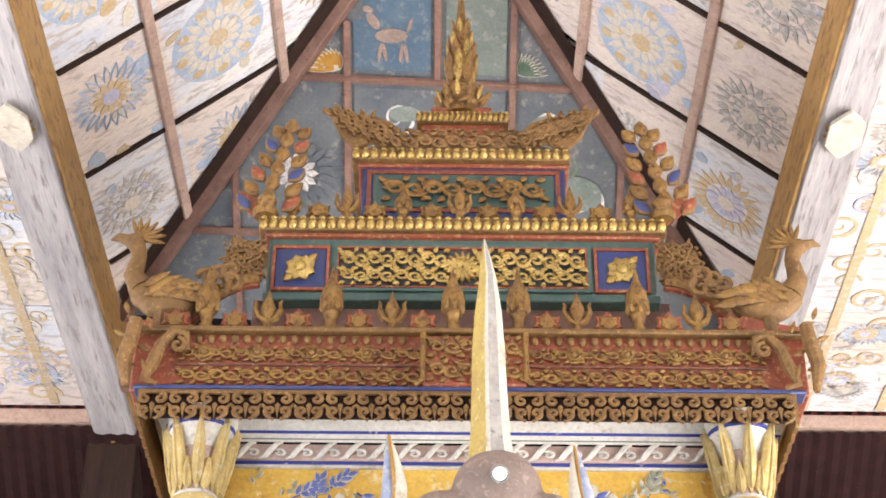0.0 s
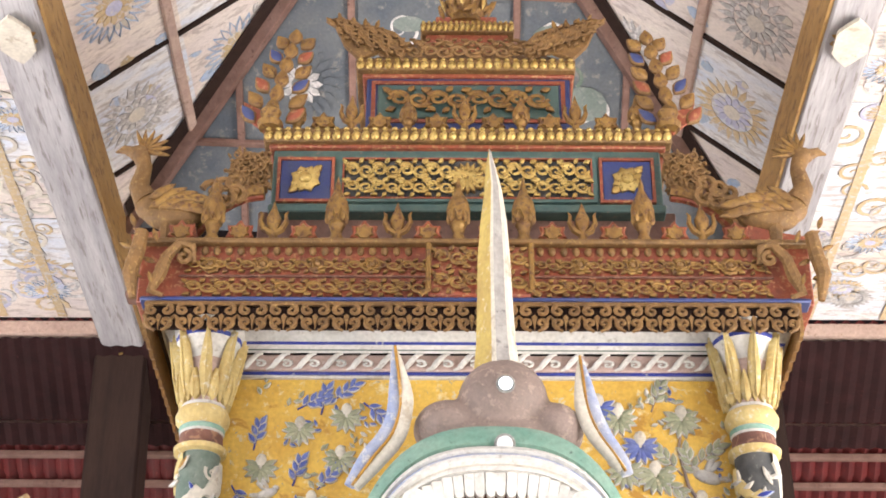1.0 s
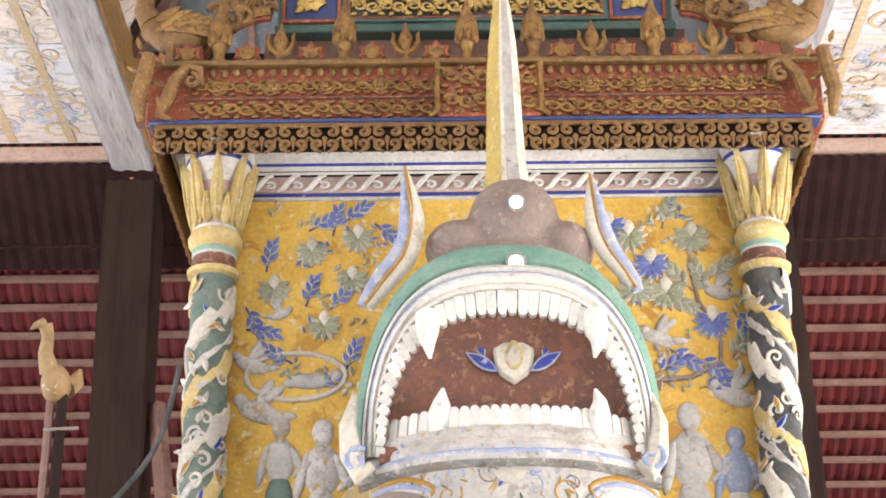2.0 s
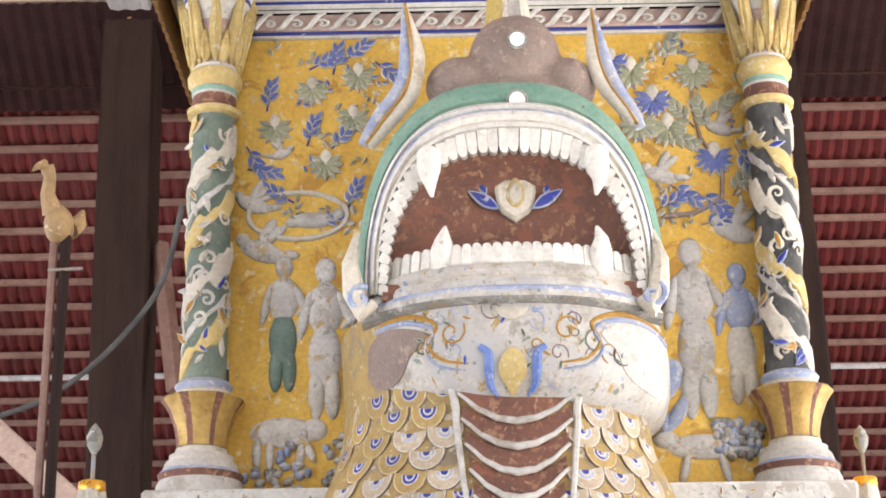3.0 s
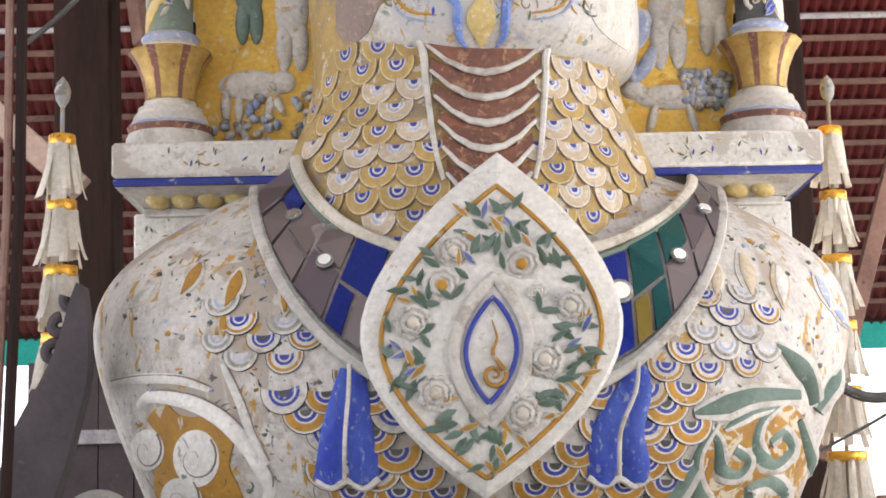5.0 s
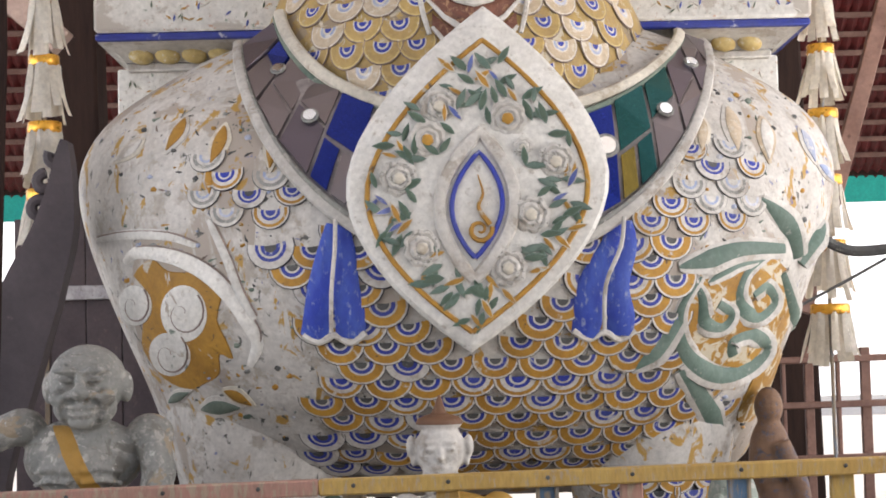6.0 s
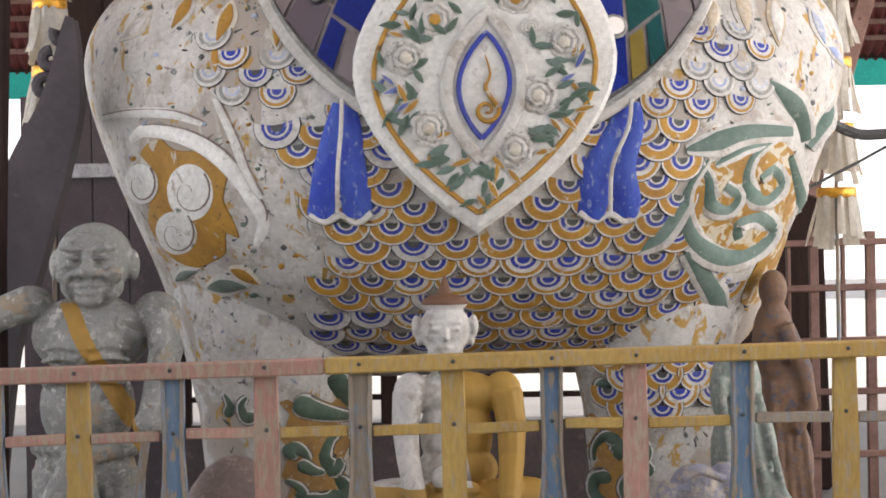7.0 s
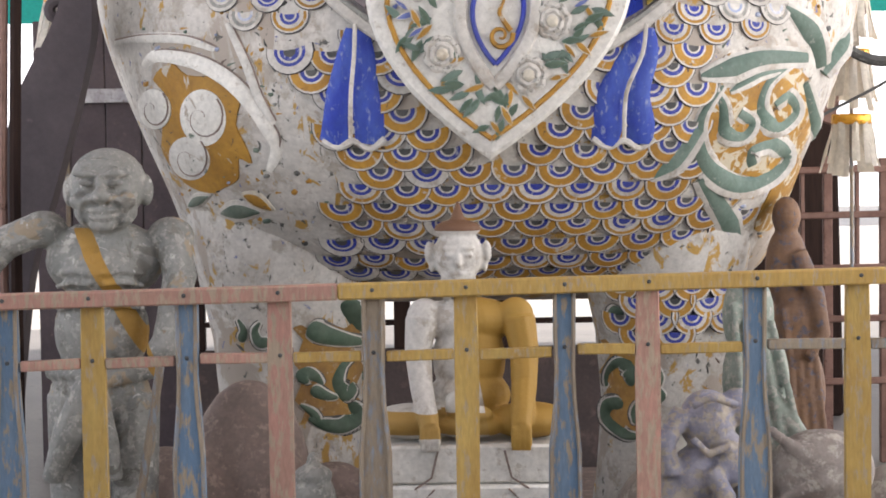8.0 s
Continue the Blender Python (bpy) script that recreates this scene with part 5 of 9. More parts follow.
for pts, r, end in (([(0.817, 1.832), (0.908, 1.854), (1.035, 1.892), (1.207, 1.899)], 0.044, 0.5), ([(0.894, 1.801), (0.825, 1.706), (0.818, 1.612), (0.865, 1.531), (0.975, 1.479), (1.092, 1.509), (1.15, 1.573), (1.082, 1.616), (1.005, 1.592), (1.019, 1.543)], 0.043, 0.55), ([(0.858, 1.792), (0.894, 1.738), (0.904, 1.659), (0.966, 1.642), (0.999, 1.682), (0.956, 1.714)], 0.032, 0.6), ([(1.163, 1.888), (1.053, 1.811), (1.027, 1.721), (1.099, 1.673), (1.167, 1.722), (1.132, 1.771), (1.083, 1.746)], 0.034, 0.6), ([(0.654, 1.503), (0.743, 1.579), (0.81, 1.664)], 0.048, 0.6), ([(1.016, 1.258), (0.97, 1.329), (0.906, 1.415), (0.838, 1.506)], 0.048, 0.6), ([(1.12, 2.061), (1.227, 1.967), (1.267, 1.873)], 0.048, 0.6), ([(1.408, 2.01), (1.342, 1.935), (1.277, 1.855)], 0.044, 0.6), ([(1.339, 1.627), (1.263, 1.701), (1.202, 1.814)], 0.036, 0.5), ([(0.918, 1.782), (1.01, 1.838), (1.107, 1.858)], 0.022, 0.4)):
    fine = curve_through(pts, False, 6)
    n = len(fine) - 1
    rad = [r * (0.10 + 0.9 * min(1.0, 2.6 * i / n)) * (1 - (1 - end) * max(0, i / n - 0.4) / 0.6) for i in range(n + 1)]
    q = part("green_scroll", draped_cord(bmesh.new(), fine, [v + 0.011 for v in rad], body_at, 0.004, 0.20, 8), WHITE, body, "white-edged sea green leaf scroll")
    part("green_fill", draped_cord(bmesh.new(), fine, [v * 0.92 for v in rad], body_at, 0.007, 0.24, 8), SEAGREEN, q)
# flaked spots of old paint on the bare plaster
rnd = random.Random(9)
for i in range(300):
    x, zc = rnd.uniform(-1.05, 1.3), rnd.uniform(1.2, 2.45)
    hw = smooth_table(BODY, zc)[0]
    if abs(x - CX) > hw * 0.95 or (-0.40 < x < 0.80 and zc < 2.0) or (x > 0.8 and 1.4 < zc < 1.95) or zc > collar_low(x) - 0.03 or abs(x - PX) < pendant_half(zc):
        continue
    r = rnd.uniform(0.003, 0.010)
    bm = bmesh.new()
    draped_patch(bm, [(x + r * (1 + 0.6 * rnd.random()) * math.cos(k * math.tau / 8), zc + r * rnd.uniform(0.6, 1.3) * math.sin(k * math.tau / 8)) for k in range(8)], body_at, 0.0012)
    part("paint_fleck", bm, rnd.choice((OCHRE, OCHRE, SAGE, PALEBLUE, CHAR, GREY)), body)
dab = random.Random(77)
for k in range(110):
    x, z = dab.choice((dab.uniform(-0.97, -0.55), dab.uniform(-0.97, -0.55), dab.uniform(0.85, 1.15))), dab.uniform(1.42, 2.45)
    a, q = dab.uniform(0, math.pi), dab.uniform(0.006, 0.018)
    bm = bmesh.new()
    draped_cord(bm, [(x + t * q * math.cos(a) + 0.003 * t * t, z + t * q * math.sin(a)) for t in (-1, -0.4, 0.2, 1)], [0.0008, 0.0045, 0.003, 0.0008], chest_at, 0.001, 0.3, 5)
    part("paint_fleck", bm, dab.choice((CHAR, CHAR, SAGE, OCHRE, UMBER)), body)
# dark green white-edged curls on ochre, and scales, on the legs
LEGOCHRE = mat("soiled_ochre_paint", (0.36, 0.20, 0.045), (0.25, 0.135, 0.045), (0.40, 0.32, 0.22), 0.36, scale=9)


def leg_front(x, z, off=0.0):
    cx, wide = (-0.58, 1.12) if x < 0 else (0.77, 1.0)
    r = np.interp(z, (0.45, 0.7, 0.95, 1.12, 1.25), (0.25, 0.23, 0.25, 0.29, 0.28))
    return Vector((x, LEG_Y - math.sqrt(max(r * r - ((x - cx) / wide) ** 2, 0.002)) - off, z))


def leg_ground(x0, x1, z0, z1):
    """A ragged painted patch lying on the leg."""
    bm = bmesh.new()
    rows = []
    for i in range(9):
        z = z0 + (z1 - z0) * i / 8
        a, b = x0 + 0.02 * math.sin(i * 2.1), x1 + 0.018 * math.sin(i * 1.7 + 1)
        rows.append([bm.verts.new(leg_front(a + (b - a) * k / 8, z + 0.012 * math.sin(k * 1.9), 0.004)) for k in range(9)])
    for a, b in zip(rows, rows[1:]):
        for k in range(8):
            bm.faces.new((a[k], a[k + 1], b[k + 1], b[k]))
    part("ochre_ground", bm, LEGOCHRE, beast, "worn ochre ground painted on the foreleg")


leg_ground(-0.53, -0.33, 0.66, 1.0)
leg_ground(0.545, 0.66, 0.62, 0.92)
LEGLINE = mat("black_outline_paint", (0.05, 0.05, 0.045), (0.10, 0.09, 0.08), (0.3, 0.27, 0.23), 0.3, scale=14)
for pts, fat in (([(-0.285, 0.925), (-0.36, 0.945), (-0.44, 0.972), (-0.495, 1.003)], 0.040), ([(-0.29, 0.955), (-0.325, 0.995), (-0.345, 1.04), (-0.36, 1.09)], 0.046),
                 ([(-0.345, 0.885), (-0.385, 0.855), (-0.405, 0.80), (-0.378, 0.762), (-0.345, 0.785)], 0.036), ([(-0.315, 0.87), (-0.30, 0.83), (-0.30, 0.785)], 0.030),
                 ([(-0.45, 0.795), (-0.475, 0.825), (-0.505, 0.835), (-0.53, 0.81)], 0.030), ([(-0.40, 0.745), (-0.44, 0.755), (-0.49, 0.785)], 0.022),
                 ([(-0.50, 0.68), (-0.45, 0.655), (-0.39, 0.645), (-0.348, 0.67), (-0.365, 0.72)], 0.040), ([(-0.30, 0.73), (-0.30, 0.70), (-0.31, 0.665)], 0.026), ([(-0.53, 0.73), (-0.49, 0.70), (-0.47, 0.66)], 0.018),
                 ([(-0.66, 1.02), (-0.68, 0.99), (-0.665, 0.95), (-0.63, 0.955)], 0.020), ([(-0.74, 1.03), (-0.72, 0.99), (-0.735, 0.95)], 0.016),
                 ([(0.55, 0.76), (0.556, 0.81), (0.585, 0.848), (0.625, 0.838), (0.628, 0.80), (0.612, 0.785)], 0.032), ([(0.66, 0.60), (0.61, 0.60), (0.56, 0.64), (0.562, 0.69), (0.60, 0.712)], 0.036),
                 ([(0.65, 0.72), (0.642, 0.68), (0.66, 0.645)], 0.024), ([(0.63, 0.96), (0.60, 0.985), (0.575, 1.02), (0.59, 1.05)], 0.030), ([(0.70, 0.86), (0.72, 0.81), (0.70, 0.76), (0.74, 0.73)], 0.028)):
    line = [(a[0], a[1]) for a in curve_through(pts, False, 6)]
    n = len(line) - 1
    for mt, grow, off, lab in ((LEGLINE, 0.011, -0.003, "thin dark outline of a leg curl"), (WHITE, 0.007, 0.001, "pale edge of a leg curl"), (LEAFGREEN, 0.0, 0.007, "dark green curl on the foreleg")):
        bm = bmesh.new()
        tube(bm, [leg_front(x, z, off) for x, z in line], [grow + fat * min(1.0, 0.12 + 1.1 * (k / n) ** 0.8) * math.sqrt(max(0.03, 1 - (max(0, k / n - 0.72) / 0.285) ** 2)) for k in range(n + 1)], 10, 0.30)
        part("leg_curl", bm, mt, beast, lab)
fleck = random.Random(31)
for k in range(26):
    x = fleck.choice((fleck.uniform(-0.80, -0.54), fleck.uniform(0.54, 0.95)))
    z = fleck.uniform(0.72, 1.2) if x > 0 else fleck.uniform(0.92, 1.2)
    bm = bmesh.new()
    q, a = fleck.uniform(0.006, 0.014), fleck.uniform(0, 3)
    tube(bm, [leg_front(x + (t - 1.5) * q * math.cos(a), z + (t - 1.5) * q * math.sin(a) * 1.6, 0.001) for t in range(4)], [0.001, q * 0.5, q * 0.35, 0.001], 6, 0.2)
    part("paint_fleck", bm, fleck.choice((UMBER, LEGLINE, OCHRE)), beast)
for i in range(14):
    x, z = 0.77 + (i % 4 - 1.5) * 0.12 + 0.06 * (i // 4 % 2), 1.14 - 0.058 * (i // 4)
    part("scale", random.choice((SC_OCHRE, SC_MIX)), None, beast, m=on((x, LEG_Y - math.sqrt(max((0.19 + 0.09 * z) ** 2 - (x - 0.77) ** 2, 0.004)) - 0.004, z), ((x - 0.77) * 3.5, -1, -0.15), 0, (0.075, 0.05, 0.068)))

# ---- the throne pavilion ----
shrine = thing("throne_pavilion", (CX, 7.0, 2.3), "tall painted and gilded throne pavilion in tiers on the beast's back", "pavilion")
def board(name, x0, x1, y0, y1, z0, z1, mt, parent=None, label="", bev=0.006):
    return part(name, box(bmesh.new(), x0, x1, y0, y1, z0, z1, bev), mt, parent or shrine, label)


wall = board("wall_panel", -1.08, 1.32, 6.45, 8.2, 2.85, 4.87, YELLOW, label="yellow painted panel with plaster relief")
board("plinth", -1.14, 1.33, 6.40, 8.3, 2.25, 2.66, FLOWERED, label="white plaster plinth with faded flowers")
board("plinth_moulding", -1.10, 1.30, 6.36, 8.3, 2.645, 2.675, WHITE)
# cove below the ledge, with a row of plump petals
bm = bmesh.new()
prof = [(6.36, 2.675, 0.0), (6.34, 2.70, 0.02), (6.30, 2.72, 0.05), (6.245, 2.735, 0.085)]
rows = [[bm.verts.new(v) for v in ((-1.10 - d, 8.3, z), (-1.10 - d, y, z), (1.31 + d, y, z), (1.31 + d, 8.3, z))] for y, z, d in prof]
for a, b in zip(rows, rows[1:]):
    for i in range(3):
        bm.faces.new((a[i], a[i + 1], b[i + 1], b[i]))
part("cove", bm, WHITE, shrine)
PETAL = data(ball(bmesh.new(), (0, 0, 0), (0.5, 0.5, 0.5), 10, 6), "plump_petal", PALEYELLOW)
for i in range(24):
    x = -1.04 + i * 0.098
    part("petal", PETAL, None, shrine, m=on((x, 6.335, 2.695), (0, -1, -0.6), 12, (0.098, 0.05, 0.062)))
board("blue_fillet", -1.187, 1.417, 6.215, 8.3, 2.735, 2.762, BLUE)
ledge = board("ledge", -1.19, 1.42, 6.2, 8.3, 2.762, 2.893, FLOWERED, label="white plaster ledge with faded flowers", bev=0.012)
rnd = random.Random(21)
for i in range(46):
    x = rnd.choice((rnd.uniform(-1.1, -0.5), rnd.uniform(0.85, 1.36)))
    part("faded_flower", rnd.choice((LEAF_GREEN, LEAF_OCHRE, LEAF_BLUE, LEAF_WHITE)), None, ledge, m=on((x, 6.2, rnd.uniform(2.79, 2.86)), (0, -1, 0), rnd.uniform(0, 360), (0.028, 0.05, 0.03)))
for i in range(40):
    x = rnd.choice((rnd.uniform(-1.1, -0.7), rnd.uniform(1.0, 1.3)))
    part("faded_flower", rnd.choice((LEAF_GREEN, LEAF_OCHRE, LEAF_WHITE)), None, shrine, m=on((x, 6.399, rnd.uniform(2.45, 2.63)), (0, -1, 0), rnd.uniform(0, 360), (0.026, 0.05, 0.03)))

# cornice over the wall panel
board("blue_fillet", -0.88, 1.13, 6.435, 6.6, 4.850, 4.868, BLUE)
board("white_fillet", -0.88, 1.13, 6.43, 6.6, 4.835, 4.850, WHITE)
pinkband = board("leaf_band", -0.88, 1.13, 6.43, 6.6, 4.868, 4.945, PINK, label="pink band with curling white leaves")
bm = bmesh.new()
tube(bm, [(-0.5, 0, -0.5), (-0.28, -0.1, -0.42), (-0.05, -0.2, 0.0), (0.15, -0.2, 0.35), (0.38, -0.1, 0.48)], [0.06, 0.12, 0.14, 0.12, 0.05], 6)
tube(bm, spiral(0.28, -0.18, 0.26, 1.2, 2.2, -1, 10, -0.12), [0.09 - 0.005 * i for i in range(11)], 6)
CURL = data(bm, "curling_leaf", LIMEWHITE)
for i in range(18):
    part("curling_leaf", CURL, None, pinkband, m=on((-0.82 + i * 0.112, 6.428, 4.907), (0, -1, 0), 0, (0.108, 0.08, 0.072)))
bm = bmesh.new()
prof = [(6.42, 4.945, 0.0), (6.412, 4.953, 0.006), (6.408, 4.957, 0.01), (6.395, 4.972, 0.02), (6.388, 4.983, 0.028), (6.35, 5.01, 0.05), (6.33, 5.03, 0.06), (6.325, 5.055, 0.065), (6.30, 5.06, 0.08), (6.30, 5.085, 0.08)]
rows = [[bm.verts.new(v) for v in ((-1.14 - d, 8.3, z), (-1.14 - d, y, z), (1.385 + d, y, z), (1.385 + d, 8.3, z))] for y, z, d in prof]
for j, (a, b) in enumerate(zip(rows, rows[1:])):
    for i in range(3):
        bm.faces.new((a[i], a[i + 1], b[i + 1], b[i])).material_index = (0, 2, 0, 1, 0, 0, 0, 0, 0)[j]
part("white_cornice", bm, [LIMEWHITE, BLUE, SAGE], shrine, "white plaster cornice with blue and green lines")

# columns
bm = bmesh.new()
lathe(bm, [(0.165, 2.893), (0.165, 2.93), (0.155, 2.95), (0.162, 2.975), (0.145, 2.99), (0.135, 3.02), (0.12, 3.035), (0.12, 3.05), (0.098, 3.055), (0.098, 3.075), (0.07, 3.08), (0.07, 3.09)], (0, 0), 28, mi=[0, 0, 2, 1, 0, 3, 0, 0, 3, 0, 0])
COLFOOT = data(bm, "column_foot", WHITE, PALEBLUE, MAROON, CREAM)
bm = bmesh.new()
n = 28
rings = []
for r, z in ((0.090, 3.08), (0.088, 3.10), (0.10, 3.16), (0.125, 3.22), (0.155, 3.262), (0.15, 3.27), (0.11, 3.275)):
    rings.append([bm.verts.new(((r + 0.006 * (k % 2)) * math.cos(k * math.tau / n), (r + 0.006 * (k % 2)) * math.sin(k * math.tau / n), z)) for k in range(n)])
for a, b in zip(rings, rings[1:]):
    for k in range(n):
        bm.faces.new((a[k], a[(k + 1) % n], b[(k + 1) % n], b[k])).material_index = int(k % 4 == 3)
FLUTES = data(bm, "fluted_cup", mat("worn_cup_gilding", (0.46, 0.31, 0.09), (0.34, 0.21, 0.06), (0.22, 0.10, 0.05), 0.36, scale=16, rough=0.45, metal=0.25), MAROON)
bm = bmesh.new()
lathe(bm, [(0.11, 3.272), (0.112, 3.29), (0.10, 3.30), (0.112, 3.32), (0.10, 3.335), (0.088, 3.34)], (0, 0), 24, mi=[0, 0, 1, 1, 0])
SHAFTRING = data(bm, "shaft_ring", CREAM, PALEBLUE)
bm = bmesh.new()
lathe(bm, [(0.086, 4.44), (0.105, 4.45), (0.108, 4.47), (0.09, 4.49), (0.088, 4.53), (0.092, 4.54), (0.094, 4.56), (0.088, 4.565), (0.108, 4.585), (0.112, 4.61), (0.10, 4.64), (0.085, 4.65), (0.09, 4.66)], (0, 0), 24, mi=[0, 0, 3, 3, 1, 2, 1, 0, 0, 0, 1, 1])
CAPRINGS = data(bm, "capital_rings", PALEYELLOW, WHITE, GREEN, MAROON)
bm = bmesh.new()
lathe(bm, [(0.078, 4.65), (0.078, 4.75), (0.09, 4.86), (0.12, 4.93), (0.135, 4.945), (0.138, 4.965), (0.142, 4.975), (0.15, 5.02)], (0, 0), 24, mi=[0, 0, 1, 1, 2, 1, 1])
CAPCORE = data(bm, "capital_bell", PINK, LIMEWHITE, BLUE)
bm = bmesh.new()
SPIKE = [(0, 0), (0.035, 0.05), (0.045, 0.12), (0.035, 0.22), (0.012, 0.31), (0.0, 0.34), (-0.012, 0.31), (-0.035, 0.22), (-0.045, 0.12), (-0.035, 0.05)]
slab(bm, SPIKE, -0.012, 0.02, inset=0.25)
tube(bm, [(0, -0.014, 0.02), (0, -0.02, 0.15), (0, -0.014, 0.31)], 0.006, 6)
SPIKEDATA = data(bm, "capital_leaf", PALEYELLOW)
for x, shade in ((-1.0, SAGE), (1.235, CHAR)):
    y = 6.37
    col = thing("twisted_column", (x, y, 2.893), "round column with a twisted painted shaft and gilt leaf capital", "column", "pavilion columns")
    t = Matrix.Translation((x, y, 0))
    part("foot", COLFOOT, None, col, "moulded white foot", m=t)
    part("fluted_cup", FLUTES, None, col, "gilt and red fluted cup", m=t.copy())
    part("ring", SHAFTRING, None, col, m=t.copy())
    part("shaft", lathe(bmesh.new(), [(0.086, 3.33), (0.084, 3.7), (0.083, 4.1), (0.084, 4.45)], (0, 0), 24), shade, col, "dark painted shaft", m=t.copy())
    hand = 1 if x < 0 else -1
    for ph, w, mt, proud in ((0.0, 0.085, CREAM, 0.012), (math.pi, 0.070, PALEYELLOW, 0.010), (1.9, 0.030, WHITE, 0.008)):
        bm = bmesh.new()
        rows = []
        for i in range(91):
            a = hand * i * 2.15 * math.tau / 90 + ph
            zc, wz = 3.35 + 1.07 * i / 90, w * (0.55 + 0.25 * math.sin(i * 0.55) + 0.15 * math.sin(i * 1.3))
            rows.append([bm.verts.new((r * math.cos(a), r * math.sin(a), min(max(zc + d * wz, 3.335), 4.445))) for r, d in ((0.083, -1), (0.085 + proud * 0.8, -0.8), (0.085 + proud, 0), (0.085 + proud * 0.8, 0.8), (0.083, 1))])
        for p, q in zip(rows, rows[1:]):
            for k in range(4):
                bm.faces.new((p[k], p[k + 1], q[k + 1], q[k]))
        part("twisted_band", bm, mt, col, "plaster band winding up the shaft", m=t.copy())
    rnd = random.Random(int(x * 10))
    for i in range(44):
        a = -math.pi / 2 + rnd.uniform(-1.3, 1.3)
        zc = rnd.uniform(3.38, 4.4)
        nrm = (math.cos(a), math.sin(a), 0)
        if i % 3 == 0:
            bm = bmesh.new()
            q = on((x + 0.086 * math.cos(a), y + 0.086 * math.sin(a), zc), nrm)
            tube(bm, spiral(0, 0, 0.034, 1.2, rnd.uniform(0, 6), rnd.choice((-1, 1)), 12), [0.009 - 0.0005 * k for k in range(13)], 6, 0.5)
            part("shaft_curl", bm, rnd.choice((WHITE, CREAM)), col, m=q)
        else:
            s = rnd.uniform(0.05, 0.09)
            part("shaft_leaf", rnd.choice((LEAF_WHITE, LEAF_WHITE, LEAF_BLUE, LEAF_OCHRE)), None, col, m=on((x + 0.086 * math.cos(a), y + 0.086 * math.sin(a), zc), nrm, rnd.uniform(0, 360), (s, 0.1, s)))
    part("capital_rings", CAPRINGS, None, col, "yellow and green capital rings", m=t.copy())
    part("capital_bell", CAPCORE, None, col, m=t.copy())
    for i in range(7):
        a = -math.pi / 2 + (i - 3) * 0.80 + 0.1
        part("capital_leaf", SPIKEDATA, None, col, "tall pointed gilt leaf", m=Matrix.Translation((x + 0.088 * math.cos(a), y + 0.088 * math.sin(a), 4.66)) @ pose(0, 0, 0, 0, 0, math.degrees(a) + 90) @ pose(0, 0, 0, 11, 0, 0) @ Matrix.Diagonal((0.60, 1, 1.0, 1)))
        a += 0.40
        part("capital_leaf", SPIKEDATA, None, col, "short pointed gilt leaf", m=Matrix.Translation((x + 0.092 * math.cos(a), y + 0.092 * math.sin(a), 4.66)) @ pose(0, 0, 0, 0, 0, math.degrees(a) + 90) @ pose(0, 0, 0, 8, 0, 0) @ Matrix.Diagonal((0.5, 1, 0.42, 1)))

# carved units shared by the friezes
bm = bmesh.new()
tube(bm, [(-0.5 + i / 12, -0.15, 0.22 * math.sin(i / 12 * math.tau)) for i in range(13)], 0.06, 6)
tube(bm, spiral(-0.24, 0.02, 0.30, 1.3, 2.6, -1, 14, -0.2), [0.085 - 0.003 * i for i in range(15)], 6)
tube(bm, spiral(0.26, -0.02, 0.30, 1.3, -0.5, -1, 14, -0.2), [0.085 - 0.003 * i for i in range(15)], 6)
for x, z, t in ((-0.42, 0.28, -50), (-0.02, 0.30, 35), (0.05, -0.30, 215), (0.45, -0.28, 130), (-0.30, -0.34, 250), (0.30, 0.34, 70)):
    q = on((x, -0.1, z), (0, -1, 0), t, (0.5, 1, 0.28))
    slab(bm, LEAFPTS, -0.16, 0.1, m=q, inset=0.2)
VINE_ME = bpy.data.meshes.new("vine")
bm.to_mesh(VINE_ME)
bm.free()
VINE_ME.shade_smooth()


def vine_data(mt):
    me = VINE_ME.copy()
    me.materials.append(mt)
    return me


VINE_GOLD, VINE_BRIGHT, VINE_DULL = vine_data(GOLD), vine_data(BRIGHTGOLD), vine_data(DULLGOLD)
DULLROSE = rose_data("dull_gilt_rosette", GOLD, DULLGOLD)


def strip(me, name, parent, x0, x1, y, z, h, n, lean=0.0):
    """A row of carved units along x."""
    w = (x1 - x0) / n
    for i in range(n):
        part(name, me, None, parent, m=on((x0 + (i + 0.5) * w, y, z), (0, -1, lean), 180 * (i % 2) , (w * 1.04, 0.06, h)))


# openwork valance under the main cornice
bm = bmesh.new()
for sx in (-1, 1):
    tube(bm, spiral(sx * 0.24, 0.24, 0.20, 1.15, math.pi / 2, -sx, 14, -0.05), [0.09 - 0.003 * i for i in range(15)], 6, 0.8)
    tube(bm, spiral(sx * 0.22, -0.22, 0.20, 1.15, -math.pi / 2, sx, 14, -0.05), [0.09 - 0.003 * i for i in range(15)], 6, 0.8)
    tube(bm, [(sx * 0.5, 0, 0.05), (sx * 0.42, -0.04, -0.05), (sx * 0.3, -0.05, -0.42), (sx * 0.1, 0, -0.5)], 0.06, 6)
slab(bm, [(0, 0.1), (0.09, 0), (0.06, -0.12), (0, -0.5), (-0.06, -0.12), (-0.09, 0)], -0.08, 0.05)
box(bm, -0.51, 0.51, -0.04, 0.06, 0.44, 0.52)
FRET = data(bm, "fret_unit", DULLGOLD)
valance = board("valance_rail", -1.255, 1.455, 6.195, 6.215, 5.055, 5.072, DULLGOLD, label="dull gilt openwork valance")
for i in range(21):
    part("fret", FRET, None, valance, m=on((-1.19 + i * 0.1285, 6.2, 4.995), (0, -1, 0), 0, (0.1285, 0.12, 0.125)))
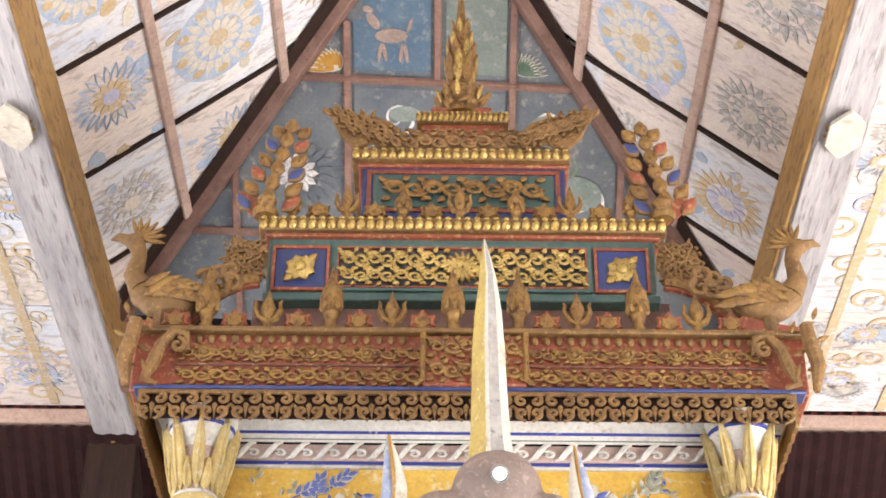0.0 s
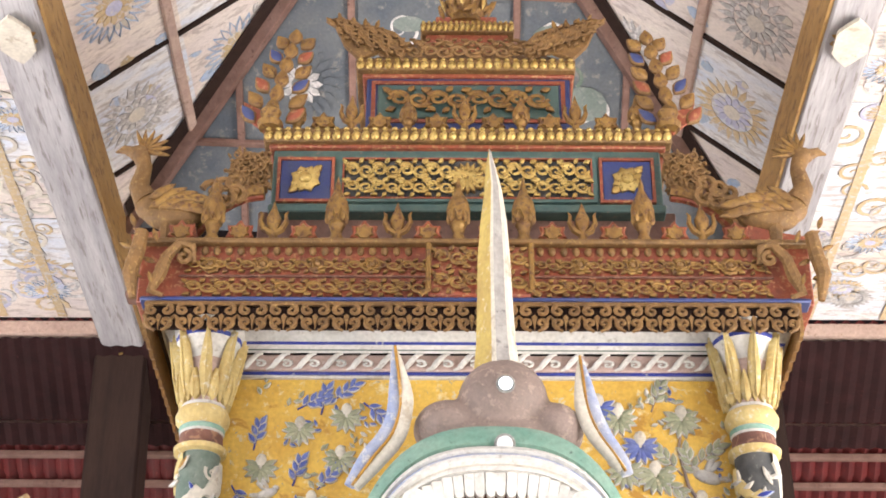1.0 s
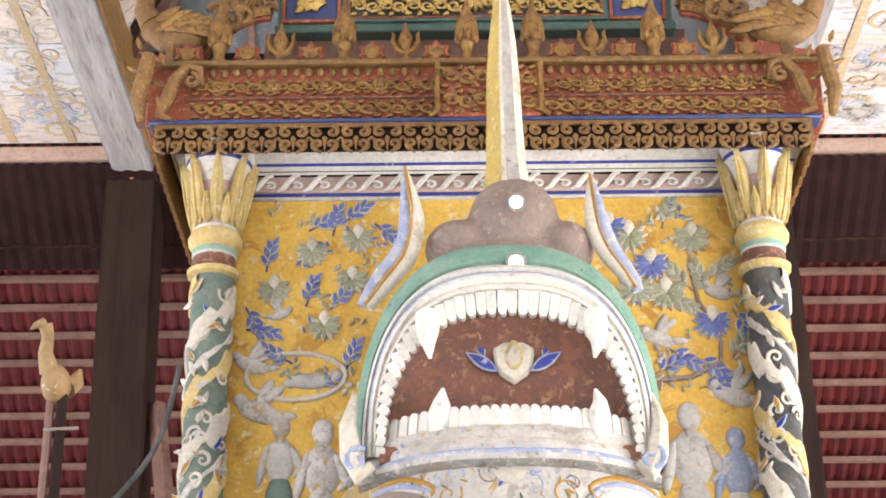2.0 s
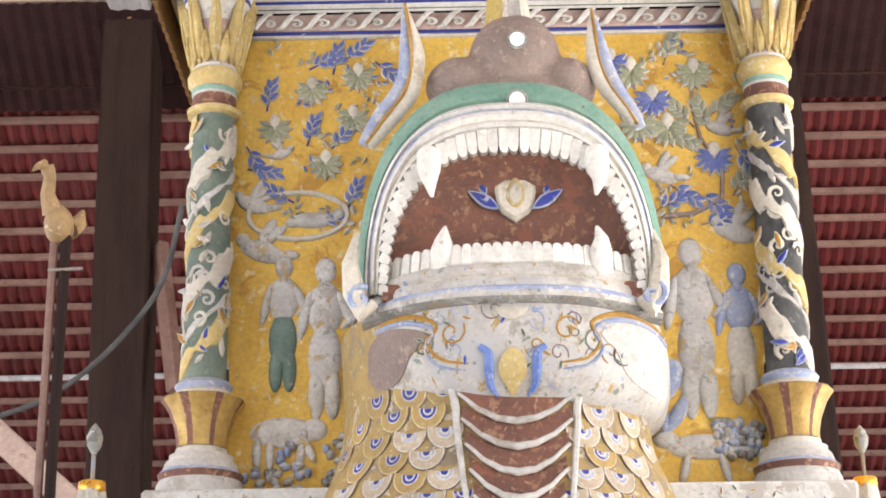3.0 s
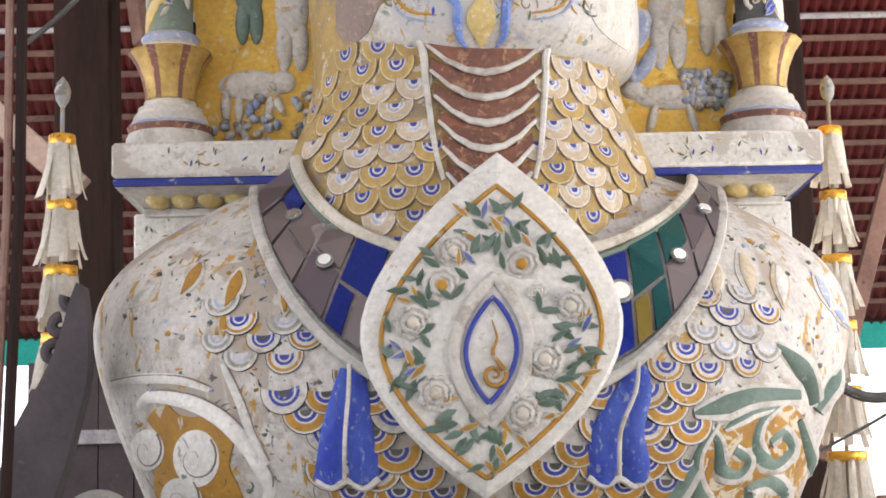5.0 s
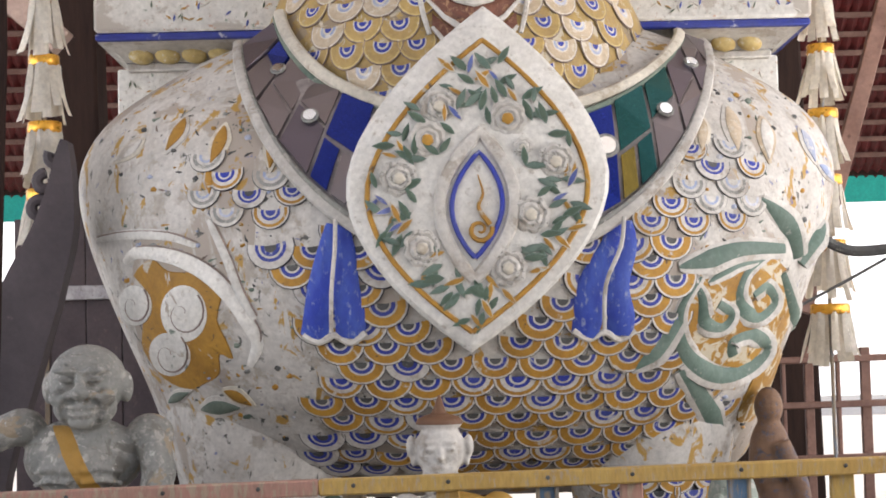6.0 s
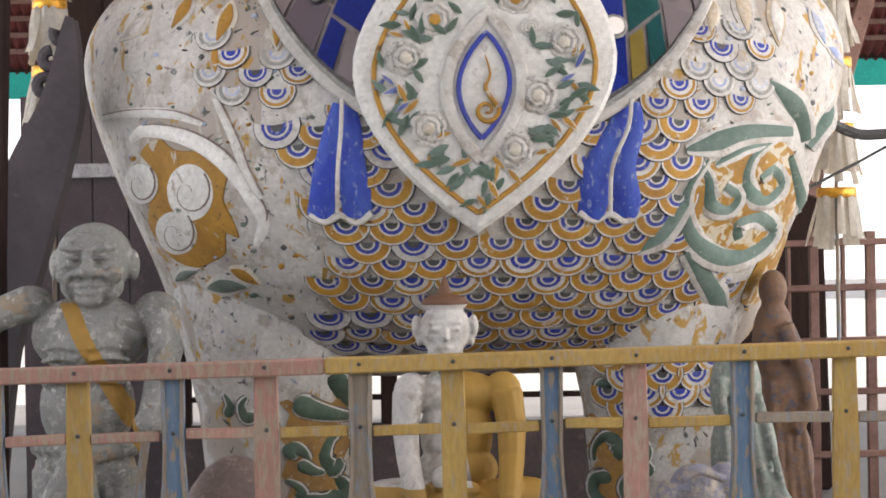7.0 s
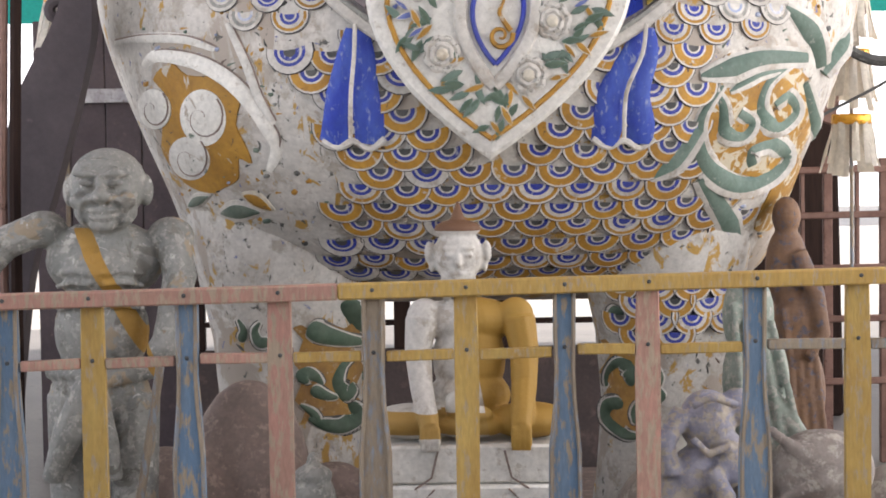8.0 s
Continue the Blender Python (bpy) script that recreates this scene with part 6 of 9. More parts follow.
for x in (-1.245, 1.445):
    bm = bmesh.new()
    pts = [(6.2, 5.06)]
    for i in range(22):
        pts += [(6.2 + 0.09 * i, 4.935), (6.245 + 0.09 * i, 4.92)]
    pts += [(8.2, 4.935), (8.2, 5.06)]
    slab(bm, [(p, q) for p, q in pts], -0.008, 0.008, m=Matrix.Translation((x, 0, 0)) @ pose(0, 0, 0, 0, 0, 90) @ Matrix.Diagonal((1, 1, 1, 1)))
    part("side_valance", bm, DULLGOLD, shrine, smooth=False)
board("valance_back", -1.235, 1.44, 6.225, 6.235, 4.95, 5.07, DARKWOOD)
board("soffit", -1.25, 1.46, 6.23, 8.35, 5.062, 5.085, DARKWOOD)

# frieze board: red lacquer with two rows of gilt scrolls
frieze = board("frieze", -1.30, 1.52, 6.24, 8.4, 5.085, 5.372, REDLAC, label="red lacquered frieze with gilt scrollwork")
board("frieze_foot", -1.28, 1.50, 6.205, 6.3, 5.078, 5.098, DARKBLUE)
board("frieze_line", -1.13, 1.36, 6.226, 6.3, 5.205, 5.213, MAROON)
board("frieze_top", -1.33, 1.55, 6.20, 8.4, 5.357, 5.382, DULLGOLD, label="gilt edge above the frieze")
DULLPETAL = PETAL.copy()
DULLPETAL.materials[0] = DULLGOLD
strip(VINE_GOLD, "gilt_scroll", frieze, -1.10, -0.09, 6.234, 5.152, 0.085, 8)
strip(VINE_GOLD, "gilt_scroll", frieze, 0.36, 1.33, 6.234, 5.152, 0.085, 8)
strip(VINE_GOLD, "gilt_scroll", frieze, -1.10, -0.09, 6.234, 5.258, 0.07, 9)
strip(VINE_GOLD, "gilt_scroll", frieze, 0.36, 1.33, 6.234, 5.258, 0.07, 9)
for x in (-1.0, -0.78, -0.55, -0.32, 0.55, 0.77, 0.97, 1.18):
    part("rosette", DULLROSE, None, frieze, m=on((x, 6.232, 5.262), (0, -1, 0), 10, (0.042, 0.05, 0.042)))
for i in range(50):
    x = -1.13 + i * 0.0505
    if -0.12 < x < 0.37:
        continue
    part("bead_leaf", DULLPETAL, None, frieze, m=on((x, 6.232, 5.332), (0, -1, 0), 0, (0.032, 0.03, 0.042)))
centre = board("centre_panel", -0.085, 0.345, 6.205, 6.25, 5.10, 5.345, REDLAC, frieze, "carved gilt centre panel", 0.01)
strip(VINE_GOLD, "gilt_scroll", frieze, -0.06, 0.32, 6.20, 5.28, 0.11, 3)
strip(VINE_GOLD, "gilt_scroll", frieze, -0.06, 0.32, 6.20, 5.165, 0.11, 3)
for sx, x in ((-1, -0.085), (1, 0.345)):
    bm = bmesh.new()
    tube(bm, [(x, 6.19, 5.345), (x, 6.185, 5.22), (x, 6.185, 5.12), (x + sx * 0.035, 6.185, 5.095)], 0.012, 6)
    part("panel_edge", bm, GOLD, frieze)
for sx, x in ((-1, -1.20), (1, 1.43)):
    bm = bmesh.new()
    tube(bm, [(x - sx * 0.13, 6.21, 5.26), (x - sx * 0.12, 6.19, 5.33), (x - sx * 0.07, 6.18, 5.335), (x - sx * 0.02, 6.18, 5.27), (x, 6.17, 5.18), (x + sx * 0.03, 6.17, 5.10), (x - sx * 0.02, 6.18, 5.085)], [0.012, 0.02, 0.022, 0.026, 0.03, 0.02, 0.01], 8)
    tube(bm, spiral(x - sx * 0.09, 5.27, 0.035, 1.2, 1.5, sx, 12, 6.18), 0.012, 6)
    tube(bm, [(x + sx * 0.09, 6.16, 5.38), (x + sx * 0.10, 6.15, 5.27), (x + sx * 0.12, 6.15, 5.18), (x + sx * 0.10, 6.16, 5.06)], [0.03, 0.034, 0.034, 0.014], 8)
    part("corner_bracket", bm, DULLGOLD, frieze, "carved corner bracket")
    for k in range(9):
        part("bracket_leaf", LEAF_GOLD, None, frieze, m=on((x + sx * (0.02 + 0.05 * (k % 3)), 6.15, 5.12 + 0.035 * k), (sx * 0.3, -1, 0), sx * (20 + 40 * (k % 2)), (0.07, 0.1, 0.075)))

# crest ornaments
bm = bmesh.new()
lathe(bm, [(0.035, 0.0), (0.036, 0.02), (0.022, 0.05), (0.03, 0.085), (0.034, 0.09), (0.034, 0.105), (0.03, 0.11), (0.045, 0.14), (0.052, 0.17), (0.045, 0.21), (0.025, 0.25), (0.012, 0.285), (0.013, 0.30), (0.0, 0.35)], (0, 0), 14)
for i in range(8):
    a = i * math.tau / 8
    slab(bm, [(x * 0.11, z * 0.13) for x, z in LEAFPTS], -0.012, 0.008, m=Matrix.Translation((0.042 * math.cos(a), 0.042 * math.sin(a), 0.105)) @ pose(0, 0, 0, 0, 0, math.degrees(a) + 90) @ pose(0, 0, 0, -6, 0, 0), inset=0.2)
BUD = data(bm, "lotus_bud", GOLD)
bm = bmesh.new()
lathe(bm, [(0.03, 0.0), (0.02, 0.03), (0.016, 0.06), (0.03, 0.10), (0.032, 0.13), (0.015, 0.17), (0.0, 0.22)], (0, 0), 12)
for sx in (-1, 1):
    tube(bm, [(0, 0, 0.05), (sx * 0.035, -0.005, 0.07), (sx * 0.055, -0.005, 0.11), (sx * 0.05, 0, 0.15), (sx * 0.06, 0, 0.165)], [0.014, 0.016, 0.012, 0.008, 0.003], 6)
BUD_S = data(bm, "small_bud", GOLD)
STAR = [(0, 0.115), (0.022, 0.085), (0.055, 0.085), (0.048, 0.055), (0.060, 0.03), (0.035, 0.02), (0.03, 0.0), (-0.03, 0.0), (-0.035, 0.02), (-0.060, 0.03), (-0.048, 0.055), (-0.055, 0.085), (-0.022, 0.085)]
bm = bmesh.new()
slab(bm, STAR, -0.008, 0.012, inset=0.12)
slab(bm, [(x * 0.7, 0.012 + z * 0.7) for x, z in STAR], -0.018, 0.0, inset=0.15, mi=1)
STUB = data(bm, "crest_stub", REDLAC, GOLD)
bm = bmesh.new()
slab(bm, STAR, -0.008, 0.012, inset=0.12)
slab(bm, [(x * 0.7, 0.012 + z * 0.7) for x, z in STAR], -0.018, 0.0, inset=0.15, mi=1)
STUB_G = data(bm, "gilt_crest_stub", GOLD, GOLD)
for x in (-1.01, -0.48, 0.04, 0.32, 0.83):
    part("lotus_bud", BUD, None, shrine, "gilt lotus bud finial", m=Matrix.Translation((x, 6.25, 5.375)))
for x in (-0.75, -0.22, 0.57, 1.08):
    part("small_bud", BUD_S, None, shrine, "small gilt bud finial", m=Matrix.Translation((x, 6.25, 5.375)))
for x in (-1.14, -0.89, -0.62, -0.36, -0.09, 0.18, 0.44, 0.70, 0.96, 1.22):
    part("crest_stub", STUB, None, shrine, "red and gilt star-shaped crest piece", m=Matrix.Translation((x, 6.24, 5.378)))

# second tier
board("tier_neck", -0.86, 1.02, 6.56, 7.6, 5.37, 5.74, BROWNWOOD)
tier = board("second_tier", -0.80, 0.96, 6.5, 7.6, 5.70, 6.05, TEAL, label="dark green lacquered tier with gilt panels", bev=0.008)
board("tier_foot", -0.81, 0.97, 6.485, 6.6, 5.695, 5.735, TEAL, tier)


def frame_lines(parent, x0, x1, z0, z1, y, w, mt):
    bm = bmesh.new()
    for a in ((x0, x1, z0, z0 + w), (x0, x1, z1 - w, z1), (x0, x0 + w, z0 + w, z1 - w), (x1 - w, x1, z0 + w, z1 - w)):
        box(bm, a[0], a[1], y, y + 0.03, a[2], a[3])
    return part("panel_border", bm, mt, parent, smooth=False)


for x0, x1 in ((-0.765, -0.53), (0.69, 0.915)):
    board("blue_panel", x0, x1, 6.490, 6.53, 5.755, 5.975, DARKBLUE, tier, "dark blue panel with a gilt flower")
    frame_lines(tier, x0 - 0.012, x1 + 0.012, 5.745, 5.985, 6.482, 0.014, REDLAC)
    cx = (x0 + x1) / 2
    bm = bmesh.new()
    for k in range(2):
        q = on((cx, 6.48 - 0.008 * k, 5.865), (0, -1, 0), 45 * k)
        slab(bm, [(0.062 * math.cos(a) * (1.15 if i % 2 else 0.9), 0.062 * math.sin(a) * (1.15 if i % 2 else 0.9)) for i, a in enumerate(j * math.tau / 16 for j in range(16))], -0.006, 0.02, m=q, inset=0.3)
    ball(bm, (cx, 6.468, 5.865), (0.03, 0.018, 0.03))
    part("gilt_flower", bm, BRIGHTGOLD, tier, "square gilt flower")
    for k in range(4):
        part("flower_tip", LEAF_BRIGHT, None, tier, m=on((cx + 0.045 * math.cos(k * math.pi / 2 + math.pi / 4), 6.482, 5.865 + 0.045 * math.sin(k * math.pi / 2 + math.pi / 4)), (0, -1, 0), 45 + 90 * k, (0.12, 0.1, 0.06)))
board("scroll_ground", -0.475, 0.64, 6.491, 6.53, 5.765, 5.975, CHAR, tier)
frame_lines(tier, -0.50, 0.665, 5.745, 5.995, 6.482, 0.018, TEAL)
frame_lines(tier, -0.482, 0.647, 5.760, 5.98, 6.478, 0.008, REDLAC)
strip(VINE_BRIGHT, "gilt_scroll", tier, -0.465, 0.02, 6.48, 5.905, 0.13, 4)
strip(VINE_BRIGHT, "gilt_scroll", tier, 0.145, 0.63, 6.48, 5.905, 0.13, 4)
strip(VINE_BRIGHT, "gilt_scroll", tier, -0.465, 0.02, 6.478, 5.815, 0.10, 4)
strip(VINE_BRIGHT, "gilt_scroll", tier, 0.145, 0.63, 6.478, 5.815, 0.10, 4)
for i in range(16):
    part("sun_ray", LEAF_BRIGHT, None, tier, m=on((0.083, 6.478, 5.868), (0, -1, 0), 22.5 * i, (0.10, 0.15, 0.088)))


def bead_cornice(x0, x1, y0, y1, z0, z1, n):
    c = board("gilt_cornice", x0, x1, y0, y1, z0, z1, DULLGOLD, label="gilt cornice with a beaded edge")
    h = z1 - z0
    w = (x1 - x0) / n
    bm = bmesh.new()
    ball(bm, (0, 0, 0), (0.46, 0.5, 0.5), 8, 6)
    me = data(bm, "gilt_tongue", BRIGHTGOLD)
    for i in range(n):
        part("gilt_tongue", me, None, c, m=on((x0 + (i + 0.5) * w, y0, z0 + h * 0.38), (0, -1, -0.3), 18, (w, 0.03, h * 0.72)))
        part("bead", me, None, c, m=on((x0 + (i + 0.5) * w, y0 - 0.002, z0 + h * 0.88), (0, -1, 0), 0, (w * 0.7, 0.022, h * 0.26)))
    return c


board("cornice_red", -0.82, 0.985, 6.47, 7.6, 6.03, 6.05, REDLAC)
bead_cornice(-0.845, 1.012, 6.44, 7.65, 6.045, 6.118, 42)
for x in (-0.70, -0.19, 0.33, 0.86):
    part("lotus_bud", BUD, None, shrine, "gilt lotus bud finial", m=Matrix.Translation((x, 6.48, 6.115)) @ Matrix.Diagonal((0.8, 0.8, 0.62, 1)))
for x in (-0.45, 0.07, 0.58):
    part("small_bud", BUD_S, None, shrine, "small gilt bud finial", m=Matrix.Translation((x, 6.48, 6.115)) @ Matrix.Diagonal((0.9, 0.9, 1.0, 1)))
for x in (-0.58, -0.32, -0.06, 0.20, 0.46, 0.72):
    part("crest_stub", STUB_G, None, shrine, "gilt star-shaped crest piece", m=Matrix.Translation((x, 6.47, 6.118)) @ Matrix.Diagonal((0.95, 1, 0.95, 1)))

# third tier
tier3 = board("third_tier", -0.40, 0.58, 6.7, 7.3, 6.11, 6.61, DARKBLUE, label="dark blue lacquered upper tier with a gilt panel", bev=0.008)
frame_lines(tier3, -0.375, 0.555, 6.33, 6.575, 6.692, 0.02, REDLAC)
board("green_ground", -0.345, 0.525, 6.69, 6.72, 6.355, 6.55, TEAL, tier3)
strip(VINE_GOLD, "gilt_scroll", tier3, -0.29, 0.47, 6.68, 6.45, 0.15, 4)
board("cornice_red", -0.42, 0.60, 6.68, 7.3, 6.59, 6.612, REDLAC)
bead_cornice(-0.45, 0.605, 6.64, 7.35, 6.605, 6.668, 24)
bm = bmesh.new()
rows = [[bm.verts.new(v) for v in ((x0, 7.3 - d, z), (x0, 6.66 + d, z), (x1, 6.66 + d, z), (x1, 7.3 - d, z))] for x0, x1, d, z in ((-0.44, 0.60, 0.0, 6.668), (-0.34, 0.50, 0.06, 6.74), (-0.2, 0.37, 0.12, 6.82), (-0.11, 0.28, 0.16, 6.93))]
for a, b in zip(rows, rows[1:]):
    for i in range(4):
        bm.faces.new((a[i], a[(i + 1) % 4], b[(i + 1) % 4], b[i]))
part("tier_roof", bm, DULLGOLD, shrine, "curving gilt roof of the upper tier")
strip(VINE_DULL, "roof_scroll", shrine, -0.42, 0.575, 6.65, 6.715, 0.10, 7, -0.3)
strip(VINE_DULL, "roof_scroll", shrine, -0.30, 0.46, 6.69, 6.785, 0.075, 6, -0.3)
for sx, x in ((-1, -0.44), (1, 0.595)):
    bm = bmesh.new()
    slab(bm, [(x - sx * 0.22, 6.68), (x - sx * 0.1, 6.70), (x, 6.66), (x + sx * 0.07, 6.74), (x + sx * 0.12, 6.86), (x + sx * 0.165, 6.895), (x + sx * 0.12, 6.91), (x + sx * 0.06, 6.90), (x, 6.87), (x - sx * 0.08, 6.86), (x - sx * 0.18, 6.82), (x - sx * 0.24, 6.75)], 6.625, 6.65, inset=0.04)
    eave = part("upturned_eave", bm, DULLGOLD, shrine, "upturned carved gilt eave board")
    for k in range(8):
        part("eave_scroll", VINE_DULL, None, eave, m=on((x + sx * (0.07 - 0.036 * k), 6.622, 6.85 - 0.03 * (k // 2) - 0.05 * (k % 2)), (0, -1, 0), sx * -40, (0.12, 0.06, 0.085)))
    for k in range(5):
        part("eave_leaf", LEAF_GOLD, None, eave, m=on((x + sx * (0.12 - 0.05 * k), 6.628, 6.87 - 0.008 * k), (0, -1, 0), sx * (50 - 16 * k), (0.07, 0.1, 0.06)))
board("small_tier", -0.12, 0.29, 6.78, 7.05, 6.80, 6.93, REDLAC)
bead_cornice(-0.145, 0.32, 6.75, 7.1, 6.925, 6.985, 17)
board("small_step", -0.07, 0.235, 6.80, 7.0, 6.985, 7.06, REDLAC)
bm = bmesh.new()
lathe(bm, [(0.13, 7.03), (0.12, 7.06), (0.08, 7.10), (0.07, 7.13), (0.10, 7.16), (0.115, 7.20), (0.10, 7.24), (0.06, 7.265), (0.05, 7.28), (0.065, 7.30), (0.08, 7.35), (0.07, 7.45), (0.05, 7.56), (0.033, 7.66), (0.022, 7.78), (0.012, 7.92), (0.0, 8.06)], (0.08, 6.9), 20)
finial = part("spire", bm, GOLD, shrine, "slender gilt lotus spire")
for z, r, n, s in ((7.17, 0.10, 12, 0.10), (7.29, 0.06, 9, 0.16), (7.36, 0.072, 9, 0.15), (7.45, 0.065, 8, 0.14), (7.54, 0.052, 7, 0.13), (7.64, 0.036, 6, 0.12)):
    for i in range(n):
        a = i * math.tau / n + z
        part("spire_petal", LEAF_BRIGHT if i % 2 else LEAF_GOLD, None, finial, m=Matrix.Translation((0.08 + r * math.cos(a), 6.9 + r * math.sin(a), z - 0.04)) @ pose(0, 0, 0, 0, 0, math.degrees(a) + 90) @ pose(0, 0, 0, 6 if z > 7.2 else 24, 0, 0) @ Matrix.Diagonal((s * 1.0, 0.1, s, 1)))
for i in range(9):
    part("spire_leaf", LEAF_GOLD, None, finial, m=on((0.08 + 0.11 * math.cos(i), 6.80, 7.0 + 0.012 * i), (0, -1, 0), -60 + 15 * i, (0.08, 0.1, 0.1)))

# flame-like corner ornaments of the second tier
for sx, x in ((-1, -0.80), (1, 0.98)):
    fl = part("flame_board", slab(bmesh.new(), [(x + sx * 0.12, 6.17), (x + sx * 0.15, 6.27), (x + sx * 0.06, 6.22), (x - sx * 0.04, 6.14), (x + sx * 0.04, 6.10)], 6.45, 6.47), REDLAC, shrine, "red and blue flame board at the tier corner")
    for k in range(6):
        z = 6.15 + 0.085 * k
        xx = x + sx * (0.03 - 0.018 * k) + 0.01
        for j in (-1, 0, 1):
            me = LEAF_GOLD if j == 0 else (LEAF_GOLD, LEAF_RED, LEAF_GOLD, LEAF_INK)[(k + j) % 4]
            part("flame_leaf", me, None, fl, m=on((xx + j * (0.07 - 0.008 * k), 6.45 - 0.01 * (j == 0), z + 0.02 * (j == 0)), (0, -1, 0), j * 42 - sx * 6, (0.20, 0.22, 0.12 - 0.006 * k)))
    part("vase", lathe(bmesh.new(), [(0.05, 0), (0.06, 0.03), (0.035, 0.05), (0.05, 0.09), (0.02, 0.13), (0.0, 0.16)], (0, 0), 14), GOLD, fl, m=Matrix.Translation((x + sx * 0.02, 6.44, 6.11)))

# carved birds on the frieze ends, with scroll boards behind
for sx, x in ((-1, -1.19), (1, 1.38)):
    bird = thing("carved_bird", (x, 6.3, 5.38), "carved gilt wooden bird with a flame crest on the cornice corner", "carving", "cornice birds")
    bm = bmesh.new()
    ball(bm, (x, 6.3, 5.56), (0.14, 0.06, 0.085), 16, 10)
    ball(bm, (x + sx * 0.10, 6.3, 5.60), (0.075, 0.055, 0.075), 14, 8)
    tube(bm, [(x + sx * 0.12, 6.3, 5.62), (x + sx * 0.165, 6.3, 5.70), (x + sx * 0.15, 6.3, 5.80), (x + sx * 0.17, 6.3, 5.86)], [0.06, 0.045, 0.034, 0.04], 10)
    ball(bm, (x + sx * 0.18, 6.3, 5.875), (0.05, 0.035, 0.04), 12, 8)
    tube(bm, [(x + sx * 0.21, 6.3, 5.88), (x + sx * 0.25, 6.3, 5.895), (x + sx * 0.285, 6.3, 5.88)], [0.028, 0.02, 0.004], 8)
    tube(bm, [(x + sx * 0.02, 6.3, 5.5), (x + sx * 0.02, 6.3, 5.38)], [0.04, 0.03], 8)
    part("bird_body", bm, DULLGOLD, bird)
    for k in range(7):
        part("crest_feather", LEAF_GOLD, None, bird, m=on((x + sx * 0.16, 6.29, 5.88), (0, -1, 0), sx * (-100 + 20 * k) , (0.07, 0.15, 0.12)))
    for k in range(12):
        part("wing_feather", LEAF_GOLD, None, bird, m=on((x + sx * (0.10 - 0.04 * (k % 6)), 6.24, 5.60 - 0.05 * (k // 6)), (0, -1, 0), -sx * (55 + 10 * (k % 6)), (0.13, 0.15, 0.13)))
    for k in range(6):
        bm = bmesh.new()
        tube(bm, spiral(x - sx * (0.16 + 0.05 * (k % 3)), 5.62 + 0.07 * (k // 3) + 0.02 * (k % 3), 0.05, 1.2, k, sx, 12, 6.31), [0.018 - 0.0008 * i for i in range(13)], 6)
        part("tail_curl", bm, DULLGOLD, bird)
    part("foot_board", slab(bmesh.new(), [(x - sx * 0.12, 5.38), (x + sx * 0.16, 5.38), (x + sx * 0.17, 5.44), (x + sx * 0.05, 5.46), (x - sx * 0.1, 5.50)], 6.28, 6.32), REDLAC, bird, "red foot board")
    # arched scroll board between the bird and the second tier
    bx = -0.80 if sx < 0 else 0.96
    rb = part("arched_rib", tube(bmesh.new(), [(bx + sx * (0.02 + 0.3 * t), 6.42, 5.755 - 0.02 * t - 0.20 * t**2.2) for t in [i / 10 for i in range(11)]], 0.035, 8, 1.0), GOLD, shrine, "arched gilt rib beside the tier")
    part("rib_edge", tube(bmesh.new(), [(bx + sx * (0.02 + 0.3 * t), 6.40, 5.71 - 0.02 * t - 0.20 * t**2.2) for t in [i / 10 for i in range(11)]], 0.014, 6), REDLAC, rb)
    bm = bmesh.new()
    slab(bm, [(bx + sx * 0.01, 5.76), (bx + sx * 0.01, 5.98), (bx + sx * 0.08, 5.97), (bx + sx * 0.18, 5.93), (bx + sx * 0.19, 5.84), (bx + sx * 0.14, 5.74)], 6.43, 6.445)
    fp = part("fret_board", bm, DULLGOLD, shrine, "carved openwork board beside the tier")
    for k in range(9):
        part("board_scroll", VINE_DULL, None, fp, m=on((bx + sx * (0.045 + 0.05 * (k % 3)), 6.427, 5.80 + 0.065 * (k // 3)), (0, -1, 0), 30 * k, (0.085, 0.07, 0.075)))

# ---- relief on the wall panel ----
LEAF_PALE = leaf_data("pale_green_leaf", mat("pale_moss_paint", (0.24, 0.26, 0.16), (0.33, 0.33, 0.22), (0.48, 0.42, 0.28), 0.38, scale=12), WHITE)
FIGURE = flaked("rubbed_relief_plaster", WHITE, [((0.42, 0.30, 0.14), 14, 0.42, (1, 1, 1), 50), ((0.30, 0.28, 0.24), 26, 0.40, (1, 1, 1), 51)])
def sprig(x, z, me, n, s, turn, stem):
    """A small spray of leaves in relief."""
    for i in range(n):
        t = i / max(n - 1, 1)
        px = x + s * 0.9 * t * math.sin(math.radians(turn))
        pz = z + s * 0.9 * t * math.cos(math.radians(turn))
        part("relief_leaf", me, None, wall, m=on((px, 6.447, pz), (0, -1, 0), turn + (42 if i % 2 else -42) * (1 - 0.5 * t), (s * 0.9, 0.14, s * 0.62)))
    if stem:
        part("relief_stem", tube(bmesh.new(), [(x - s * 0.3 * math.sin(math.radians(turn)), 6.447, z - s * 0.3 * math.cos(math.radians(turn))), (x + s * 0.8 * math.sin(math.radians(turn)), 6.445, z + s * 0.8 * math.cos(math.radians(turn)))], 0.004, 5), stem, wall)


def bloom(x, z, me, s, heart, n=7):
    """A flower in relief: a fan of leaves below a pale bud."""
    for i in range(n):
        a = -120 + 240 * i / (n - 1) + 180
        part("relief_petal", me, None, wall, m=on((x, 6.447, z), (0, -1, 0), a, (s * 0.8, 0.16, s * 0.62)))
    bm = bmesh.new()
    ball(bm, (x, 6.445, z + s * 0.25), (s * 0.20, 0.014, s * 0.30), 10, 6)
    part("relief_bud", bm, heart, wall)


